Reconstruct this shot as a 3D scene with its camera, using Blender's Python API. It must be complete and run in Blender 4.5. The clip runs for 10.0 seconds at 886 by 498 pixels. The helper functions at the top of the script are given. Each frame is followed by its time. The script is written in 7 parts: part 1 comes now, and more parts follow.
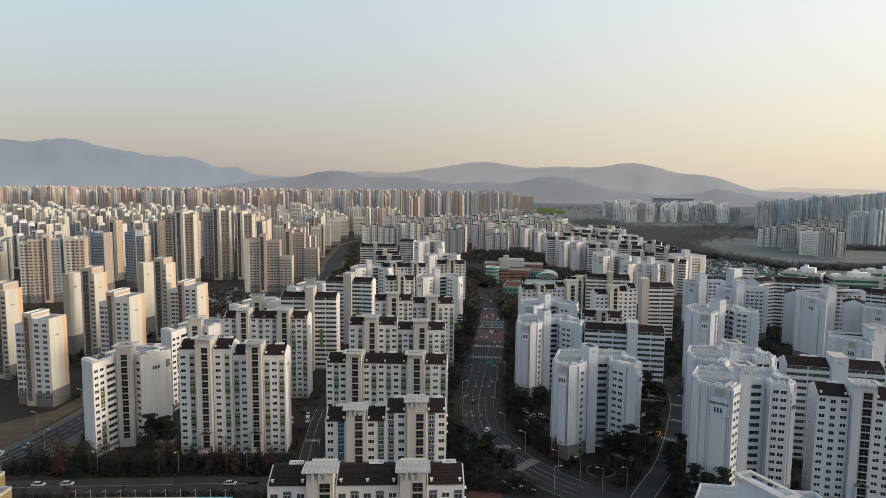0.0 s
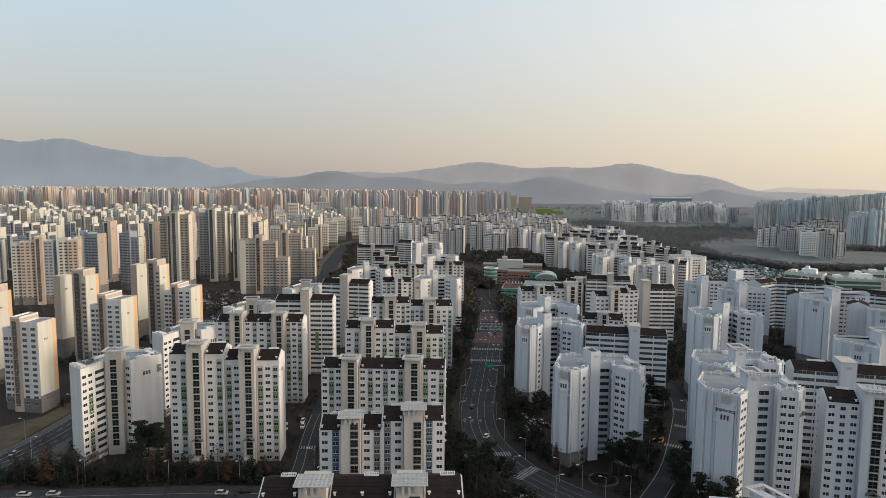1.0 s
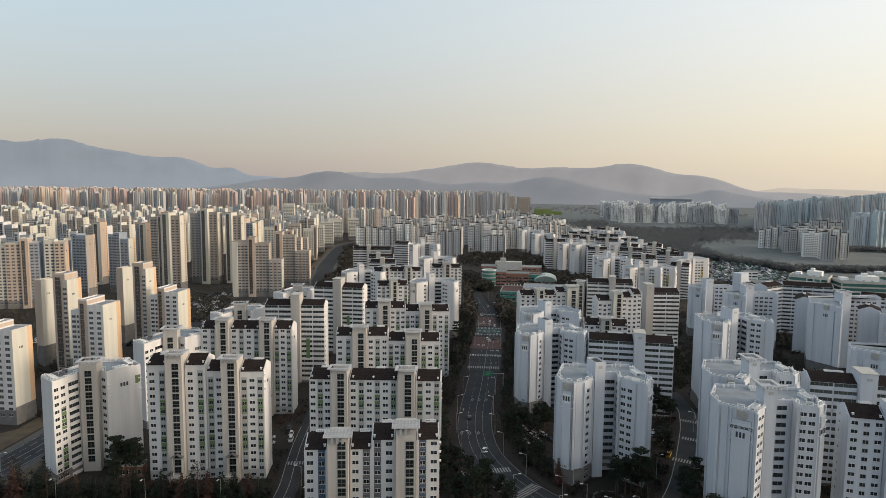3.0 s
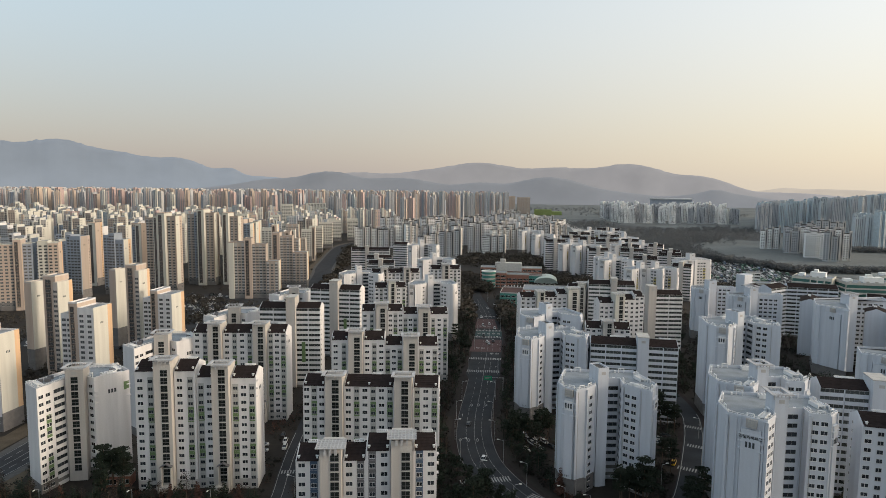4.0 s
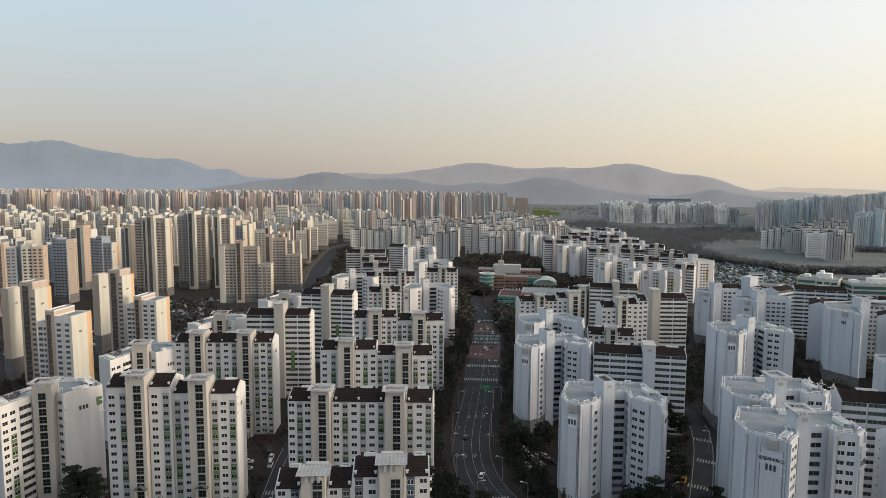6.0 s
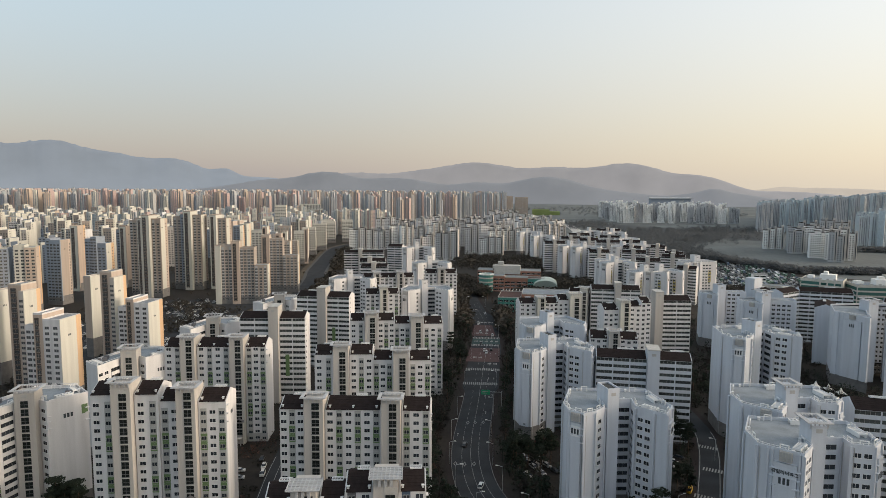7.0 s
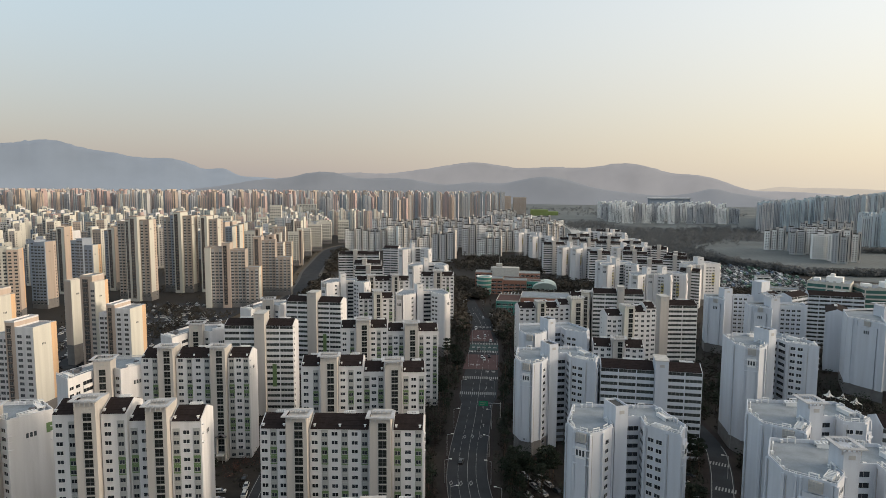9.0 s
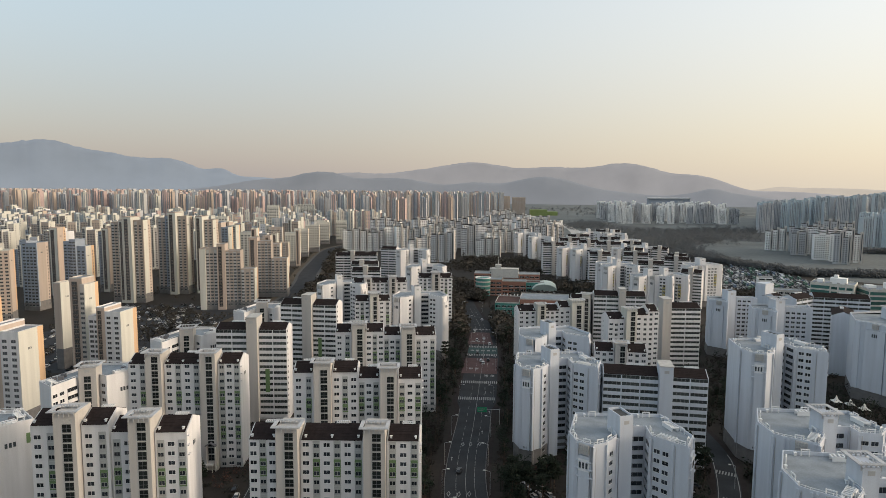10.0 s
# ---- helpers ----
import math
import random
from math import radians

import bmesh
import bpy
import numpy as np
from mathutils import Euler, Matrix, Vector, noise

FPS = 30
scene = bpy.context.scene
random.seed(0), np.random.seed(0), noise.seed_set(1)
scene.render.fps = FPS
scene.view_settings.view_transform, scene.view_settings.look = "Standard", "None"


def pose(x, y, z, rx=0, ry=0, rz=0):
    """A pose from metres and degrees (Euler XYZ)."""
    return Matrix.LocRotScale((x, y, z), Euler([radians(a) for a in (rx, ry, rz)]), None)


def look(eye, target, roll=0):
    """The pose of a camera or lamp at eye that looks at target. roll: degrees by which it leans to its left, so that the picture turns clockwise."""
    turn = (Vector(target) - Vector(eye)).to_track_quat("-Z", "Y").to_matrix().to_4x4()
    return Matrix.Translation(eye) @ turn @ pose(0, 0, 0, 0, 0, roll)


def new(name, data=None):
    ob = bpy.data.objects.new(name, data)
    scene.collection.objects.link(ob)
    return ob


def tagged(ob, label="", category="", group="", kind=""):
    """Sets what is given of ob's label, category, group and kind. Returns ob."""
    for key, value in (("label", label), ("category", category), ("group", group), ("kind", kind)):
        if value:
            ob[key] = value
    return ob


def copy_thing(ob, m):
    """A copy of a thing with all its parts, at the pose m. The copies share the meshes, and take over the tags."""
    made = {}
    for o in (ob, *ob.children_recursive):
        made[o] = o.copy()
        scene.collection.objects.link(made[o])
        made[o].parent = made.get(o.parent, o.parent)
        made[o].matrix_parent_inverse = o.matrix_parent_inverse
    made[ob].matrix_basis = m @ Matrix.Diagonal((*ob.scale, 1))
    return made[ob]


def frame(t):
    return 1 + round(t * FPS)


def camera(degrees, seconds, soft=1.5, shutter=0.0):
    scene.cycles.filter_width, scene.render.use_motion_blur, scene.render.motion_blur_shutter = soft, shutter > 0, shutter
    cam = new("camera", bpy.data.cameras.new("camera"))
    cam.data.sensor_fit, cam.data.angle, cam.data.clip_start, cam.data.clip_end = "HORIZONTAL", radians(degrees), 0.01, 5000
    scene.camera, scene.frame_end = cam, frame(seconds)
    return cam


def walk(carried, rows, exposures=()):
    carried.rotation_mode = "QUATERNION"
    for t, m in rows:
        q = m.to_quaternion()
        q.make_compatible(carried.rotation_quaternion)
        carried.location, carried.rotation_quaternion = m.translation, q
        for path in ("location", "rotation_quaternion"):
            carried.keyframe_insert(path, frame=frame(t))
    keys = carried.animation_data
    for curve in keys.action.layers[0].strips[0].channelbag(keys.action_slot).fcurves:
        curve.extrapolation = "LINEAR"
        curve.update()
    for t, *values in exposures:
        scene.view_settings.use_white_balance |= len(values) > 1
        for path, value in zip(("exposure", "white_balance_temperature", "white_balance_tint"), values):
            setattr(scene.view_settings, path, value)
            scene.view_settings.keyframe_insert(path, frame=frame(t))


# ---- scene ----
cam = camera(69.3, 10.0, soft=0.6)
PATH = [
    (0, (0.561, -0.886, 111.953), (0.397, 1.097, 111.748), 0.5),
    (0.5, (0.233, 2.495, 111.965), (0.073, 4.478, 111.76), 0.5),
    (1, (-0.019, 5.958, 111.972), (-0.177, 7.941, 111.768), 0.5),
    (1.5, (-0.124, 9.536, 111.97), (-0.28, 11.52, 111.765), 0.5),
    (2, (-0.131, 13.24, 111.958), (-0.287, 15.223, 111.753), 0.5),
    (2.5, (-0.117, 17.035, 111.936), (-0.271, 19.019, 111.732), 0.5),
    (4, (-0.054, 28.654, 111.85), (-0.206, 30.638, 111.648), 0.5),
    (4.5, (0.016, 32.538, 111.855), (-0.134, 34.522, 111.652), 0.4),
    (5, (0.104, 36.434, 111.872), (-0.044, 38.418, 111.67), 0.4),
    (5.5, (0.187, 40.388, 111.895), (0.04, 42.373, 111.694), 0.3),
    (7, (0.153, 52.629, 112.03), (0.008, 54.613, 111.828), 0.3),
    (8, (0.134, 60.884, 112.095), (-0.008, 62.869, 111.89), 0.4),
    (9, (0.182, 69.219, 112.145), (0.043, 71.204, 111.943), 0.3),
    (10, (0.241, 77.635, 112.181), (0.105, 79.62, 111.979), 0.3),
]
walk(cam, [(t, look(eye, target, roll)) for t, eye, target, roll in PATH], exposures=[(0, 0.8, 6600, 11), (10, 0.8, 6600, 11)])

# ---- world, sun, exposure ----
SUN_AZ, SUN_EL = -3.0, 11.0          # degrees: azimuth from +x towards +y, height over the horizon
world = bpy.data.worlds.new("world")
scene.world = world
world.use_nodes = True
wn = world.node_tree.nodes
sky = wn.new("ShaderNodeTexSky")
sky.sky_type = 'NISHITA'
sky.sun_disc = False
sky.sun_elevation = radians(SUN_EL)
sky.sun_rotation = radians(90 - SUN_AZ)
sky.altitude = 0
sky.air_density, sky.dust_density, sky.ozone_density = 1.0, 2.0, 1.0
wn["Background"].inputs["Strength"].default_value = 0.15
# warm haze, thickest low over the horizon and brightest towards the sun
wl = world.node_tree.links
wco = wn.new("ShaderNodeTexCoord")
wsep = wn.new("ShaderNodeSeparateXYZ")
wl.new(wco.outputs["Generated"], wsep.inputs[0])


def sky_range(src, a, b, c, d):
    r = wn.new("ShaderNodeMapRange")
    r.interpolation_type = 'SMOOTHSTEP'
    for k, v in (("From Min", a), ("From Max", b), ("To Min", c), ("To Max", d)):
        r.inputs[k].default_value = v
    wl.new(src, r.inputs["Value"])
    return r.outputs[0]


def sky_mix(fac, a, b):
    m = wn.new("ShaderNodeMixRGB")
    for i, s in ((0, fac), (1, a), (2, b)):
        if isinstance(s, tuple):
            m.inputs[i].default_value = s
        else:
            wl.new(s, m.inputs[i])
    return m.outputs[0]


high = sky_range(wsep.outputs["Z"], 0.02, 0.36, 0.0, 1.0)
sunward = sky_range(wsep.outputs["X"], -0.60, 0.75, 0.0, 1.0)
haze_col = sky_mix(sunward, sky_mix(high, (1.74, 1.58, 1.58, 1), (2.50, 2.95, 3.05, 1)), sky_mix(high, (3.45, 3.08, 2.50, 1), (4.65, 4.55, 4.30, 1)))
sky_out = sky_mix(sky_range(wsep.outputs["Z"], 0.0, 0.40, 0.80, 0.52), sky.outputs[0], haze_col)
wdot = wn.new("ShaderNodeVectorMath")
wdot.operation = 'DOT_PRODUCT'
wdot.inputs[1].default_value = (math.cos(radians(SUN_EL)) * math.cos(radians(SUN_AZ)), math.cos(radians(SUN_EL)) * math.sin(radians(SUN_AZ)), math.sin(radians(SUN_EL)))
wl.new(wco.outputs["Generated"], wdot.inputs[0])
sky_out = sky_mix(sky_range(wdot.outputs["Value"], 0.62, 1.0, 0.0, 1.0), sky_out, (8.6, 7.2, 5.2, 1))
wl.new(sky_out, wn["Background"].inputs["Color"])
sun = new("sun", bpy.data.lights.new("sun", 'SUN'))
sun.data.energy = 1.4
sun.data.angle = radians(12.0)
sun.data.color = (1.0, 0.84, 0.66)
sd = Vector((math.cos(radians(SUN_EL)) * math.cos(radians(SUN_AZ)), math.cos(radians(SUN_EL)) * math.sin(radians(SUN_AZ)), math.sin(radians(SUN_EL))))
sun.rotation_euler = sd.to_track_quat("Z", "Y").to_euler()
sun.location = (300, -100, 400)

# ---- materials ----
def material(name, col, rough=0.8, var=0.10, scale=0.6, fine=6.0, metal=0.0, bump=0.05, streak=0.0, spec=0.3, obj_var=0.0, isl_var=0.0):
    m = bpy.data.materials.new(name)
    m.use_nodes = True
    nt = m.node_tree
    N, Lk = nt.nodes, nt.links
    b = N["Principled BSDF"]
    b.inputs["Roughness"].default_value = rough
    b.inputs["Metallic"].default_value = metal
    b.inputs["Specular IOR Level"].default_value = spec
    tc = N.new("ShaderNodeTexCoord")
    n1 = N.new("ShaderNodeTexNoise")
    n1.inputs["Scale"].default_value = scale
    n1.inputs["Detail"].default_value = 3
    n2 = N.new("ShaderNodeTexNoise")
    n2.inputs["Scale"].default_value = fine
    n2.inputs["Detail"].default_value = 2
    Lk.new(tc.outputs["Object"], n2.inputs["Vector"])
    if streak:
        mp = N.new("ShaderNodeMapping")
        mp.inputs["Scale"].default_value = (1.0, 1.0, 0.06)
        Lk.new(tc.outputs["Object"], mp.inputs["Vector"])
        Lk.new(mp.outputs[0], n1.inputs["Vector"])
    else:
        Lk.new(tc.outputs["Object"], n1.inputs["Vector"])
    def rng(src, lo, hi):
        r = N.new("ShaderNodeMapRange")
        r.inputs["From Min"].default_value, r.inputs["From Max"].default_value = 0.25, 0.75
        r.inputs["To Min"].default_value, r.inputs["To Max"].default_value = lo, hi
        Lk.new(src, r.inputs["Value"])
        return r.outputs[0]
    v = N.new("ShaderNodeMath")
    v.operation = 'MULTIPLY'
    Lk.new(rng(n1.outputs["Fac"], 1 - var, 1 + var * 0.6), v.inputs[0])
    Lk.new(rng(n2.outputs["Fac"], 1 - var * 0.6, 1 + var * 0.5), v.inputs[1])
    out = v.outputs[0]
    if obj_var or isl_var:
        src = N.new("ShaderNodeObjectInfo").outputs["Random"] if obj_var else N.new("ShaderNodeNewGeometry").outputs["Random Per Island"]
        a = obj_var or isl_var
        r = N.new("ShaderNodeMapRange")
        r.inputs["To Min"].default_value, r.inputs["To Max"].default_value = 1 - a, 1 + a
        Lk.new(src, r.inputs["Value"])
        v2 = N.new("ShaderNodeMath")
        v2.operation = 'MULTIPLY'
        Lk.new(out, v2.inputs[0])
        Lk.new(r.outputs[0], v2.inputs[1])
        out = v2.outputs[0]
    mix = N.new("ShaderNodeVectorMath")
    mix.operation = 'SCALE'
    mix.inputs[0].default_value = col
    Lk.new(out, mix.inputs["Scale"])
    Lk.new(mix.outputs[0], b.inputs["Base Color"])
    if bump:
        bp = N.new("ShaderNodeBump")
        bp.inputs["Strength"].default_value = bump
        bp.inputs["Distance"].default_value = 0.05
        Lk.new(n2.outputs["Fac"], bp.inputs["Height"])
        Lk.new(bp.outputs[0], b.inputs["Normal"])
    return m


WHITE = material("white_paint", (0.635, 0.632, 0.645), 0.75, 0.12, 0.5, 5, streak=1)
# neutral white walls with the blue of sky-lit shade in the colour
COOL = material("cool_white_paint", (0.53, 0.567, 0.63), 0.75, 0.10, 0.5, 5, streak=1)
STAIR = material("stair_tower_paint", (0.46, 0.437, 0.415), 0.8, 0.12, 0.5, 5, streak=1)
GREY = material("grey_paint", (0.40, 0.40, 0.40), 0.8, 0.12, 0.5, 5, streak=1)
PLINTH = material("grey_stone", (0.17, 0.165, 0.165), 0.85, 0.2, 0.4, 3)
CREAM = material("cream_paint", (0.555, 0.545, 0.495), 0.8, 0.12, 0.4, 4, streak=1, obj_var=0.05)
BEIGE = material("beige_paint", (0.50, 0.463, 0.43), 0.8, 0.12, 0.4, 4, streak=1, obj_var=0.06)
TAN = material("tan_paint", (0.38, 0.325, 0.285), 0.8, 0.12, 0.4, 4, streak=1, obj_var=0.08)
DUSK = material("brown_strip_paint", (0.085, 0.068, 0.06), 0.8, 0.12, 0.4, 4, streak=1)
ORANGE = material("peach_paint", (0.62, 0.42, 0.26), 0.8, 0.12, 0.4, 4, streak=1)
# PALE and PINK carry the haze of distance in their base colour
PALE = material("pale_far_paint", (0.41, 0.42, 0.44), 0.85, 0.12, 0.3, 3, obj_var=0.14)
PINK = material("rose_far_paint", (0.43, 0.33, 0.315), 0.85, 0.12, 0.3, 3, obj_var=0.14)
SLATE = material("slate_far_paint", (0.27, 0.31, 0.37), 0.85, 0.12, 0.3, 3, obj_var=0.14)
GREEN = material("green_panel", (0.115, 0.185, 0.085), 0.6, 0.10, 1, 5)
YELLOW = material("yellow_panel", (0.38, 0.33, 0.12), 0.6, 0.10, 1, 5)
BLUE = material("blue_panel", (0.06, 0.095, 0.15), 0.6, 0.10, 1, 5)
PANEL = material("pale_grey_panel", (0.38, 0.39, 0.385), 0.7, 0.10, 1, 5)
DARKPANEL = material("dark_grey_panel", (0.13, 0.13, 0.14), 0.7, 0.10, 1, 5)
TILE = material("dark_brown_roof_tile", (0.026, 0.020, 0.020), 0.9, 0.3, 0.8, 9, bump=0.3, spec=0.08)
PEACH = material("dusty_peach_paint", (0.47, 0.385, 0.325), 0.8, 0.12, 0.4, 4, streak=1)
DECK = material("grey_roof_deck", (0.25, 0.28, 0.31), 0.8, 0.25, 0.25, 3)
CONC = material("concrete", (0.46, 0.45, 0.43), 0.85, 0.18, 0.5, 4)
FRAME = material("white_window_frame", (0.70, 0.71, 0.72), 0.5, 0.06, 1, 5)
GLASS = material("dark_window_glass", (0.028, 0.034, 0.042), 0.18, 0.2, 0.3, 3, bump=0, spec=0.5, obj_var=0.5)
BAYGLASS = material("grey_green_balcony_glass", (0.050, 0.058, 0.058), 0.2, 0.25, 0.3, 3, bump=0, spec=0.5, obj_var=0.45)
MIDGLASS = material("grey_window_glass", (0.075, 0.080, 0.088), 0.2, 0.2, 0.3, 3, bump=0, spec=0.5, obj_var=0.4)
# distant panes and teal walls, lightened in place of haze
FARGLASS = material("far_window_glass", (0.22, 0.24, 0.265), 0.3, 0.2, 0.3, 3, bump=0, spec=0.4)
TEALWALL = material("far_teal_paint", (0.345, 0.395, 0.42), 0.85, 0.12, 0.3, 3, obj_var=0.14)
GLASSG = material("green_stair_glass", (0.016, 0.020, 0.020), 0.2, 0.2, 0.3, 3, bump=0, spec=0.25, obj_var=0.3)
# tower glass with far haze painted into its blue
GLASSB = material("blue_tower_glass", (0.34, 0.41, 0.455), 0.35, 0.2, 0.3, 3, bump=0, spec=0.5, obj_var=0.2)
BRICK = material("red_brick", (0.30, 0.15, 0.11), 0.85, 0.2, 0.5, 6)
TEAL = material("teal_paint", (0.06, 0.22, 0.19), 0.6, 0.15, 0.5, 4)
LIME = material("lime_site_netting", (0.20, 0.26, 0.10), 0.7, 0.15, 0.05, 1)
ASPHALT_OLD = material("worn_asphalt", (0.047, 0.049, 0.054), 0.9, 0.25, 0.12, 3, spec=0.1)
RIM = material("weathered_stone_rim", (0.09, 0.088, 0.085), 0.9, 0.25, 0.6, 4)
# brighter than WHITE to haze the far slabs; also plain white trim
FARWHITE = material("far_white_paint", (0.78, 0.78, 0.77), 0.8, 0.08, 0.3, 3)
ASPHALT = material("asphalt", (0.040, 0.043, 0.048), 0.9, 0.25, 0.12, 3, spec=0.1)
RED_ROAD = material("red_road_surface", (0.085, 0.046, 0.046), 0.85, 0.3, 0.3, 3)
PAINT = material("road_paint", (0.28, 0.28, 0.275), 0.7, 0.3, 0.8, 4)
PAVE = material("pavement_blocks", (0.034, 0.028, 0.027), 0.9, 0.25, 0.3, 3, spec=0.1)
MAROON_PAVE = material("red_paving", (0.085, 0.042, 0.036), 0.9, 0.25, 0.5, 5)
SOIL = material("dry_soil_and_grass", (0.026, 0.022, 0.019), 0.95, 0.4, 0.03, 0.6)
# far land: distance haze is mixed into the base colour
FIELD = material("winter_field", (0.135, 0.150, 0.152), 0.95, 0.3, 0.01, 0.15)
BARK = material("bark", (0.09, 0.065, 0.05), 0.95, 0.3, 2, 12)
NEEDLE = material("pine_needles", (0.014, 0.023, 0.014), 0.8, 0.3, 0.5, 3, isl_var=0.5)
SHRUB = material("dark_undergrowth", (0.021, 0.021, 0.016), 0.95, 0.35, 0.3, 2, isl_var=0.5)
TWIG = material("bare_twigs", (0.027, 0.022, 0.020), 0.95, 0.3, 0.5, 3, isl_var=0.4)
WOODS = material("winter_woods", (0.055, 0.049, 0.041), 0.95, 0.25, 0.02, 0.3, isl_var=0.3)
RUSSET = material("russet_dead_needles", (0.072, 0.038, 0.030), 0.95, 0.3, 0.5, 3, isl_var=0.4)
# woods far off, paled and greyed in colour to stand for haze
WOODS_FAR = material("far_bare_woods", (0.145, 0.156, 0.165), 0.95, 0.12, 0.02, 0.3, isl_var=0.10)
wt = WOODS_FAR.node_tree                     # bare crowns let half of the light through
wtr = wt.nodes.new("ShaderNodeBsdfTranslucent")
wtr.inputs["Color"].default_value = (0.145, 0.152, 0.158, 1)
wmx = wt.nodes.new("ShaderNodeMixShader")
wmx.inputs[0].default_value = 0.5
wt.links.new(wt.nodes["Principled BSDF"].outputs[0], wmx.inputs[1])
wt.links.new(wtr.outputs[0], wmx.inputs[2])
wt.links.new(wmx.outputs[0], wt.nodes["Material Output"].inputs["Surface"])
# cladding colour raised as haze would raise it
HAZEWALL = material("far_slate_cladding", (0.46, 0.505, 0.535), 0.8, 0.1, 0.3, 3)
STEEL = material("galvanised_steel", (0.45, 0.46, 0.47), 0.45, 0.1, 1, 5, metal=0.6)
LAMP = material("lamp_head", (0.75, 0.75, 0.72), 0.4, 0.05, 1, 5)
CANOPYM = material("weathered_canopy", (0.45, 0.455, 0.47), 0.8, 0.2, 0.5, 4)
SIGN_INK = material("dark_lettering", (0.05, 0.06, 0.07), 0.6, 0.1, 1, 5)
SIGN_GREEN = material("green_sign", (0.02, 0.25, 0.12), 0.5, 0.05, 1, 5)
CAR_COLS = [material("car_" + n, c, 0.3, 0.03, 1, 5, bump=0, spec=0.6) for n, c in (("white", (0.58, 0.58, 0.58)), ("black", (0.02, 0.02, 0.022)), ("silver", (0.42, 0.43, 0.45)), ("yellow", (0.65, 0.40, 0.03)))]
RUBBER = material("rubber", (0.02, 0.02, 0.02), 0.9, 0.1, 1, 5)
BUS_G = material("green_bus_paint", (0.09, 0.17, 0.13), 0.4, 0.05, 1, 5)
BUS_B = material("blue_bus_paint", (0.15, 0.20, 0.28), 0.4, 0.05, 1, 5)
MEMBRANE = material("white_membrane", (0.75, 0.74, 0.70), 0.7, 0.08, 1, 5)
VERGE = material("dry_grass_verge", (0.095, 0.075, 0.052), 0.95, 0.35, 0.15, 2)
TURQ = material("turquoise_roof", (0.12, 0.38, 0.46), 0.5, 0.15, 0.4, 4)


# ---- mesh helpers ----
class MB:
    """Collects corners and faces of one mesh."""
    def __init__(self):
        self.v, self.f, self.m = [], [], []

    def face(self, pts, mi=0):
        n = len(self.v)
        self.v.extend(pts)
        self.f.append(tuple(range(n, n + len(pts))))
        self.m.append(mi)

    def box(self, x0, y0, z0, x1, y1, z1, mi=0):
        n = len(self.v)
        self.v.extend([(x0, y0, z0), (x1, y0, z0), (x1, y1, z0), (x0, y1, z0), (x0, y0, z1), (x1, y0, z1), (x1, y1, z1), (x0, y1, z1)])
        for q in ((3, 2, 1, 0), (4, 5, 6, 7), (0, 1, 5, 4), (1, 2, 6, 5), (2, 3, 7, 6), (3, 0, 4, 7)):
            self.f.append(tuple(n + i for i in q))
            self.m.append(mi)
        return self

    def prism(self, poly, z0, z1, mi=0, top=None):
        n, k = len(self.v), len(poly)
        self.v.extend([(x, y, z0) for x, y in poly] + [(x, y, z1) for x, y in poly])
        for i in range(k):
            j = (i + 1) % k
            self.f.append((n + i, n + j, n + k + j, n + k + i))
            self.m.append(mi)
        self.f.append(tuple(n + k + i for i in range(k)))
        self.m.append(mi if top is None else top)
        self.f.append(tuple(n + k - 1 - i for i in range(k)))
        self.m.append(mi)
        return self

    def ring(self, outer, inner, z0, z1, mi=0):
        """A closed upright wall between two outlines."""
        n, k = len(self.v), len(outer)
        for poly in (outer, inner):
            for z in (z0, z1):
                self.v.extend([(x, y, z) for x, y in poly])
        for i in range(k):
            j = (i + 1) % k
            for q in ((i, j, k + j, k + i), (2 * k + j, 2 * k + i, 3 * k + i, 3 * k + j), (k + i, k + j, 3 * k + j, 3 * k + i), (j, i, 2 * k + i, 2 * k + j)):
                self.f.append(tuple(n + p for p in q))
                self.m.append(mi)
        return self

    def bar(self, a, b, w, z0, z1, mi=0):
        """An upright board from a to b (plan), w thick."""
        ax, ay = a
        bx, by = b
        d = math.hypot(bx - ax, by - ay) or 1
        nx, ny = -(by - ay) / d * w / 2, (bx - ax) / d * w / 2
        return self.prism([(ax - nx, ay - ny), (bx - nx, by - ny), (bx + nx, by + ny), (ax + nx, ay + ny)], z0, z1, mi)

    def tube(self, a, b, r0, r1, n=6, mi=0):
        a, b = Vector(a), Vector(b)
        q = (b - a).to_track_quat("Z", "Y")
        s = len(self.v)
        for c, r in ((a, r0), (b, r1)):
            for i in range(n):
                t = 2 * math.pi * i / n
                self.v.append(tuple(c + q @ Vector((r * math.cos(t), r * math.sin(t), 0))))
        for i in range(n):
            j = (i + 1) % n
            self.f.append((s + i, s + j, s + n + j, s + n + i))
            self.m.append(mi)
        self.f.append(tuple(s + n + i for i in range(n)))
        self.m.append(mi)
        return self

    def put(self, tm, x, y, z, ang=0.0):
        """Adds the pieces of another MB, turned by ang radians and moved."""
        c, s, n = math.cos(ang), math.sin(ang), len(self.v)
        self.v.extend([(x + c * a - s * b, y + s * a + c * b, z + d) for a, b, d in tm.v])
        self.f.extend([tuple(n + i for i in q) for q in tm.f])
        self.m.extend(tm.m)
        return self

    def mesh(self, name, mats):
        me = bpy.data.meshes.new(name)
        me.from_pydata(self.v, [], self.f)
        for mt in mats:
            me.materials.append(mt)
        if len(mats) > 1:
            me.polygons.foreach_set("material_index", self.m)
        me.update()
        return me


def part(name, data, mats, parent, label="", loc=None, ang=0.0):
    me = data.mesh(name, mats) if isinstance(data, MB) else data
    ob = new(name, me)
    ob.parent = parent
    if loc:
        ob.location = loc
    if ang:
        ob.rotation_euler = (0, 0, ang)
    if label:
        ob["label"] = label
    return ob


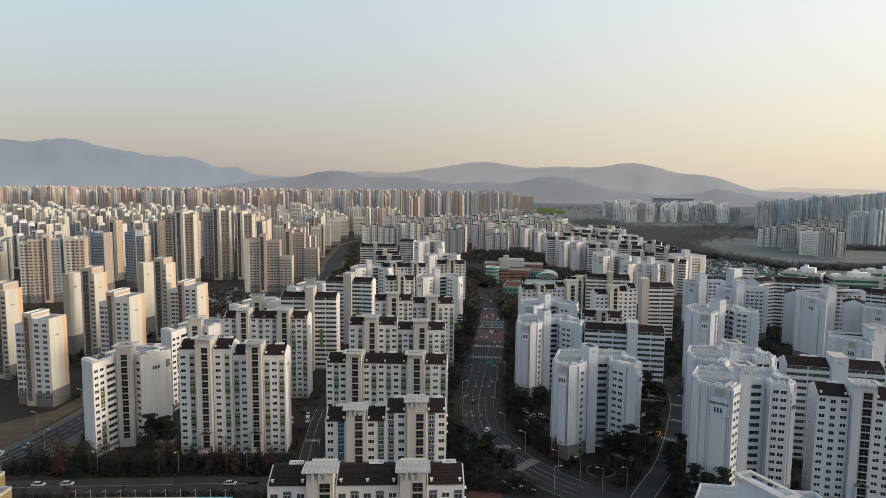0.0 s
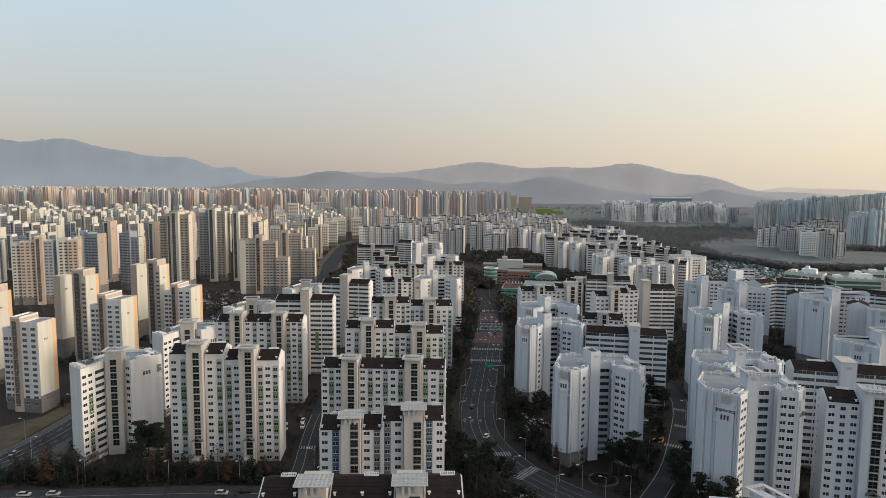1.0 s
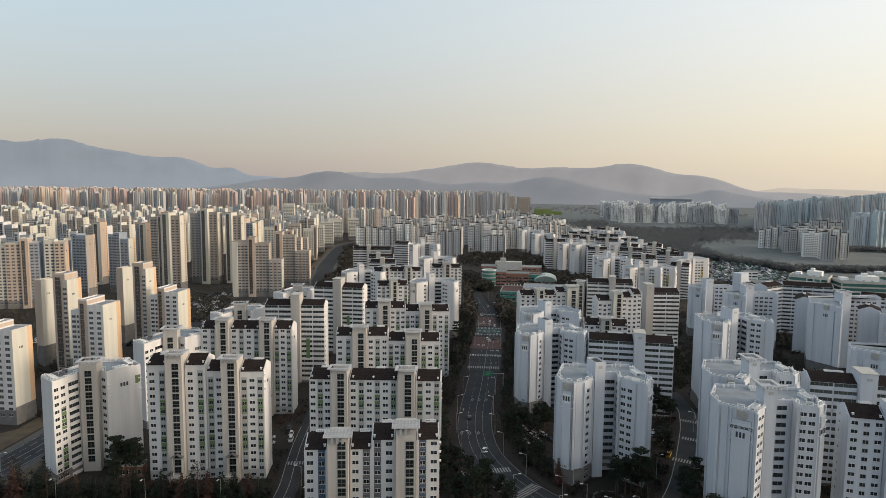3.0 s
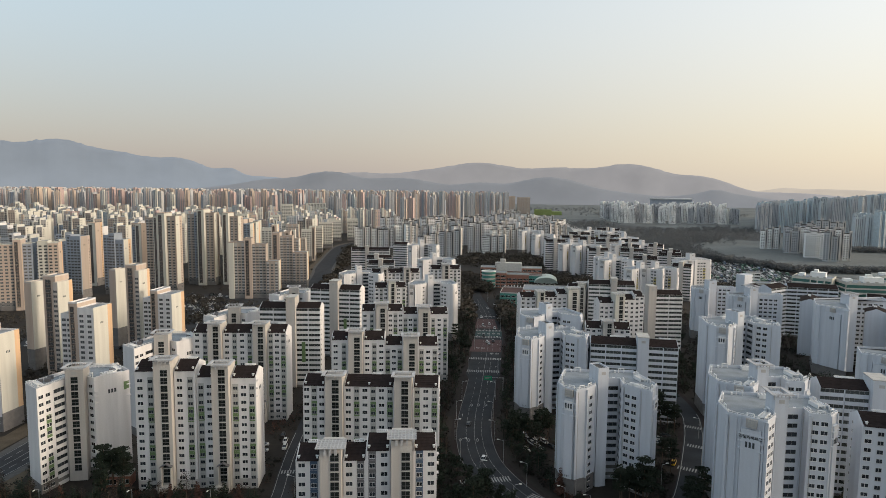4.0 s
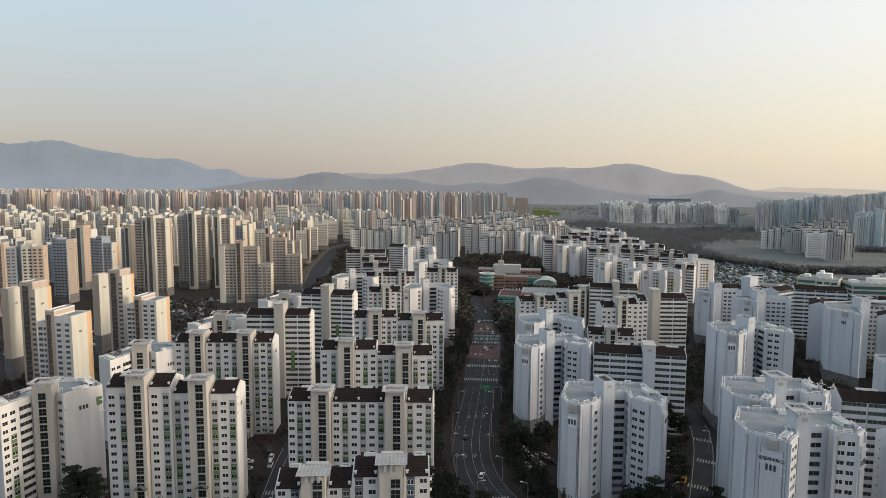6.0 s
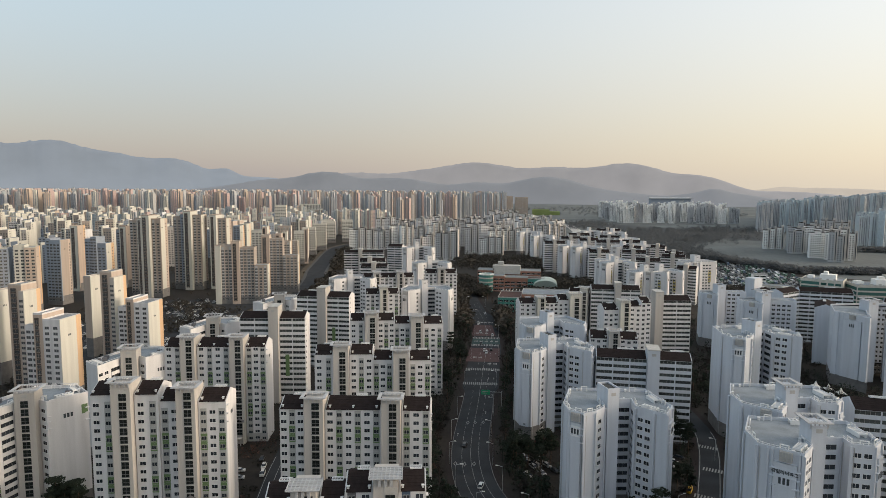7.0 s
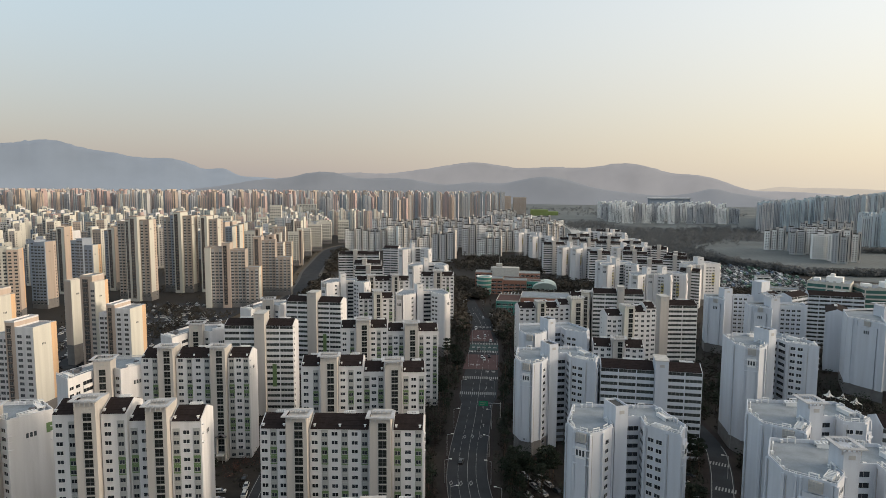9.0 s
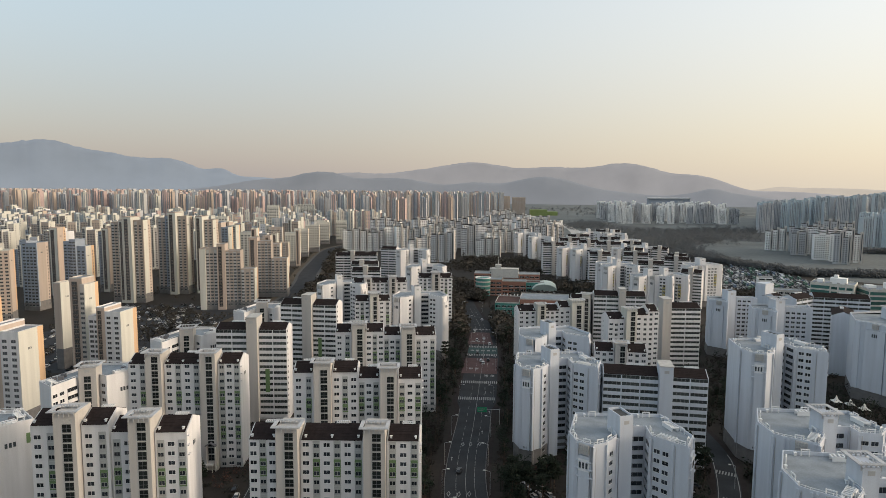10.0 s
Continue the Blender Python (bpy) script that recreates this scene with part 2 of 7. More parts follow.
def thing(name, x, y, deg=0.0, label="", category="", group="", z=0.0):
    e = new(name)
    e.empty_display_size = 2
    e.location = (x, y, z)
    e.rotation_euler = (0, 0, radians(deg))
    return tagged(e, label, category, group)


# ---- window pieces: x along the wall, -y outwards, z up from the sill ----
def tmpl_window(w, h, panes=2, sill=True):
    t = MB()
    t.box(-w / 2, -0.06, 0, w / 2, 0.02, h, 0)
    g = w / panes
    for i in range(panes):
        a = -w / 2 + i * g + 0.045
        b = -w / 2 + (i + 1) * g - 0.045
        t.face([(a, -0.066, 0.05), (b, -0.066, 0.05), (b, -0.066, h - 0.05), (a, -0.066, h - 0.05)], 1)
    if h > 2:
        t.box(-w / 2, -0.10, h * 0.42, w / 2, -0.06, h * 0.42 + 0.12, 0)
    if sill:
        t.box(-w / 2 - 0.08, -0.16, -0.09, w / 2 + 0.08, 0.02, 0.0, 0)
    return t


def tmpl_bay(w, h):
    """A glazed balcony strip over a proud parapet."""
    t = MB()
    t.box(-w / 2, -0.30, -1.35, w / 2, 0.02, 0.0, 2)
    t.box(-w / 2, -0.04, 0, w / 2, 0.02, h, 0)
    n = max(2, int(w / 1.5))
    for i in range(n):
        a, b = -w / 2 + i * w / n + 0.03, -w / 2 + (i + 1) * w / n - 0.03
        t.face([(a, -0.046, 0.03), (b, -0.046, 0.03), (b, -0.046, h - 0.03), (a, -0.046, h - 0.03)], 1)
    return t


_cache = {}
def shared(key, maker, mats):
    if key not in _cache:
        _cache[key] = maker().mesh(key[0], mats)
    return _cache[key]


def rows_of(parent, p0, p1, offs, z0, n, step, key, mats, mode, skip=()):
    """Columns of windows on the wall from p0 to p1 (outside on the right hand). key: ('window', w, h, panes) or ('balcony_bay', w, h)."""
    ang = math.atan2(p1[1] - p0[1], p1[0] - p0[0])
    c, s = math.cos(ang), math.sin(ang)
    maker = (lambda: tmpl_window(key[1], key[2], key[3])) if key[0] != 'balcony_bay' else (lambda: tmpl_bay(key[1], key[2]))
    for o in offs:
        x, y = p0[0] + c * o, p0[1] + s * o
        if mode == 'each':
            me = shared(key + tuple(m.name for m in mats), maker, mats)
            for i in range(n):
                if i not in skip:
                    part(key[0], me, mats, parent, loc=(x, y, z0 + i * step), ang=ang)
        else:
            acc = REST.setdefault((parent.name, tuple(m.name for m in mats)), (MB(), mats, parent))[0]
            t = maker()
            for i in range(n):
                acc.put(t, x, y, z0 + i * step, ang)


REST = {}
def rest_windows():
    """Windows too small to pick apart: one part for each block."""
    for acc, mats, parent in REST.values():
        part("window_grid", acc, mats, parent)["kind"] = "stuff"
    REST.clear()


ST = 2.8      # storey height


def canopy_frame(w, d, solid=False):
    """A flat lattice roof frame on short posts, open in the middle or slatted all over."""
    t = MB()
    if solid:
        t.box(-w / 2 + 0.3, -d / 2 + 0.3, 0.72, w / 2 - 0.3, d / 2 - 0.3, 0.84, 1)
        for i in range(9):
            x = -w / 2 + i * (w - 0.24) / 8
            t.box(x, -d / 2, 0.8, x + 0.24, d / 2, 1.0)
        for i in range(6):
            y = -d / 2 + i * (d - 0.24) / 5
            t.box(-w / 2, y, 0.78, w / 2, y + 0.24, 0.98)
        for x in (-w * 0.18, 0.0, w * 0.18):
            t.box(x - 0.35, -d / 2 + 0.5, -1.2, x + 0.35, -d / 2 + 1.0, 0.72)
        return t
    for y in (-d / 2, d / 2 - 1.1):
        for k in (0, 0.42, 0.84):
            t.box(-w / 2, y + k, 0.7, w / 2, y + k + 0.26, 0.95)
        t.box(-w / 2 + 0.1, y + 0.1, 0.68, w / 2 - 0.1, y + 1.0, 0.8, 1)
    for x in (-w / 2, w / 2 - 1.1):
        t.box(x, -d / 2 + 1.1, 0.7, x + 1.1, d / 2 - 1.1, 0.95)
    k = int(w / 0.75)
    for i in range(1, k):
        x = -w / 2 + i * w / k
        for y0, y1 in ((-d / 2 + 1.1, -d / 2 + 2.0), (d / 2 - 2.0, d / 2 - 1.1)):
            t.box(x - 0.09, y0, 0.74, x + 0.09, y1, 0.90)
    for i in range(-2, 3):
        for y in (-d / 2 + 0.9, d / 2 - 1.2):
            t.box(i * w / 6 - 0.14, y, -0.9, i * w / 6 + 0.14, y + 0.28, 0.7)
    return t


def roof_piece(w, d, rise):
    """Gable roof slopes with thickness, ridge along x; z = 0 at the eaves."""
    t = MB()
    m, o, th = d / 2, 0.35, 0.22
    for y0, y1 in ((-o, m), (d + o, m)):
        ze = -o * rise / m
        a = [(0, y0, ze), (w, y0, ze), (w, y1, rise), (0, y1, rise)]
        up = [(x, y, z + th) for x, y, z in a]
        if y0 > y1:
            a, up = a[::-1], up[::-1]
        t.face(up)
        t.face(a[::-1])
        for i in range(4):
            j = (i + 1) % 4
            t.face([a[i], a[j], up[j], up[i]])
    n = int(d / 2 / 0.9)
    for i in range(1, n):
        y = i * m / n
        z = rise * i / n + th
        t.box(0.05, y - 0.05, z - 0.03, w - 0.05, y + 0.05, z + 0.05)
    return t


def ridge_rack(w):
    """White slatted duct cover on the ridge."""
    t = MB()
    for y in (-0.9, 0.7):
        t.box(-w / 2, y, 0, w / 2, y + 0.2, 0.35)
    n = max(3, int(w / 0.6))
    for i in range(n + 1):
        x = -w / 2 + i * w / n
        t.box(x - 0.07, -0.74, 0.05, x + 0.07, 0.74, 0.32)
    return t


def vent_pot():
    t = MB()
    t.box(-0.26, -0.26, 0, 0.26, 0.26, 0.7)
    t.box(-0.38, -0.38, 0.7, 0.38, 0.38, 0.85)
    return t


def number_bars(parent, x, y, z, ang, n=3, h=1.3, wide=0.8):
    """Plain dark bars where a block's number stands."""
    t = MB()
    for i in range(n):
        a = (i - n / 2) * wide
        t.box(a + 0.1, -0.05, -h / 2, a + wide - 0.30, 0.01, h / 2)
    part("number_sign", t, [SIGN_INK], parent, "plain dark number sign", (x, y, z), ang)


# ---- kind 1: slab with stair towers, lattice canopies and tiled gable roofs ----
def tower_slab(x, y, deg, segs, depth=12.5, accent=GREEN, patches=((4, 6), (9, 11)), mode='col', label="", stair=STAIR, wall=WHITE):
    ob = thing("apartment_block", x, y, deg, label or "white apartment slab with stair towers and dark tiled roofs", "apartment block", "apartment blocks of the estate")
    px = 0.0
    total = sum(s[1] for s in segs)
    for k, (kind, w, top, *opt) in enumerate(segs):
        back = opt[0] if opt else 0.0
        x0, x1 = px, px + w
        n = int(top / ST)
        if kind == 's':
            rise = 2.5
            g = MB()
            D = depth
            g.box(x0, back, 0, x1, D, top)
            for xa, xb in ((x0, x0 + 0.3), (x1 - 0.3, x1)):
                tri = [(back, top), (D, top), ((back + D) / 2, top + rise + 0.12)]
                a = [(xa, q, z) for q, z in tri]
                b = [(xb, q, z) for q, z in tri]
                g.face(a[::-1]); g.face(b)
                for i in range(3):
                    j = (i + 1) % 3
                    g.face([a[i], a[j], b[j], b[i]])
            part("wall", g, [wall], ob)
            roof = part("roof", roof_piece(w - 0.7, D - back, rise), [TILE], ob, "dark brown tiled roof", (x0 + 0.35, back, top + 0.03))
            part("ridge_rack", ridge_rack(min(3.6, w * 0.45)), [FRAME], roof, loc=(w * 0.62 - 0.35, (D - back) / 2 + 0.6, rise + 0.22))
            for f in ((0.12, 0.88) if w < 12 else (0.08, 0.5, 0.92)):
                part("roof_vent", shared(("roof_vent",), vent_pot, [FRAME]), [FRAME], roof, loc=(w * f - 0.35, 0.7, 0.3))
            # plinth
            part("plinth", MB().box(x0 + 0.002, back - 0.05, 0, x1 - 0.002, back + 0.3, ST * 1.4), [GREY], ob)
            # front columns: plain windows and panel columns in turn
            ncol = max(2, round(w / 3.2))
            for c in range(ncol):
                cx = (c + 0.5) * w / ncol
                panel = (c % 2 == (0 if k > 2 else 1)) if ncol > 1 else False
                if panel and accent is not None:
                    pw = min(2.1, w / ncol - 0.5)
                    plain = PANEL if accent is not BLUE else (DARKPANEL if k in (2, 3) else BLUE)
                    for i in range(n if mode == 'each' else 0):
                        mt = plain if accent is BLUE or not any(a <= i < b for a, b in patches) else accent
                        me = shared(("panel", round(pw, 2), mt.name), lambda: MB().box(-pw / 2, -0.045, 0.25, pw / 2, 0.05, ST + 0.2), [mt])
                        part("panel", me, [mt], ob, loc=(x0 + cx, back, i * ST))
                    if mode != 'each':
                        pm = MB()
                        for i in range(n):
                            hit = any(a <= i < q for a, q in patches) and accent is not BLUE
                            pm.box(-pw / 2, -0.045, i * ST + 0.25, pw / 2, 0.05, i * ST + ST + 0.2, 1 if hit else 0)
                        part("panel_column", pm, [plain, accent], ob, loc=(x0 + cx, back, 0))["kind"] = "stuff"
                rows_of(ob, (x0, back - (0.045 if panel else 0)), (x1, back - (0.045 if panel else 0)), [cx], 0.85 if panel else 1.15, n, ST, ("window", 1.6 if panel else 1.9, 1.25, 2), [GREY if panel and accent is not BLUE else FRAME, GLASS], mode)
            # rear: glazed balconies, each stack one piece
            rows_of(ob, (x1, depth), (x0, depth), [w / 2], 1.2, n, ST, ("balcony_bay", w * 0.82, 1.4), [FRAME, GLASS, wall], 'col')
            if k == 0:
                rows_of(ob, (x0, depth), (x0, back), [depth * 0.3], 1.15, n, ST, ("window", 0.7, 1.0, 1), [FRAME, GLASS], 'col')
            if k == len(segs) - 1:
                led = MB()
                for zz in (top - 4.4, top - 7.2, top - 1.6):
                    led.box(x1, back + 0.2, zz, x1 + 0.55, back + 1.5, zz + 0.3)
                part("ledge", led, [wall], ob)
                number_bars(ob, x1 + 0.03, depth * 0.5, top - 5.5, math.pi / 2, 3)
        else:
            out = 2.6
            g = MB()
            g.box(x0 + 0.3, -out, 0, x1 - 0.3, depth * 0.55, top)
            tower = part("stair_tower", g, [stair], ob, "beige grey stair tower")
            part("wall", MB().box(x0 - 0.01, 0.4, 0, x1 + 0.01, depth - 0.01, top - 4.4), [wall], ob)
            part("canopy", canopy_frame(w + 1.6, 7.0, accent is BLUE), [CANOPYM, GREY], tower, "weathered lattice canopy", ((x0 + x1) / 2, -out + 2.3, top))
            sw = w * 0.40
            sx = (x0 + x1) / 2 + w * (0.17 if accent is BLUE else 0.10)
            part("stair_recess", MB().box(sx - sw / 2 - 0.22, -out - 0.03, ST * 1.2, sx + sw / 2 + 0.22, -out + 0.1, top - 1.6), [CONC], tower)
            hood = MB()
            for q in (-1, 1):
                hood.prism([(sx - 0.05 * q, -out - 1.5), (sx + q * 2.1, -out - 1.5), (sx + q * 2.1, -out + 0.05), (sx - 0.05 * q, -out + 0.05)][::q], 10.0, 10.35)
            hood.v = [(a_, b_, c_ + 1.25 * (1 - abs(a_ - sx) / 2.1)) for a_, b_, c_ in hood.v]
            part("porch_hood", hood, [DARKPANEL], tower, "small gabled hood over the entrance")
            for q in (-1, 1):
                part("porch_pier", MB().box(sx + q * 1.7 - 0.2, -out - 1.2, 0, sx + q * 1.7 + 0.2, -out + 0.05, 10.1), [stair], tower)
            rows_of(tower, (x0, -out - 0.03), (x1, -out - 0.03), [sx - x0], ST * 1.45, int((top - 1.6) / ST) - 1, ST, ("stair_window", round(sw * 0.9, 2), 2.25, 2), [DARKPANEL, GLASSG], mode)
            part("porch", MB().box((x0 + x1) / 2 - 1.8, -out - 2.6, 2.7, (x0 + x1) / 2 + 1.8, -out, 3.1).box((x0 + x1) / 2 - 1.7, -out - 2.5, 0, (x0 + x1) / 2 - 1.4, -out - 2.2, 2.7).box((x0 + x1) / 2 + 1.4, -out - 2.5, 0, (x0 + x1) / 2 + 1.7, -out - 2.2, 2.7), [CONC], tower)
        px = x1
    return ob


# ---- kind 3: slab with balcony bands and tiled gable roofs ----
def balcony_slab(x, y, deg, segs, depth=11.5, mode='col', label="", wall=WHITE, accent=None, ends=True):
    ob = thing("apartment_block", x, y, deg, label or "white apartment slab with dark balcony bands and tiled roof", "apartment block", "apartment blocks of the estate")
    px = 0.0
    for k, (kind, w, top) in enumerate(segs):
        x0, x1 = px, px + w
        n = int(top / ST)
        z0 = top - n * ST
        if kind == 's':
            g = MB().box(x0, 0, 0, x1, depth, top)
            rise = 2.2
            for xa, xb in ((x0, x0 + 0.3), (x1 - 0.3, x1)):
                tri = [(0, top), (depth, top), (depth / 2, top + rise + 0.12)]
                a = [(xa, q, z) for q, z in tri]
                b = [(xb, q, z) for q, z in tri]
                g.face(a[::-1]); g.face(b)
                for i in range(3):
                    j = (i + 1) % 3
                    g.face([a[i], a[j], b[j], b[i]])
            part("wall", g, [wall], ob)
            roof = part("roof", roof_piece(w - 0.7, depth, rise), [TILE], ob, "dark brown tiled roof", (x0 + 0.35, 0, top + 0.03))
            part("ridge_rack", ridge_rack(min(7.0, w * 0.4)), [FRAME], roof, loc=(w * 0.6 - 0.35, depth / 2 + 0.6, rise + 0.22))
            nb = max(1, round(w / 7.5))
            bw = w / nb
            rows_of(ob, (x0, 0), (x1, 0), [(i + 0.5) * bw for i in range(nb)], z0 + 1.15, n, ST, ("balcony_bay", round(bw - 0.45, 2), 1.32), [GREY, BAYGLASS, wall], mode)
            if accent is not None:
                acc = MB()
                cx = x0 + w * 0.3
                acc.box(cx - 1.0, -0.36, ST * 5, cx + 1.0, -0.05, ST * 9)
                part("accent_panel", acc, [accent], ob)
            rows_of(ob, (x1, depth), (x0, depth), [(i + 0.5) * bw for i in range(nb)], z0 + 1.15, n, ST, ("window", 2.4, 1.2, 2), [FRAME, GLASS], 'col')
            part("plinth", MB().box(x0 + 0.01, -0.33, 0, x1 - 0.01, 0.1, 1.1), [PLINTH], ob)
            if k == len(segs) - 1 and ends:
                rows_of(ob, (x1, 0), (x1, depth), [1.6], z0 + 1.15, n, ST, ("window", 1.2, 1.2, 1), [FRAME, GLASS], 'col')
        else:
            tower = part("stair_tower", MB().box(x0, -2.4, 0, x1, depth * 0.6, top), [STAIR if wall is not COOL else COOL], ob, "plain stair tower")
            part("tower_cap", MB().box(x0 - 0.25, -2.65, 0, x1 + 0.25, depth * 0.6 + 0.25, 0.3), [CONC], tower, loc=(0, 0, top))
            part("louvre_box", MB().box((x0 + x1) / 2 - 0.9, -2.47, top - 2.6, (x0 + x1) / 2 + 0.9, -2.38, top - 1.5), [GREY], tower)
        px = x1
    return ob


# ---- kind 4: tall beige tower block with dark stair strip, stepped wings and bright end walls ----
def tall_block(x, y, deg, segs, depth=13.0, front=BEIGE, end=CREAM, mode='col', label="", cat_group="tall tower blocks", edge=ORANGE, stair=None, bays=False):
    """segs: (kind, width, top[, setback]); 's' storeys with windows, 't' stair strip, 'b' blank."""
    ob = thing("tower_block", x, y, deg, label or "tall beige tower block with cream end walls", "tower block", cat_group)
    px = 0.0
    for k, (kind, w, top, *opt) in enumerate(segs):
        back = opt[0] if opt else 0.0
        x0, x1 = px, px + w
        n = int((top - 1) / ST)
        g = MB().box(x0, back, 0, x1, depth + back * 0.5, top, 0)
        last = k == len(segs) - 1
        part("wall", g, [stair if stair and kind == 't' else end if kind == 'b' else PEACH if kind in 'pq' or (kind == 't' and front is not TAN) else SLATE if kind == 'k' else (CREAM if kind == 't' and front is TAN else front)], ob)
        if last:
            part("end_wall", MB().box(x1 + 0.002, back + 0.02, 4.0, x1 + 0.25, depth * 0.76, top + 0.7), [end], ob, "bright cream end wall")
            part("plinth", MB().box(x1 + 0.002, back - 0.04, 0, x1 + 0.32, depth + back * 0.5, ST * (4.5 if edge is CREAM else 3)), [PLINTH], ob, "dark grey stone base")
            part("edge_strip", MB().box(x1 + 0.002, depth * 0.76, 4.0, x1 + 0.26, depth + back * 0.5, top + 0.7), [edge], ob, "peach painted edge strip")
            number_bars(ob, x1 + 0.27, depth * 0.42, top - 8, math.pi / 2, 3, 1.0, 0.8)
            if bays:
                rows_of(ob, (x1 + 0.26, 0), (x1 + 0.26, depth), [depth * 0.88], 1.2 + ST, n - 1, ST, ("window", 1.2, 1.3, 1), [TAN, MIDGLASS], 'col')
                part("corner_strip", MB().box(x1 + 0.002, back - 0.1, 4.0, x1 + 0.40, back + 0.9, top + 0.7), [front], ob, "painted corner strip")
        part("roof", MB().box(x0 + 0.3, back + 0.3, top, x1 - 0.3, depth + back * 0.5 - 0.3, top + 0.1), [DECK], ob)
        y1 = depth + back * 0.5
        par = MB().ring([(x0, back), (x1, back), (x1, y1), (x0, y1)], [(x0 + .26, back + .26), (x1 - .26, back + .26), (x1 - .26, y1 - .26), (x0 + .26, y1 - .26)], top + 0.004, top + 0.8)
        part("parapet", par, [front], ob)
        if kind in 'sqk':
            nc = max(1, round(w / 3.6))
            if kind == 's' and front in (TAN, BEIGE) and nc > 1:
                for i in range(0, nc, 2):
                    cx = x0 + (i + 0.5) * w / nc
                    part("wall_strip", MB().box(cx - 1.2, back - 0.05, ST, cx + 1.2, back + 0.1, top - 0.5), [PINK if front is BEIGE else GREY], ob)
            rows_of(ob, (x0, back - 0.05), (x1, back - 0.05), [(i + 0.5) * w / nc for i in range(nc)], 1.2 + ST, n - 1, ST, ("window", 2.3, 1.4, 2), [GREY, MIDGLASS], mode)
            rows_of(ob, (x1, depth + back * .5), (x0, depth + back * .5), [(i + 0.5) * w / nc for i in range(nc)], 1.2 + ST, n - 1, ST, ("window", 2.2, 1.4, 2), [FRAME, MIDGLASS], 'col')
            part("plinth", MB().box(x0 + 0.01, back - 0.06, 0, x1 - 0.01, back + 0.2, ST * 2.5), [PLINTH], ob)
        elif kind == 'p':
            part("plinth", MB().box(x0 + 0.01, back - 0.06, 0, x1 - 0.01, back + 0.2, ST * 4.5), [PLINTH], ob)
        elif kind == 't':
            part("stair_strip", MB().box(x0 + w * 0.16, back - 0.05, ST, x0 + w * 0.62, back + 0.1, top - 1.6), [DUSK], ob, "dark brown stair strip")
            rows_of(ob, (x0, back - 0.05), (x1, back - 0.05), [w * 0.39], ST * 1.3, n - 1, ST, ("stair_window", round(w * 0.36, 2), 1.9, 2), [TAN, MIDGLASS], mode)
        if k == 0:
            part("side_wall", MB().box(x0 - 0.25, back + 0.02, 4.0, x0 - 0.002, depth, top + 0.7), [front], ob)
        px = x1
    return ob


# ---- kind 5: block on a free outline with a stair tower in its notch ----
def inset(poly, d):
    out = []
    n = len(poly)
    for i in range(n):
        (ax, ay), (bx, by), (cx, cy) = poly[i - 1], poly[i], poly[(i + 1) % n]
        u = Vector((bx - ax, by - ay)).normalized()
        v = Vector((cx - bx, cy - by)).normalized()
        nu, nv = Vector((-u.y, u.x)), Vector((-v.y, v.x))
        m = (nu + nv)
        m = m / max(0.35, m.dot(nu))
        out.append((bx + m.x * d, by + m.y * d))
    return out


T502 = dict(poly=[(-13.5, -7), (-4.9, -12.9), (-2.7, -0.6), (3.2, 3.0), (7.0, 1.4), (14.1, 12.7), (5.5, 19.7), (-8, 17)],
            tower=(0.3, 2.0, 6.2, 6.4, 14), sign=4, win={1: [1.6, 4.6], 3: [2.2]}, bay={1: [9.4], 5: [5.5], 6: [6.8], 7: [12.0]})
# outlines with the use of the wall that starts at each corner: o plain, e end with sign, f end, w window columns, b balconies, r rear balconies
T403 = dict(pts=[(-18.3, 0.5, 'o'), (-17.2, -5.8, 'e'), (-12.6, -8.6, 'o'), (-8.6, -6.4, 'w', (2.7,)), (-4.8, -1.6, 'o'), (-5.0, 6, 'b', (7.6,)), (5.4, 7, 'b', (3.2,)), (5.2, -0.2, 'w', (2.0, 4.7)), (10.2, -4.9, 'o'),
                 (13.6, -7.6, 'f'), (17.6, 0.5, 'r', (9.0,)), (12.5, 18, 'r', (6.0, 13.5, 21.0)), (-14.4, 17, 'o')], tower=(-3.1, 3.2, 4.2, 7.5, 18))
T402 = dict(pts=[(-18.3, 9.5, 'o'), (-18.4, 0.6, 'o'), (-16.6, -1.2, 'e'), (-9.4, -6.3, 'w', (2.2, 4.9)), (-4.8, -0.8, 'o'), (-4.8, 5.4, 'b', (7.2,)), (6.2, 6.0, 'o'), (6.2, 1.6, 'w', (1.5, 4.0)),
                 (11.6, 0.5, 'f'), (15.4, 4, 'r', (7.0,)), (14, 19, 'r', (6.0, 13.5, 21.0)), (-13, 21, 'o')], tower=(-2.9, 3.6, 3.9, 6.6, 0))
T401 = dict(pts=T402["pts"], tower=(-2.0, 9.0, 3.0, 12.5, 28))


def roof_rack():
    """White pipe frame that stands in the corner of a flat roof."""
    t = MB()
    for x in (-1.2, 0.0, 1.2):
        for y in (-0.7, 0.7):
            t.box(x - 0.07, y - 0.07, 0, x + 0.07, y + 0.07, 1.5)
    for y in (-0.7, 0.7):
        t.box(-1.3, y - 0.08, 1.4, 1.3, y + 0.08, 1.56)
    for k in range(5):
        t.box(-1.2 + k * 0.6 - 0.07, -0.75, 1.45, -1.2 + k * 0.6 + 0.07, 0.75, 1.55)
    t.box(-0.5, -0.45, 0.0, 0.5, 0.45, 0.9)
    return t


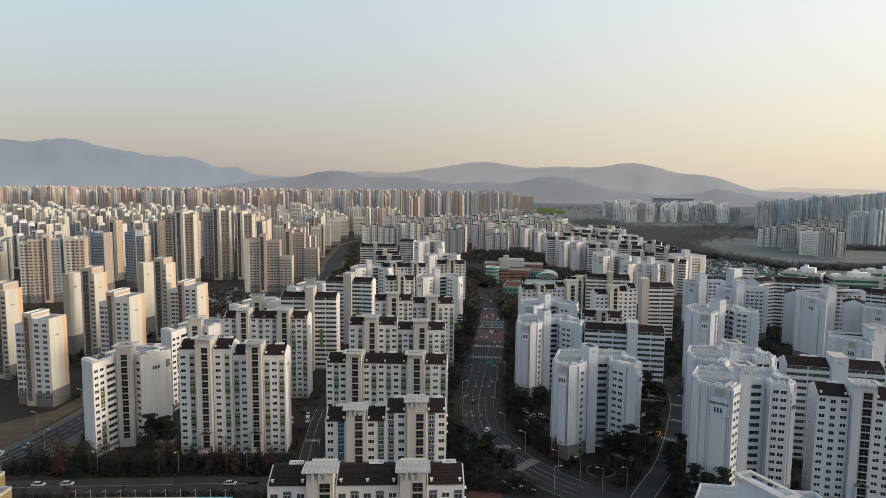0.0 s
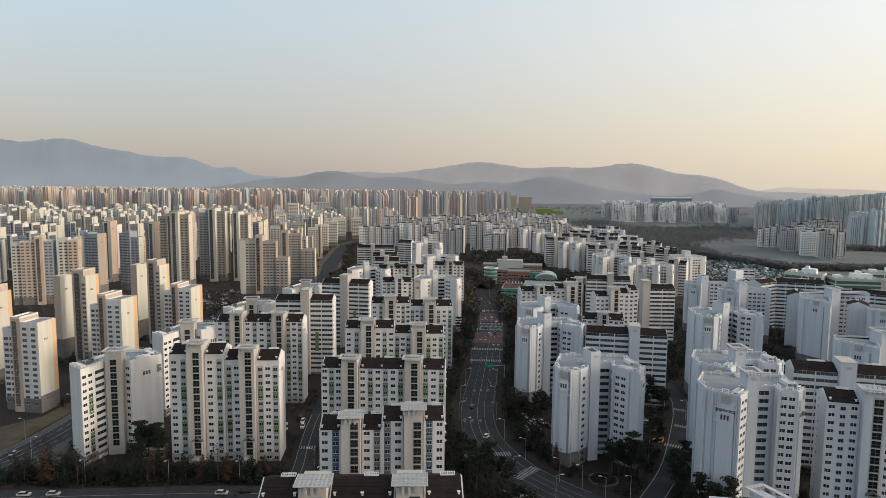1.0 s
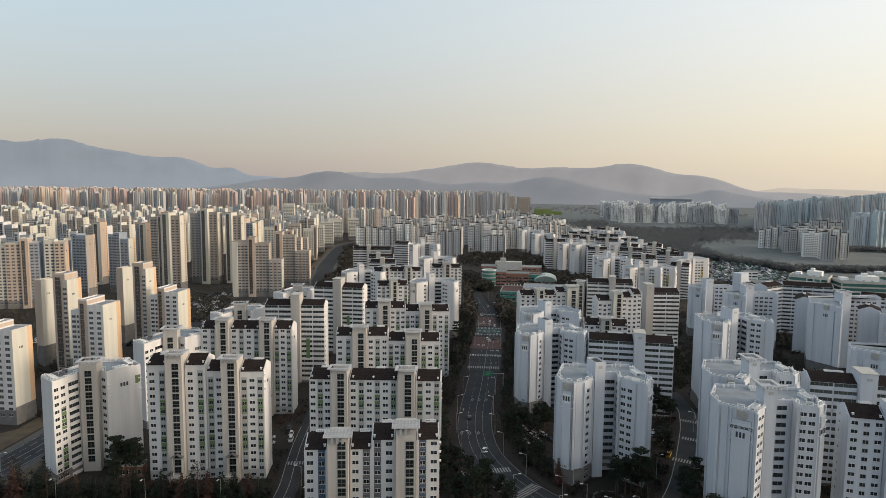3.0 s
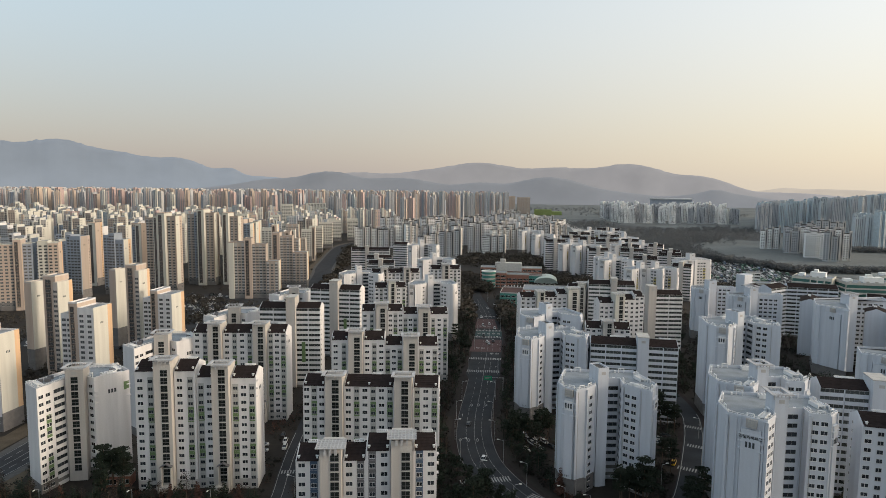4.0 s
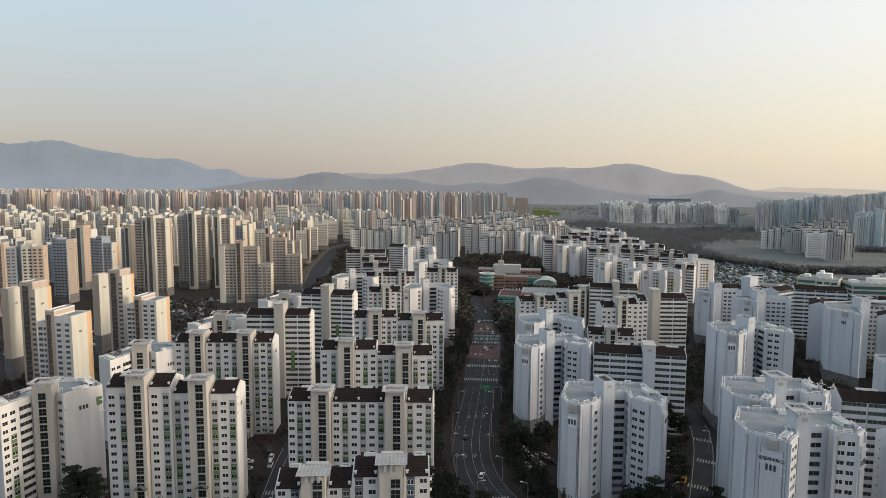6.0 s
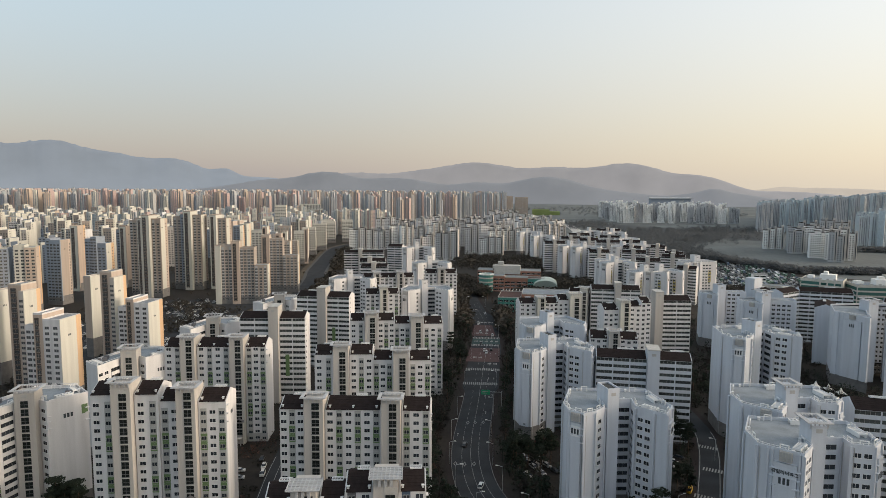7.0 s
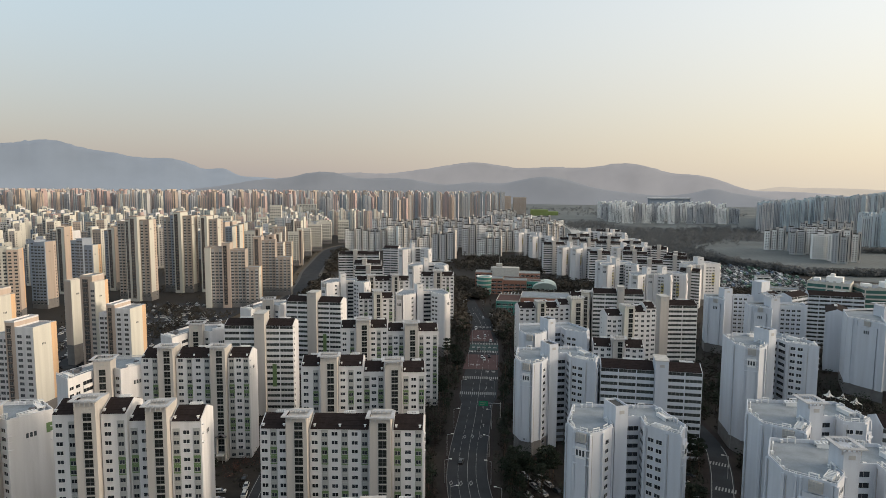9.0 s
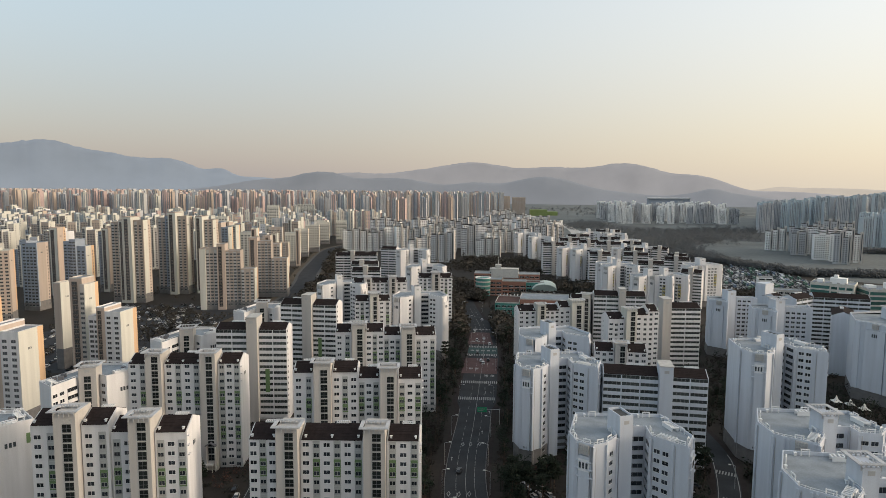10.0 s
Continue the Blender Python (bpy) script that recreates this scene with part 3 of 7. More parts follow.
def notch_block(x, y, deg, T, top, mode, label, wall, stair, accent):
    ob = thing("apartment_block", x, y, deg, label or "pale blue-white apartment block with notched plan", "apartment block", "apartment blocks of the estate")
    P = T["poly"]
    n = int(top / ST)
    part("wall", MB().prism(P, 0, top), [wall], ob)
    part("roof", MB().prism(inset(P, 0.35), top + 0.01, top + 0.07), [DECK], ob, "pale grey flat roof")
    Q = inset(P, 0.14)
    part("parapet", MB().ring(P, inset(P, 0.28), top + 0.008, top + 0.95), [wall], ob)
    part("plinth", MB().prism(inset(P, -0.05), 0, ST * 1.3), [PLINTH], ob)
    def edge(i):
        return P[i], P[(i + 1) % len(P)]
    for i, offs in T["win"].items():
        a, b = edge(i)
        rows_of(ob, a, b, offs, 1.15, n, ST, ("window", 2.0, 1.3, 2), [FRAME, GLASS], mode if i < 9 else 'col')
    for i, offs in T["bay"].items():
        a, b = edge(i)
        rows_of(ob, a, b, offs, 1.3, n, ST, ("balcony_bay", 4.6, 1.45), [GREY, GLASS, wall], mode if i == 1 else 'col')
    # end wall with ledges and its number
    a, b = edge(T["sign"])
    dx, dy = b[0] - a[0], b[1] - a[1]
    L = math.hypot(dx, dy)
    ang = math.atan2(dy, dx)
    for zz in (top - 4.6, top - 6.4, top - 9.0) if mode == 'each' else ():
        for f in (0.04, 0.96):
            part("ledge", shared(("ledge",), lambda: MB().box(-0.75, -0.5, 0, 0.75, 0.1, 0.28), [wall]), [wall], ob, loc=(a[0] + dx * f, a[1] + dy * f, zz), ang=ang)
    number_bars(ob, (a[0] + b[0]) / 2 + dy / L * 0.03, (a[1] + b[1]) / 2 - dx / L * 0.03, top - 5.6, ang, 3, 1.5, 1.15)
    # pipes and rails on the roof
    R = inset(P, 1.0)
    for i in range(len(P)):
        a, b = R[i], R[(i + 1) % len(P)]
        L = math.hypot(b[0] - a[0], b[1] - a[1])
        if L > 5 and mode == 'each':
            f = 0.3 + 0.4 * ((i * 37) % 10) / 10
            q = (a[0] + (b[0] - a[0]) * f, a[1] + (b[1] - a[1]) * f)
            part("roof_vent", shared(("roof_vent",), vent_pot, [FRAME]), [FRAME], ob, loc=(q[0], q[1], top + 0.07))
            p = (a[0] + (b[0] - a[0]) * (1 - f), a[1] + (b[1] - a[1]) * (1 - f))
            part("pipe_bend", MB().tube((p[0], p[1], top), (p[0], p[1], top + 1.5), 0.09, 0.09, 6).tube((p[0], p[1], top + 1.45), (p[0] + 1.3, p[1], top + 1.45), 0.09, 0.09, 6).tube((p[0] + 1.25, p[1], top + 1.45), (p[0] + 1.25, p[1], top + 0.06), 0.09, 0.09, 6), [FRAME], ob)
    if mode == 'each':
        R2 = inset(P, 2.0)
        for i, q in enumerate(inset(P, 1.5)):
            if i in (0, 2, 3, 6, 7, 9) and i < len(P) - 1:
                part("roof_rack", shared(("roof_rack",), roof_rack, [FRAME]), [FRAME], ob, "white pipe rack", (q[0], q[1], top + 0.07), (i * 0.7) % 1.6)
        for i in range(len(P)):
            a, b = R2[i], R2[(i + 1) % len(P)]
            if math.hypot(P[(i + 1) % len(P)][0] - P[i][0], P[(i + 1) % len(P)][1] - P[i][1]) > 6:
                part("roof_pipe", MB().tube((*a, top + 0.5), (*b, top + 0.5), 0.11, 0.11, 6).tube((*a, top), (*a, top + 0.55), 0.11, 0.11, 6).tube((*b, top), (*b, top + 0.55), 0.11, 0.11, 6), [FRAME], ob)
    D2 = inset(P, 2.6)
    for i in (0, 2, 4, 5):
        p, r = D2[i], D2[(i + 1) % len(P)]
        part("duct_rack", shared(("duct_rack",), duct_rack, [FRAME]), [FRAME], ob, "white slatted duct cover", ((p[0] + r[0]) / 2, (p[1] + r[1]) / 2, top + 0.07), math.atan2(r[1] - p[1], r[0] - p[0]))
    for q in ((-10.5, -3.5), (-8.6, -2.0), (-9.6, 1.0), (7.5, 12.0)):
        part("roof_unit", shared(("condenser",), lambda: MB().box(-0.9, -0.7, 0, 0.9, 0.7, 1.3), [DARKPANEL]), [DARKPANEL], ob, "dark roof plant box", (q[0], q[1], top + 0.07), 0.4)
    for run in ((0, 1), (6,)):
        rail = MB()
        for i in run:
            a, b = Q[i], Q[i + 1]
            rail.bar(a, b, 0.12, top + 1.42, top + 1.54)
            for f in (0.02, 0.5, 0.98):
                c = (a[0] + (b[0] - a[0]) * f, a[1] + (b[1] - a[1]) * f)
                rail.tube((c[0], c[1], top + 0.9), (c[0], c[1], top + 1.5), 0.08, 0.08, 5)
        part("roof_rail", rail, [FRAME], ob)
    # stair tower
    tx, ty, tw, td, ta = T["tower"]
    a = radians(ta)
    shaft = MB().box(-tw / 2, -td / 2, 0, tw / 2, td / 2, top + 4.4)
    tower = part("stair_tower", MB().put(shaft, tx, ty, 0, a), [stair], ob)
    c, s_ = math.cos(a), math.sin(a)
    fx, fy = tx + s_ * td / 2, ty - c * td / 2
    p0, p1 = (fx - c * tw / 2, fy - s_ * tw / 2), (fx + c * tw / 2, fy + s_ * tw / 2)
    rows_of(tower, p0, p1, [tw / 2], ST * 1.4, n, ST, ("stair_window", 2.4, 2.25, 2), [DARKPANEL, GLASSG], mode)
    part("louvre", MB().box(-0.9, -0.08, -1.2, 0.9, 0.02, -0.2), [GREY], tower, loc=((p0[0] + p1[0]) / 2, (p0[1] + p1[1]) / 2, top + 4.0), ang=a)
    part("canopy", canopy_frame(tw + 2.6, td + 1.6), [CANOPYM, GREY], tower, "weathered lattice canopy", (tx, ty, top + 4.5), a)
    # coloured panels between the windows
    a_, b_ = edge(1)
    ang = math.atan2(b_[1] - a_[1], b_[0] - a_[0])
    L = math.hypot(b_[0] - a_[0], b_[1] - a_[1])
    for z0, z1 in ((n - 6, n - 3), (1.5, 4.5)):
        part("accent_panel", MB().box(-1.1, -0.05, ST * z0, 1.1, 0.05, ST * z1), [accent], ob, loc=(a_[0] + (b_[0] - a_[0]) / L * 4.6, a_[1] + (b_[1] - a_[1]) / L * 4.6, 0), ang=ang)
    a_, b_ = edge(4)
    part("accent_panel", MB().box(-1.0, -0.05, -6.4, 1.0, 0.05, -3.2), [accent], ob, loc=(a_[0] * 0.1 + b_[0] * 0.9, a_[1] * 0.1 + b_[1] * 0.9, top), ang=math.atan2(b_[1] - a_[1], b_[0] - a_[0]))
    return ob


def end_wall(ob, a, b, top, mode, wall, sign, lettering):
    """Stepped end of a wing: proud centre panel between ribs, ledges, louvre box and number bars."""
    dx, dy = b[0] - a[0], b[1] - a[1]
    L = math.hypot(dx, dy)
    ang = math.atan2(dy, dx)
    at = (a[0], a[1], 0)
    w = L * (0.62 if L < 12 else 0.5)
    c = L * 0.52
    part("end_panel", MB().box(c - w / 2, -0.75, ST * 2.2, c + w / 2, 0.1, top - 2.6), [wall], ob, loc=at, ang=ang)
    if L > 10:
        part("side_slab", MB().box(c + w / 2 + 1.0, -1.1, ST * 2.2, L - 0.1, 0.1, top + 0.6), [wall], ob, loc=at, ang=ang)
        part("side_slab", MB().box(0.1, -0.5, ST * 2.2, (c - w / 2) * 0.55, 0.1, top + 0.6), [wall], ob, loc=at, ang=ang)
    for x in (0.02, c - w / 2 - 0.75, c + w / 2 + 0.25, L - 0.52):
        part("rib", shared(("rib", top, wall.name), lambda: MB().box(0, -0.42, ST * 2.2, 0.5, 0.1, top + 0.5), [wall]), [wall], ob, loc=(a[0] + dx / L * x, a[1] + dy / L * x, 0), ang=ang)
    if mode == 'each':
        for zz in (top - 4.4, top - 6.6, top - 9.0):
            for x in (c - w / 2, c + w / 2):
                part("ledge", shared(("ledge", wall.name), lambda: MB().box(-0.9, -0.95, 0, 0.9, 0.1, 0.26), [wall]), [wall], ob, loc=(a[0] + dx / L * x, a[1] + dy / L * x, zz), ang=ang)
    if sign:
        g = MB()
        for k in range(-2, 3):
            g.box(k * 0.7 - 0.06, -1.15, -2.4, k * 0.7 + 0.06, -1.03, 0.5)
        for z in (-2.4, -1.5, -0.6, 0.4):
            g.box(-1.5, -1.15, z, 1.5, -1.03, z + 0.1)
        g.box(-1.5, -1.03, -2.4, 1.5, 0.0, 0.1, 1)
        part("louvre_box", g, [CONC, GREY], ob, "weathered grey louvre box", (a[0] + dx / L * c, a[1] + dy / L * c, top + 0.4), ang)
    nx, ny = dy / L, -dx / L
    mx, my = a[0] + dx / L * c, a[1] + dy / L * c
    hw = min(w, 6.6 if lettering else 3.9) / 2
    if mode == 'each':
        part("sign_panel", MB().box(-hw, -0.80, -3.2 if lettering else -1.7, hw, -0.70, 1.8), [FRAME if not lettering else wall], ob, loc=(mx, my, top - 5.4), ang=ang)
    number_bars(ob, mx + nx * 0.82, my + ny * 0.82, top - (7.3 if lettering else 5.4), ang, 3, 1.75, 1.0)
    if mode == 'each':
        number_bars(ob, mx + nx * 0.78, my + ny * 0.78, ST * 2.2 + 1.0, ang, 3, 0.8, 0.6)
    if lettering and sign:
        cu = bpy.data.curves.new("lettering", 'FONT')
        cu.body = "\uac15\uc77c\ub9ac\ubc84\ud30c\ud06c"
        cu.offset = 0.045
        cu.size, cu.align_x, cu.extrude = 1.16, 'CENTER', 0.02
        cu.materials.append(SIGN_INK)
        lt = new("lettering", cu)
        lt.parent = ob
        lt["label"] = "dark estate lettering"
        lt.location = (mx + nx * 0.84, my + ny * 0.84, top - 5.4)
        lt.rotation_euler = (math.pi / 2, 0, ang)


def pipe_hoop():
    """White pipe that rises from the roof and bends back down."""
    return MB().tube((0, 0, 0), (0, 0, 1.75), 0.16, 0.16, 6).tube((-0.14, 0, 1.7), (2.1, 0, 1.7), 0.16, 0.16, 6).tube((2.0, 0, 1.82), (2.0, 0, 0.0), 0.16, 0.16, 6)


def duct_rack():
    """Low white slatted duct cover on a flat roof."""
    t = MB()
    for y in (-1.0, 0.8):
        t.box(-2.7, y, 0.0, 2.7, y + 0.2, 1.25)
    for i in range(6):
        t.box(-2.6 + i * 1.0, -0.8, 0.85, -2.25 + i * 1.0, 0.8, 1.2)
    return t


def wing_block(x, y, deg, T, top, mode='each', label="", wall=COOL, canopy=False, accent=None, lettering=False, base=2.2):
    """Block on a faceted outline: two wings with stepped ends and a stair tower in the notch between them."""
    ob = thing("apartment_block", x, y, deg, label or "pale blue-white apartment block with faceted wings", "apartment block", "apartment blocks of the estate")
    P = [q[:2] for q in T["pts"]]
    n = int(top / ST)
    N = len(P)
    part("wall", MB().prism(P, 0, top), [wall], ob)
    part("roof", MB().prism(inset(P, 0.35), top + 0.01, top + 0.07), [DECK], ob, "pale blue grey flat roof")
    part("parapet", MB().ring(P, inset(P, 0.28), top + 0.008, top + 1.0), [wall], ob)
    part("plinth", MB().prism(inset(P, -0.06), 0, ST * base), [PLINTH], ob, "dark grey stone base")
    R = inset(P, 0.9)
    rail = None
    for i, q in enumerate(T["pts"]):
        a, b = P[i], P[(i + 1) % N]
        L = math.hypot(b[0] - a[0], b[1] - a[1])
        ang = math.atan2(b[1] - a[1], b[0] - a[0])
        c, s_ = math.cos(ang), math.sin(ang)
        kind = q[2]
        if kind == 'w':
            rows_of(ob, a, b, q[3], 1.15, n, ST, ("window", 1.9 if L < 9 else 2.0, 1.3, 2), [FRAME, GLASS], mode if i < N - 1 else 'col')
        elif kind in 'br':
            rows_of(ob, a, b, q[3], 1.3, n, ST, ("balcony_bay", 4.6, 1.45), [GREY, GLASS, wall], mode if kind == 'b' else 'col')
        elif kind in 'ef':
            end_wall(ob, a, b, top, mode, wall, kind == 'e', lettering)
        # corner ribs and downpipes on the walls that face the street
        if kind in 'ow' and i < N - 2 and mode == 'each':
            part("pilaster", shared(("pilaster", top, wall.name), lambda: MB().box(-0.4, -0.38, ST * base, 0.4, 0.1, top + 0.3), [wall]), [wall], ob, loc=(*a, 0), ang=ang)
            part("downpipe", shared(("downpipe", top), lambda: MB().tube((0.75, -0.12, 0.3), (0.75, -0.12, top), 0.08, 0.08, 5), [GREY]), [GREY], ob, loc=(*a, 0), ang=ang)
        if accent is not None and kind == 'w' and i < N - 1:
            o = q[3][-1]
            part("accent_panel", MB().box(-1.3, -0.05, ST * (n - 6), 1.3, 0.05, ST * (n - 2)), [accent], ob, loc=(a[0] + c * o, a[1] + s_ * o, 0), ang=ang)
        # rail, hoops and vents along the roof's edge
        if kind in 'eofw' and i < N - 2:
            p, r = inset(P, 0.14)[i], inset(P, 0.14)[(i + 1) % N]
            rail = rail or MB()
            rail.bar(p, r, 0.11, top + 1.40, top + 1.51)
            for f in (0.04, 0.5, 0.96):
                rail.tube((p[0] + (r[0] - p[0]) * f, p[1] + (r[1] - p[1]) * f, top + 0.95), (p[0] + (r[0] - p[0]) * f, p[1] + (r[1] - p[1]) * f, top + 1.45), 0.07, 0.07, 5)
        elif rail:
            part("roof_rail", rail, [FRAME], ob)
            rail = None
        if mode == 'each' and L > 3.5:
            p, r = R[i], R[(i + 1) % N]
            for k in range(max(1, int(L / 7))):
                f = (k + 0.35) / max(1, int(L / 7))
                part("roof_pipe", shared(("roof_pipe",), pipe_hoop, [FRAME]), [FRAME], ob, loc=(p[0] + (r[0] - p[0]) * f, p[1] + (r[1] - p[1]) * f, top + 0.05), ang=ang)
                if L > 6:
                    f = (k + 0.75) / max(1, int(L / 7))
                    part("roof_vent", shared(("roof_vent",), vent_pot, [FRAME]), [FRAME], ob, loc=(p[0] + (r[0] - p[0]) * f, p[1] + (r[1] - p[1]) * f, top + 0.07))
        if mode == 'each' and L > 6.5 and kind in 'wr':
            p, r = inset(P, 2.4)[i], inset(P, 2.4)[(i + 1) % N]
            part("duct_rack", shared(("duct_rack",), duct_rack, [FRAME]), [FRAME], ob, "white slatted duct cover", ((p[0] + r[0]) / 2, (p[1] + r[1]) / 2, top + 0.07), ang)
    if rail:
        part("roof_rail", rail, [FRAME], ob)
    tx, ty, tw, td, ta = T["tower"]
    a = radians(ta)
    hi = 6.0
    tower = part("stair_tower", MB().box(-tw / 2, -td / 2, 0, tw / 2, td / 2, top + hi), [wall], ob, "plain stair tower", (tx, ty, 0), a)
    part("louvre", MB().box(-0.8, -td / 2 - 0.06, top + hi - 1.9, 0.8, -td / 2 + 0.02, top + hi - 0.8), [GREY], tower)
    if canopy:
        part("canopy", canopy_frame(tw + 2.6, td + 1.6), [CANOPYM, GREY], tower, "weathered lattice canopy", (0, 0, top + hi + 0.1))
    else:
        q = [(-tw / 2, -td / 2), (tw / 2, -td / 2), (tw / 2, td / 2), (-tw / 2, td / 2)]
        part("tower_cap", MB().ring(q, inset(q, 0.3), top + hi + 0.004, top + hi + 0.7), [wall], tower)
        part("roof", MB().box(-tw / 2 + 0.35, -td / 2 + 0.35, top + hi, tw / 2 - 0.35, td / 2 - 0.35, top + hi + 0.1), [RIM], tower)
    return ob


def notch_from(v, e1, e2, top, wall=COOL, accent=None, deg=5, T=T403, label="", mode='col', canopy=False):
    """Placed by the inner corner and the middle of both end walls."""
    mx, my = (e1[0] + e2[0]) / 2, (e1[1] + e2[1]) / 2
    return wing_block(mx + (v[0] - mx) * 0.25, my + (v[1] - my) * 0.25, deg, T, top, mode, label, wall, canopy, accent)


# ---- ground, roads ----
def sheet(name, poly, z, mat, label="", cat="", kind="structure"):
    """A flat surface with 40 cm of thickness under it."""
    ob = new(name, MB().prism(poly, z - 0.4, z).mesh(name, [mat]))
    return tagged(ob, label, cat, kind=kind)


def ribbon(name, line, w, z, mat, label="", cat="road", kind="structure", th=0.3):
    """A strip of width w (one value, or one for each point) along a plan line."""
    t = MB()
    L, R = [], []
    for i, (x, y) in enumerate(line):
        a, b = line[max(0, i - 1)], line[min(len(line) - 1, i + 1)]
        d = math.hypot(b[0] - a[0], b[1] - a[1])
        nx, ny = -(b[1] - a[1]) / d, (b[0] - a[0]) / d
        k = (w if not isinstance(w, (list, tuple)) else w[i]) / 2
        L.append((x + nx * k, y + ny * k))
        R.append((x - nx * k, y - ny * k))
    for i in range(len(line) - 1):
        t.face([(*R[i], z), (*R[i + 1], z), (*L[i + 1], z), (*L[i], z)])
        for S in (L, R):
            t.face([(*S[i], z), (*S[i + 1], z), (*S[i + 1], z - th), (*S[i], z - th)])
    ob = new(name, t.mesh(name, [mat]))
    return tagged(ob, label, cat, kind=kind)


def smooth(pts, n=6):
    """Points along a soft curve through pts."""
    out = []
    for i in range(len(pts) - 1):
        p0, p1, p2, p3 = pts[max(0, i - 1)], pts[i], pts[i + 1], pts[min(len(pts) - 1, i + 2)]
        for k in range(n):
            t = k / n
            out.append(tuple(0.5 * (2 * b + (c - a) * t + (2 * a - 5 * b + 4 * c - d) * t * t + (3 * b - a - 3 * c + d) * t ** 3) for a, b, c, d in zip(p0, p1, p2, p3)))
    out.append(tuple(pts[-1]))
    return out


gm = MB()
S = 80
rad = [0, 60, 120, 200, 300, 450, 700, 1100, 1700, 2600, 3800, 4950]
for i in range(len(rad) - 1):
    for k in range(S):
        a0, a1 = 2 * math.pi * k / S, 2 * math.pi * (k + 1) / S
        r0, r1 = rad[i], rad[i + 1]
        p = [(r0 * math.cos(a0), r0 * math.sin(a0), 0), (r1 * math.cos(a0), r1 * math.sin(a0), 0), (r1 * math.cos(a1), r1 * math.sin(a1), 0), (r0 * math.cos(a1), r0 * math.sin(a1), 0)]
        gm.face(p if r0 else p[:3])
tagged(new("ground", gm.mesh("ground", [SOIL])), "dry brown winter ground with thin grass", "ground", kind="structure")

MAIN = smooth([(62, 208), (45, 218), (26, 232), (10, 251), (-1.5, 275), (-6.2, 300), (-6.8, 330), (-5, 370), (-3, 432), (-1, 504), (-4, 572), (-14, 648), (-30, 765), (-70, 900), (-130, 1000)])
MAINW = [15.5 if y < 390 else 20.0 if y < 500 else 18.0 if y < 600 else 13.0 for x, y in MAIN]
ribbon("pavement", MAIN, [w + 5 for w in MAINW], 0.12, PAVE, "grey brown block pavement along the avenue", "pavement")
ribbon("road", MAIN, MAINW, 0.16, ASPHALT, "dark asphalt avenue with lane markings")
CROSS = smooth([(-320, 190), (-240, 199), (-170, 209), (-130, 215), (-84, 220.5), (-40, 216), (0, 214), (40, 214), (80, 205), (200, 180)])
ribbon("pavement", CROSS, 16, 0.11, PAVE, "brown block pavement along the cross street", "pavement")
ribbon("road", CROSS, 11.5, 0.20, ASPHALT_OLD, "dark asphalt cross street under trees")
LEFT = smooth([(-215, 160), (-196, 222), (-190, 255), (-191, 300), (-196, 380), (-200, 500), (-190, 620), (-191, 700), (-206, 790), (-222, 860), (-240, 970), (-257, 1080), (-262, 1150), (-250, 1215), (-215, 1260)])
ribbon("verge", LEFT, [23 if y < 500 else 40 for x, y in LEFT], 0.10, VERGE, "dry brown planted verge along the side avenue", "verge")
ribbon("pavement", LEFT, [22.5 if y < 500 else 28 for x, y in LEFT], 0.12, RIM, "grey block pavement along the side avenue", "pavement")
ribbon("road", LEFT, [15.5 if y < 500 else 21 for x, y in LEFT], 0.17, ASPHALT_OLD, "dark asphalt side avenue with lane markings")
INNER = smooth([(-72, 222), (-73.5, 242), (-77.5, 264), (-82, 294), (-86, 340), (-84, 400)])
ribbon("road", INNER, 8, 0.24, ASPHALT, "dark asphalt estate lane")
EST = smooth([(52, 216), (55, 225), (71, 256), (87, 300), (95, 327), (98, 350), (96, 420), (100, 520)])
ribbon("pavement", EST, 13, 0.14, PAVE, "brown block pavement of the estate lane", "pavement")
ribbon("road", EST, 8.5, 0.22, ASPHALT, "dark asphalt estate lane with crossings")
sheet("red_lane_surface", [(-14.0, 450), (7.2, 450), (8.2, 484), (-12.4, 484)], 0.175, RED_ROAD, "worn red anti-skid road surface", "road surface")
sheet("red_lane_surface", [(-12.5, 520), (5.5, 520), (3.0, 556), (-11, 556)], 0.175, RED_ROAD, "worn red anti-skid road surface", "road surface")
sheet("teal_lane_surface", [(-11.6, 495), (8.2, 495), (8.4, 511), (-11.2, 511)], 0.176, material("worn_teal_lane", (0.032, 0.064, 0.064), 0.9, 0.3, 0.3, 3), "worn teal coloured road surface between crossings", "road surface")
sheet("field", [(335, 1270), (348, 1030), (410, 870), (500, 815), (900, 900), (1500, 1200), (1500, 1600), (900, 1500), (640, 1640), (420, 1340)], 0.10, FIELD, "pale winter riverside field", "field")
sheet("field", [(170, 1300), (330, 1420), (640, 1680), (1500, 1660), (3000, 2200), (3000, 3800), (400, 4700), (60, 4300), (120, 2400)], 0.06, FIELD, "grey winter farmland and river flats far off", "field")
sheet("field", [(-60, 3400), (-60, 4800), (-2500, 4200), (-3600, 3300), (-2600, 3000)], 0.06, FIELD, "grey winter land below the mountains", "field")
# pale sheet that lifts the far city's ground as haze would
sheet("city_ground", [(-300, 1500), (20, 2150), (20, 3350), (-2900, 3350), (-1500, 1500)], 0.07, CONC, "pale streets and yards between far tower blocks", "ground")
sheet("car_park", [(-330, 430), (-214, 430), (-214, 640), (-330, 640)], 0.06, ASPHALT_OLD, "asphalt yards with parked cars between tower blocks", "car park")
sheet("verge", [(-222, 228), (-202.5, 222), (-202, 250), (-203, 300), (-207, 330), (-216, 330), (-212, 285), (-228, 262)], 0.10, VERGE, "dry brown grass verge beside the side avenue", "verge")
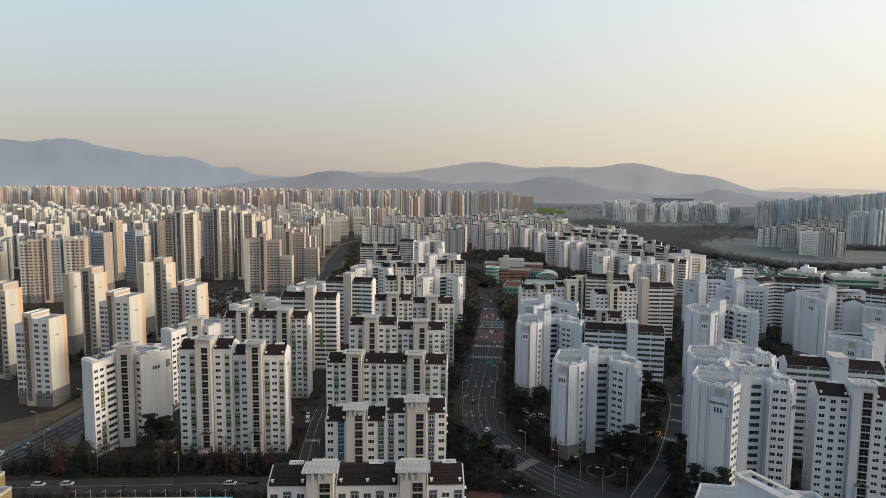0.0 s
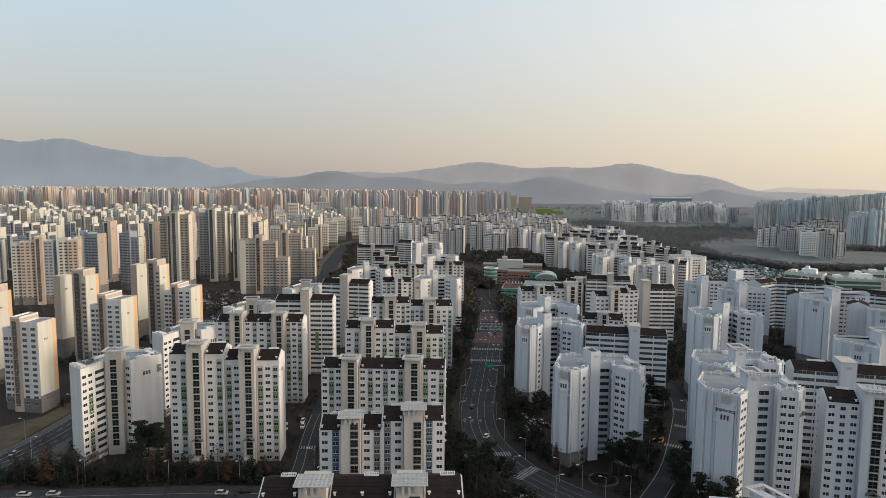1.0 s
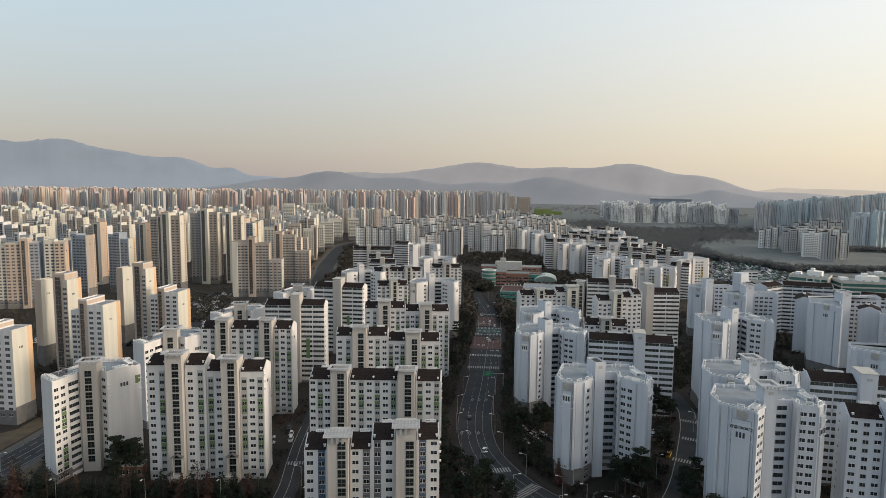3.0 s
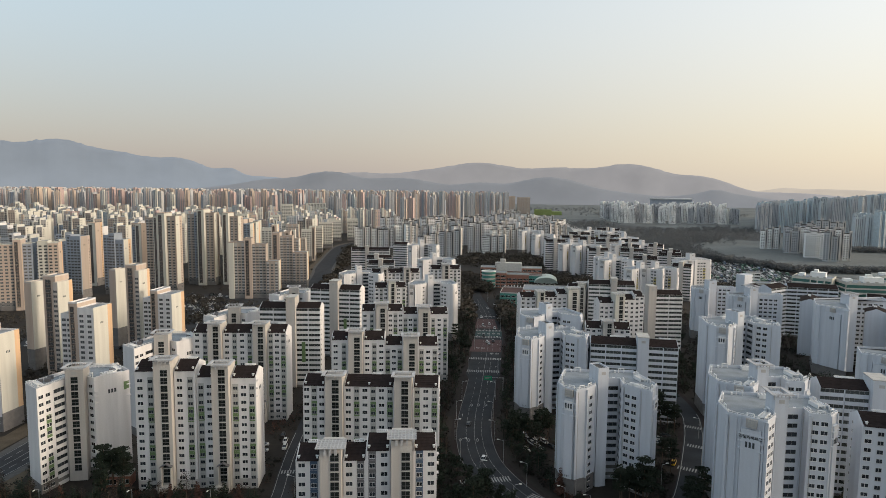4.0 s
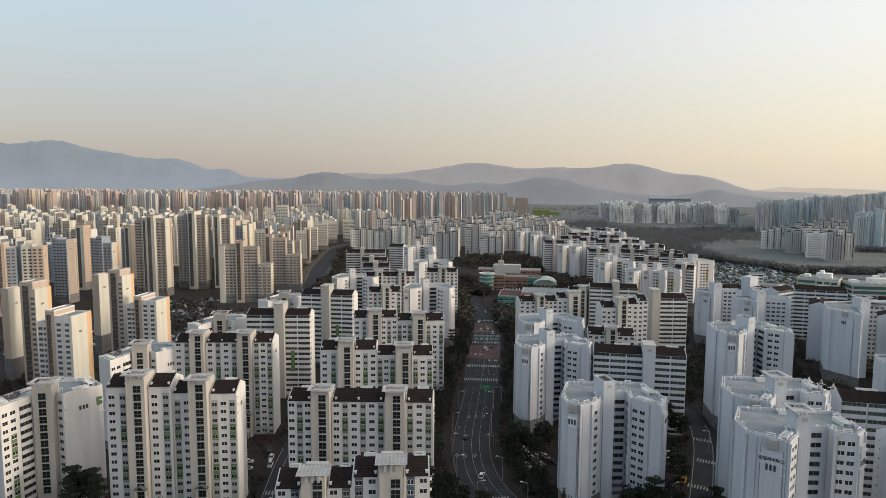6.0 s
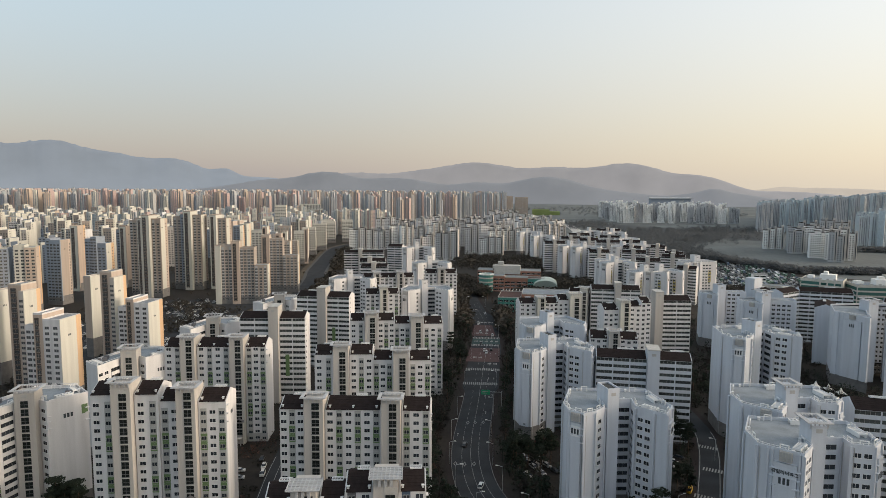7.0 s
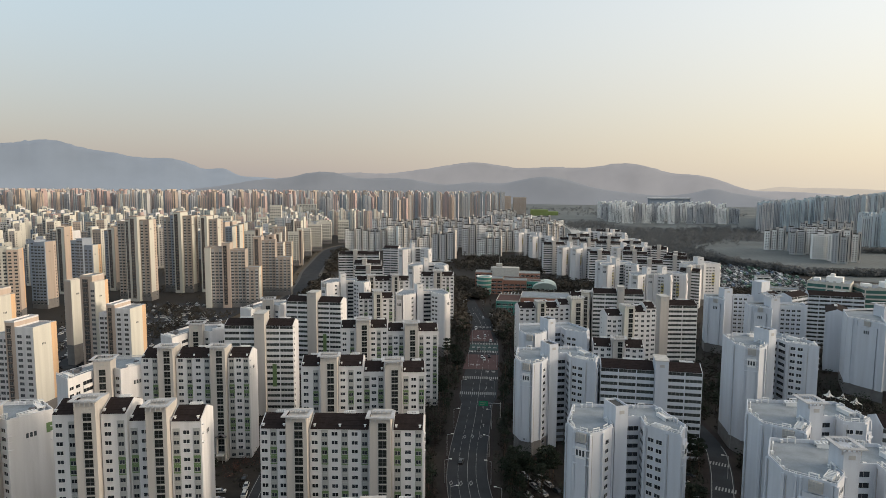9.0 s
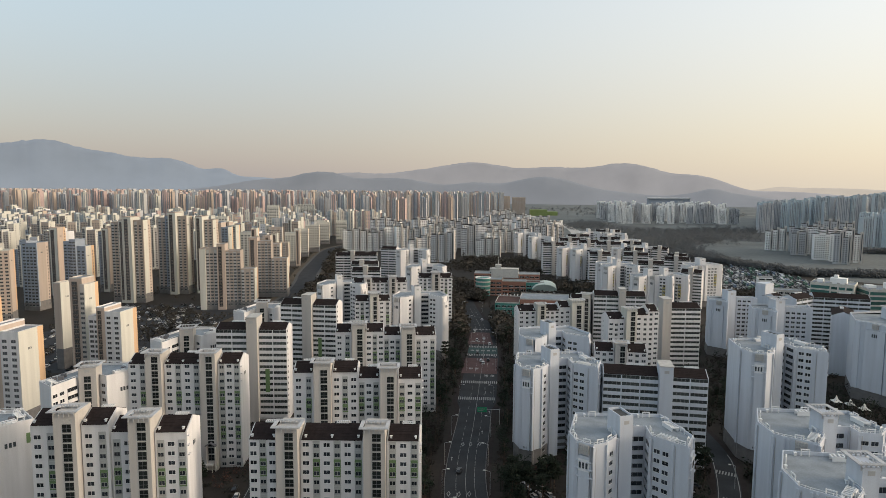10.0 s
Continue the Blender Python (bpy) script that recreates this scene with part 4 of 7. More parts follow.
sheet("verge", [(-184, 236), (-178, 226), (-150, 224), (-148, 229), (-172, 240), (-180, 262)], 0.08, VERGE, "dry brown planting strip under bare trees", "verge")
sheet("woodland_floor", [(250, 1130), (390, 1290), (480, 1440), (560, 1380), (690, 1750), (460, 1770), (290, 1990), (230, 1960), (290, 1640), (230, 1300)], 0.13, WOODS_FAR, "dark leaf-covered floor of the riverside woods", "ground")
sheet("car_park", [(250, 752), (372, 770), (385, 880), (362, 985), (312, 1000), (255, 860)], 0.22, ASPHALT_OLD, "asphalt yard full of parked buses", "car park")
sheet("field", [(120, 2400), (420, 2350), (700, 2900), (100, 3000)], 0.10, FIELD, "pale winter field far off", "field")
ribbon("road", smooth([(180, 1300), (215, 1800), (150, 2400), (40, 3000)]), 24, 0.3, CONC, "pale concrete highway far off")
ribbon("road", smooth([(900, 950), (760, 1000), (700, 1120), (820, 1250), (1300, 1350)]), 9, 0.35, CONC, "pale riverside road")
ribbon("road", smooth([(480, 840), (640, 960), (900, 1100)]), 7, 0.38, CONC, "pale riverside path")

# kerbs where the avenue meets its pavement
for side in (-1, 1):
    kb = MB()
    for i in range(len(MAIN) - 1):
        (ax, ay), (bx, by) = MAIN[i], MAIN[i + 1]
        if 225 < ay < 385:
            d = math.hypot(bx - ax, by - ay)
            nx, ny = -(by - ay) / d * 7.85 * side, (bx - ax) / d * 7.85 * side
            kb.bar((ax + nx, ay + ny), (bx + nx, by + ny), 0.22, 0.02, 0.30)
    tagged(new("kerb", kb.mesh("kerb", [PLINTH])), "grey stone kerb along the avenue", "kerb", kind="structure")

# road markings
def mark_line(line, off, w, dash=None, name="lane_line", z=0.185, y0=-1e9, y1=1e9):
    t = MB()
    run = 0.0
    for i in range(len(line) - 1):
        (ax, ay), (bx, by) = line[i], line[i + 1]
        d = math.hypot(bx - ax, by - ay)
        if not (y0 < ay < y1):
            continue
        ux, uy = (bx - ax) / d, (by - ay) / d
        nx, ny = -uy, ux
        s = 0.0
        while s < d:
            e = min(d, s + (dash[0] if dash else d))
            q = [(ax + ux * s + nx * (off - w / 2), ay + uy * s + ny * (off - w / 2), z), (ax + ux * e + nx * (off - w / 2), ay + uy * e + ny * (off - w / 2), z),
                 (ax + ux * e + nx * (off + w / 2), ay + uy * e + ny * (off + w / 2), z), (ax + ux * s + nx * (off + w / 2), ay + uy * s + ny * (off + w / 2), z)]
            t.face(q)
            s = e + (dash[1] if dash else 0) + 1e-6
    if t.f:
        tagged(new(name, t.mesh(name, [PAINT])), "white painted road line", "road marking", kind="structure")


for off, dash in ((-3.5, (4, 6)), (3.5, (4, 6))):
    mark_line(MAIN, off, 0.13, dash, y0=225, y1=640)
mark_line(MAIN, -0.15, 0.14, None, y0=225, y1=640)
for off, dash in ((-3.6, (4, 6)), (3.6, (4, 6)), (0, None), (-7.2, None), (7.2, None)):
    mark_line(LEFT, off, 0.25, dash, z=0.195, y0=150, y1=640)
mark_line(CROSS, 0, 0.22, None, z=0.225, y0=205)
mark_line(INNER, 0, 0.2, None, z=0.265, y1=300)
mark_line(INNER, 3.5, 0.2, None, z=0.265, y1=300)
mark_line(EST, 3.7, 0.25, None, z=0.245, y1=340)
mark_line(EST, -3.7, 0.25, None, z=0.245, y1=340)


def zebra(cx, cy, deg, span, ln=4.5, z=0.20, w=0.55, gap=0.55):
    ob = thing("zebra_crossing", cx, cy, deg, "white painted zebra crossing on the asphalt", "road marking", "zebra crossings")
    ob["kind"] = "structure"
    n = int(span / (w + gap))
    me = shared(("stripe", w, ln), lambda: MB().box(-w / 2, -ln / 2, 0, w / 2, ln / 2, 0.006), [PAINT])
    for i in range(n):
        part("stripe", me, [PAINT], ob, loc=((i - (n - 1) / 2) * (w + gap), 0, z))
    return ob


for cx, cy, deg, span in ((-4.2, 405, 0, 20), (-3.2, 433, 0, 21), (-2, 492, 0, 20), (-1.5, 513, 0, 20), (-3, 566, 0, 14)):
    zebra(cx, cy, deg, span)
zebra(14, 247, 52, 14, 4.5)
zebra(-1, 262, 15, 20, 4.0)
for cx, cy in ((94.5, 325), (89, 302.5), (78.5, 279.5)):
    zebra(cx, cy, -25, 8, 3.2, z=0.235)
for cx, cy in ((-72.8, 232), (-77, 262)):
    zebra(cx, cy, 10, 7.5, 3.0, z=0.25)


def diamond(cx, cy):
    t = MB()
    for s in (-1, 1):
        t.prism([(0.0, -2.2), (s * 0.75, 0), (0, 2.2), (0, 1.5), (s * 0.48, 0), (0, -1.5)][::s], 0, 0.006)
    tagged(new("diamond_mark", t.mesh("diamond_mark", [PAINT])), "white painted diamond mark on the asphalt", "road marking", kind="structure").location = (cx, cy, 0.186)


for cx, cy in ((-12.5, 300), (-8.8, 300), (-5.0, 300.5), (-9, 345), (-5.6, 345.5), (-1.8, 346)):
    diamond(cx, cy)
def arrow(cx, cy):
    t = MB().box(-0.12, -1.6, 0, 0.12, 0.8, 0.006).prism([(-0.5, 0.8), (0.5, 0.8), (0, 2.0)], 0, 0.0065)
    tagged(new("arrow_mark", t.mesh("arrow_mark", [PAINT])), "white painted lane arrow on the asphalt", "road marking", kind="structure").location = (cx, cy, 0.186)


for cx, cy in ((2.5, 385), (-1.2, 384), (2.8, 360), (-0.8, 359), (-13, 330), (3.5, 415), (0.5, 415), (5, 470), (1.5, 470), (-2, 470)):
    arrow(cx, cy)

# painted words on the lanes, worn to bars
for cx, cy in ((-8.6, 503), (-5.0, 503), (-1.4, 503), (2.4, 503), (6.0, 503), (-8.2, 528), (-4.8, 528), (-1.2, 528), (-8.5, 460), (-5.0, 460), (4.6, 446), (1.0, 446)):
    t = MB()
    for k in range(3):
        t.box(-1.1 + k * 0.8, -1.8, 0, -0.65 + k * 0.8, 1.8, 0.006)
    t.box(-1.1, -0.2, 0, 1.1, 0.25, 0.0065)
    tagged(new("lane_word", t.mesh("lane_word", [PAINT])), "white painted word bars on the asphalt", "road marking", kind="structure").location = (cx, cy, 0.19)
# low white wall and red paving where the pines stand
sheet("paving", [(-2 + 6.5 * math.cos(k * 0.3927), 220.5 + 3.6 * math.sin(k * 0.3927)) for k in range(16)], 0.26, MAROON_PAVE, "round red block paving under pines", "pavement")
wl_ = MB()
for a, b in (((4, 232), (9, 226)), ((9, 226), (12, 228)), ((12, 228), (16.5, 225))):
    wl_.bar(a, b, 0.4, 0.1, 0.9)
tagged(new("garden_wall", wl_.mesh("garden_wall", [CONC])), "low pale garden wall beside the crossing", "wall")
# round planting bed by the crossing
t = MB().ring([(5.7 * math.cos(k * math.pi / 14), 5.7 * math.sin(k * math.pi / 14)) for k in range(28)], [(5.0 * math.cos(k * math.pi / 14), 5.0 * math.sin(k * math.pi / 14)) for k in range(28)], 0, 0.55)
tagged(new("planting_bed", t.mesh("planting_bed", [RIM])), "round weathered stone planting bed by the crossing", "planting bed").location = (43, 244, 0.02)
sheet("pavement", [(43 + 9.2 * math.cos(k * 0.2618), 244 + 9.2 * math.sin(k * 0.2618)) for k in range(24)], 0.09, PAVE, "brown block pavement round the planting bed", "pavement")

# ---- the centre estate: white slabs with stair towers ----
tower_slab(-126.5, 242.5, 8, [('s', 7.2, 44.5), ('t', 6.6, 48.5), ('s', 7.4, 44.5), ('s', 6.0, 41.8, 1.2), ('t', 6.6, 46.6), ('s', 8.8, 41.8)], mode='each', label="white apartment slab with green panels and two stair towers")
tower_slab(-138, 311.5, 6, [('s', 7.2, 42.2), ('t', 6.6, 46.4), ('s', 14.0, 42.2), ('t', 6.6, 46.4), ('s', 8.6, 42.2)], label="white apartment slab with green panels behind trees")
tower_slab(-69.3, 256, 3, [('s', 8.4, 37), ('t', 7.0, 41), ('s', 18.6, 37), ('t', 7.0, 41), ('s', 9.6, 37)], mode='each', label="white apartment slab with long dark tiled roof")
tower_slab(-54.2, 198.5, 7, [('s', 6.8, 34), ('t', 6.6, 38), ('s', 6.4, 34), ('s', 6.8, 36.8), ('t', 6.6, 40.6), ('s', 6.6, 36.8)], accent=BLUE, patches=((0, 20),), mode='each', label="white apartment slab with blue and charcoal panels")
tower_slab(-56, 150, 7, [('s', 10.0, 35.5), ('t', 7.2, 39.4), ('s', 16.0, 35.5), ('t', 7.2, 39.4), ('s', 9.6, 35.5)], accent=BLUE, patches=((0, 20),), mode='col', label="white apartment slab with blue panels and brown tiled roof")
tower_slab(-72, 309, 7, [('s', 7.6, 41.2), ('t', 7.0, 45), ('s', 9.6, 41.2), ('s', 8.2, 38.5, 1.2), ('t', 7.0, 42.8), ('s', 9.2, 38.5)], mode='each')
tower_slab(-72, 376.5, 9, [('s', 7.6, 41), ('t', 7.0, 45), ('s', 8.6, 41), ('s', 8.2, 39, 1.2), ('t', 7.0, 43), ('s', 10.2, 39)])
tower_slab(-80.5, 463, 12, [('s', 9.0, 40), ('t', 5.6, 44.5), ('s', 7.4, 40)], stair=CREAM)
tower_slab(-97, 536, 10, [('s', 8.0, 40), ('t', 5.5, 44), ('s', 12.5, 40), ('t', 5.5, 44), ('s', 8.0, 40)])
tower_slab(-52, 566, 6, [('s', 10.0, 40), ('t', 6.5, 44), ('s', 9.5, 40)])
# blocks with a stair tower between two wings
for dx, dy, top in ((0, 0, 38), (4.5, 54, 38.5), (11.5, 119, 38.5), (23.5, 188, 38.5)):
    notch_block(-154 + dx, 249 + dy, 0, T502, top, 'each' if dy < 20 else 'col', "white apartment block with lattice canopy and flat roof", WHITE, STAIR, GREEN)
balcony_slab(-125.8, 364, 4, [('s', 15.0, 44), ('t', 5.0, 50), ('s', 13.2, 44)], accent=GREEN, mode='each')
balcony_slab(-116.5, 430, -4, [('s', 13.5, 44), ('t', 5.5, 49.5), ('s', 14.0, 44)], accent=GREEN, mode='each')
notch_from((-42, 497), (-52, 481), (-31, 475), 40, WHITE)
notch_from((-80, 765), (-92, 738), (-60, 744), 42, WHITE)
notch_from((-52, 648), (-62, 618), (-42, 630), 40, WHITE)
notch_from((-108, 545), (-110, 512), (-92, 530), 40, WHITE)
balcony_slab(-161, 750, 7, [('s', 16, 36), ('t', 4, 40), ('s', 24, 36)])
balcony_slab(-128, 674, 8, [('s', 8, 36), ('t', 4, 40), ('s', 14, 36)])
balcony_slab(-118, 630, 6, [('s', 10, 36), ('t', 4, 40), ('s', 11, 36)])
balcony_slab(-121, 804, -10, [('s', 18, 38)])

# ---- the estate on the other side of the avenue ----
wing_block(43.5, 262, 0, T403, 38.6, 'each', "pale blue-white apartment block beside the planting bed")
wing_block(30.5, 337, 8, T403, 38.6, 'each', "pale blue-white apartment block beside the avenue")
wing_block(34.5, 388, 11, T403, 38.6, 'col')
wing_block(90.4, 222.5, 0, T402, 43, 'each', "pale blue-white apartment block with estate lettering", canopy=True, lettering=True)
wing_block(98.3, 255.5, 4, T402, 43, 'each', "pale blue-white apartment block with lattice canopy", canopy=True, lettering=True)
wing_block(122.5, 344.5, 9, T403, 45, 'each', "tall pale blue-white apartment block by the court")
wing_block(66, 138, 0, T401, 36.2, 'col', "pale block with weathered canopy on its roof", canopy=True)
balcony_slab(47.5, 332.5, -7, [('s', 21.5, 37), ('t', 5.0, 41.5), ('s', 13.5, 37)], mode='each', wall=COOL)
balcony_slab(71, 500, -4, [('s', 16, 40), ('t', 4.2, 44.5), ('s', 13, 40)])
balcony_slab(104, 459, 3, [('t', 5.0, 45.5), ('s', 18, 40)])
tower_slab(68, 432, 8, [('s', 9, 38.5), ('t', 6.5, 44), ('s', 7, 40.5), ('s', 6, 42.5)], stair=CREAM, accent=None)
tower_slab(52, 380, -6, [('s', 9, 34), ('t', 6.0, 38), ('s', 9, 34)], accent=None)
tower_slab(20.5, 472, 10, [('s', 11, 34), ('t', 6, 38), ('s', 9, 34), ('s', 7, 36), ('t', 8, 40)], accent=None, stair=CREAM)
tower_slab(56, 506, -15, [('s', 8, 36), ('t', 6, 40)], accent=None, stair=CREAM)
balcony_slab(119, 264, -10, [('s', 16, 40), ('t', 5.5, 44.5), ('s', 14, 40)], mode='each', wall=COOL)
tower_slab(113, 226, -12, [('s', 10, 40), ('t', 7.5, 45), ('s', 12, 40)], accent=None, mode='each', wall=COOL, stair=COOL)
def two_wings(A, B, l1, C, D, l2, top, turn=0.0, **kw):
    """A block placed by its two end walls (A to B and C to D, as seen from the street) and the depths of its wings."""
    def unit(p, q):
        d = math.hypot(q[0] - p[0], q[1] - p[1])
        return ((q[0] - p[0]) / d, (q[1] - p[1]) / d), d
    (ux, uy), w1 = unit(A, B)
    (vx, vy), w2 = unit(C, D)
    c, s_ = math.cos(radians(turn)), math.sin(radians(turn))
    wx, wy = -uy * c - ux * s_, ux * c - uy * s_
    F = (A[0] + wx * l1, A[1] + wy * l1)
    I = (B[0] + wx * l1 * 0.8, B[1] + wy * l1 * 0.8)
    J = (C[0] - vy * l2 * 0.8, C[1] + vx * l2 * 0.8)
    E = (D[0] - vy * l2, D[1] + vx * l2)
    ox, oy = (A[0] + D[0]) / 2, (A[1] + D[1]) / 2
    g = math.hypot(J[0] - I[0], J[1] - I[1])
    pts = [(*A, 'e'), (*B, 'w', tuple(2.2 + 3.4 * k for k in range(max(1, int((l1 * 0.8 - 1) / 3.6))))), (*I, 'b', tuple(2.5 + 5 * k for k in range(max(1, int(g / 5))))), (*J, 'b', (l2 * 0.35,)), (*C, 'w', tuple(1.8 + 3.0 * k for k in range(max(1, int((w2 - 1) / 3.2))))), (*D, 'r', (l2 * 0.4,)), (*E, 'r', (6.0, 13.0)), (*F, 'o')]
    pts = [(q[0] - ox, q[1] - oy, *q[2:]) for q in pts]
    return wing_block(ox, oy, 0, dict(pts=pts, tower=((I[0] * 0.75 + J[0] * 0.25) - ox, (I[1] * 0.75 + J[1] * 0.25) - oy - 1.0, 5.6, 8.0, 8)), top, **kw)


two_wings((147.5, 507), (157, 498.5), 13, (167, 512), (180, 511), 10, 36.5, 30, mode='col', label="pale apartment block with flat roof beside the pines")
two_wings((160.5, 470), (171, 460.5), 14, (181, 474), (196, 471), 11, 38, 30, mode='col', canopy=True, label="pale apartment block with canopied stair tower by the court")
two_wings((194.5, 424), (205, 407), 24, (231, 449), (248, 445), 12, 41, 36, mode='col', canopy=True, label="tall pale apartment block with stepped blank end wall")
two_wings((164, 320.5), (177.5, 308.5), 13, (190, 322), (204, 318), 11, 38, 20, mode='col', canopy=True, label="pale apartment block with long canopy")
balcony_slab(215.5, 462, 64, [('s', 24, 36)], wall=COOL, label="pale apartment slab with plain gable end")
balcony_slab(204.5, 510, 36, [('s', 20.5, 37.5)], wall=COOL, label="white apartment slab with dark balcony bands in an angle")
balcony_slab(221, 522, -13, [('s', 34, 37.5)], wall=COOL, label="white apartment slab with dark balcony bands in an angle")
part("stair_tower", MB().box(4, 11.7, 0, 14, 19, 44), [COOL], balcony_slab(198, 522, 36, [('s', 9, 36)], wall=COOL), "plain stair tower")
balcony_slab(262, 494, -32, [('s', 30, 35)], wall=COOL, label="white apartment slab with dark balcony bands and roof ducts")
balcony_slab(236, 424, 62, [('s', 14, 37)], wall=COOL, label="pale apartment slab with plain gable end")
two_wings((231, 416), (243, 405), 14, (258, 414), (270, 410), 11, 36, 15, mode='col', label="pale apartment block beyond the inner court")
two_wings((186, 671), (203, 677), 15, (203.5, 679), (217, 681), 12, 38, mode='col', wall=WHITE, accent=YELLOW, label="cream apartment block with mustard yellow panels")
# yellow-panelled blocks further along
for v, e1, e2, top in (((100, 845), (89, 822), (112, 828), 38), ((112, 815), (103, 790), (120, 792), 40), ((126, 722), (113, 690), (134, 706), 36), ((124, 694), (116, 672), (132, 668), 37),
                       ((136, 630), (126, 604), (148, 606), 37), ((152, 640), (142, 617), (160, 604), 37), ((204, 720), (196, 690), (214, 682), 37), ((60, 1092), (50, 1072), (74, 1084), 36), ((78, 1020), (68, 994), (88, 1008), 36),
                       ((160, 1110), (150, 1088), (176, 1086), 37), ((196, 1100), (186, 1076), (208, 1064), 37), ((166, 870), (155, 848), (180, 842), 36), ((196, 1000), (188, 982), (206, 978), 35), ((196, 890), (188, 866), (206, 866), 35)):
    notch_from(v, e1, e2, top, WHITE, YELLOW, 0, T403, "white apartment block with mustard yellow panels")
for x, y, deg, W, top in ((70, 874, 5, 24, 38), (122, 932, 5, 24, 37), (162, 846, -20, 19, 36), (200, 866, -20, 15, 35), (174, 1119, -15, 36, 38), (176, 668, -25, 15, 34), (112, 780, 0, 20, 37), (150, 720, -10, 22, 35), (140, 905, 0, 30, 37), (150, 790, -10, 24, 36),
                         (186, 760, -15, 22, 35), (100, 960, 5, 26, 37), (160, 1000, -10, 26, 36), (120, 1040, 0, 30, 36), (180, 940, -15, 22, 35), (200, 800, -15, 18, 34)):
    balcony_slab(x, y, deg, [('s', W * 0.45, top), ('t', 4, top + 4), ('s', W * 0.5, top)])


# ---- tall tower blocks beyond the side avenue ----
def tall_at(rx, ry, deg, segs, **kw):
    """Placed by the corner between the front and the bright end wall."""
    W = sum(s[1] for s in segs)
    return tall_block(rx - W * math.cos(radians(deg)), ry - W * math.sin(radians(deg)), deg, segs, **kw)


STEP = "beige and white tower block with peach stripe"
tall_at(-216, 289, -3, [('s', 6, 40, 2), ('t', 5, 46), ('s', 9, 43.5)], depth=12, front=WHITE, label=STEP)
tall_at(-208, 344.5, -3, [('s', 6, 41, 2), ('t', 5, 47.5), ('s', 9, 44.7)], depth=15, front=WHITE, label=STEP)
tall_at(-199, 409, -3, [('s', 6, 38, 2), ('t', 5, 43.5), ('s', 9, 41)], depth=15, front=WHITE, label=STEP)
for rx, ry, top in ((-269, 327, 50), (-244, 368, 54), (-226, 420, 54)):
    tall_at(rx, ry, -3, [('t', 7.5, top + 3.5, 2), ('s', 2.6, top)], depth=12, front=BEIGE, label="cream and beige tower block with stair strip")
for rx, ry, top in ((-297, 342, 50), (-268, 379, 52), (-252, 437, 52)):
    tall_at(rx, ry, -12, [('p', 5, top)], depth=11, front=BEIGE, edge=CREAM, label="slim cream and beige tower block")
tall_at(-318, 647, -2, [('s', 10, 74.5, 4), ('t', 5, 77), ('t', 8, 80, -1.5), ('s', 9, 76.5, 2.5)], depth=14, front=TAN, edge=PEACH, bays=True, label="very tall brown tower block with cream end wall")
tall_at(-300, 696, -2, [('s', 9, 76, 4), ('k', 5, 79, 2), ('t', 8, 82, -1.5), ('s', 9, 78, 2.5)], depth=14, front=TAN, edge=PEACH, bays=True, label="very tall brown tower block with cream end wall")
tall_at(-277, 705, -2, [('t', 7, 78, -1.5), ('s', 9, 74, 2.5)], depth=14, front=TAN, edge=PEACH, bays=True, label="very tall brown tower block with cream end wall")
tall_at(-205, 628, 9, [('b', 5, 54), ('s', 10, 54, 1.5), ('t', 7, 58), ('s', 13, 52, 1.5), ('s', 12, 36)], depth=13, front=TAN, stair=PEACH, label="brown tower block stepping down")
tall_at(-196, 692, 9, [('t', 8, 58.5), ('s', 13, 55, 1.5), ('s', 15, 38)], depth=13, front=TAN, stair=PEACH, label="brown tower block stepping down")
tall_at(-228, 768, 8, [('s', 11, 50), ('t', 6, 54), ('s', 10, 45)], depth=13, front=TAN, stair=PEACH, label="brown tower block stepping down")
tall_at(-262, 790, 8, [('s', 12, 56), ('t', 6, 60)], depth=13, front=CREAM)
tall_at(-300, 802, 0, [('s', 9, 62), ('t', 7, 66), ('s', 8, 60)], depth=14, front=SLATE)
tall_at(-252, 925, 12, [('s', 14, 45), ('t', 5, 49)], depth=13, front=CREAM)
tall_at(-284, 950, 12, [('s', 18, 50)], depth=13, front=TAN)
tall_at(-322, 880, 0, [('s', 8, 58), ('t', 6, 62), ('s', 9, 57)], depth=14, front=CREAM)
tall_at(-246, 856, 12, [('s', 12, 46), ('t', 6, 50), ('s', 13, 38)], depth=13, front=TAN)
tall_at(-388, 603, -3, [('s', 5, 60, 1), ('k', 10, 59)], depth=14, front=SLATE, end=TAN, edge=PEACH, bays=True, label="slate grey tower block with cream end wall")
tall_at(-446, 726, -3, [('s', 7, 62), ('s', 8, 59)], depth=14, front=WHITE, end=WHITE, edge=WHITE, label="white tower block with narrow windows")
tall_at(-361, 627, -3, [('k', 7, 58, 2), ('s', 6, 60), ('k', 8, 54, 1.5)], depth=13, front=SLATE, bays=True, label="slate grey tower block with cream end wall")
tall_at(-420, 676, -3, [('s', 6, 63, 2), ('t', 8, 67)], depth=12, front=TAN, end=PEACH, bays=True)
tall_at(-384, 702, -3, [('k', 5, 62, 2), ('t', 7, 65)], depth=12, front=TAN, end=PEACH, bays=True)
tall_at(-396, 549, 22, [('s', 7, 55, 1.5), ('q', 12, 57), ('t', 6, 61, -1.5), ('k', 7, 57, 2)], depth=13, front=CREAM, end=SLATE, edge=SLATE, label="beige and peach tower block with slate wing")
tall_at(-377, 557, 22, [('s', 8, 59, 1.2), ('q', 8, 57.5)], depth=13, front=CREAM, end=PEACH, label="beige and peach tower block")
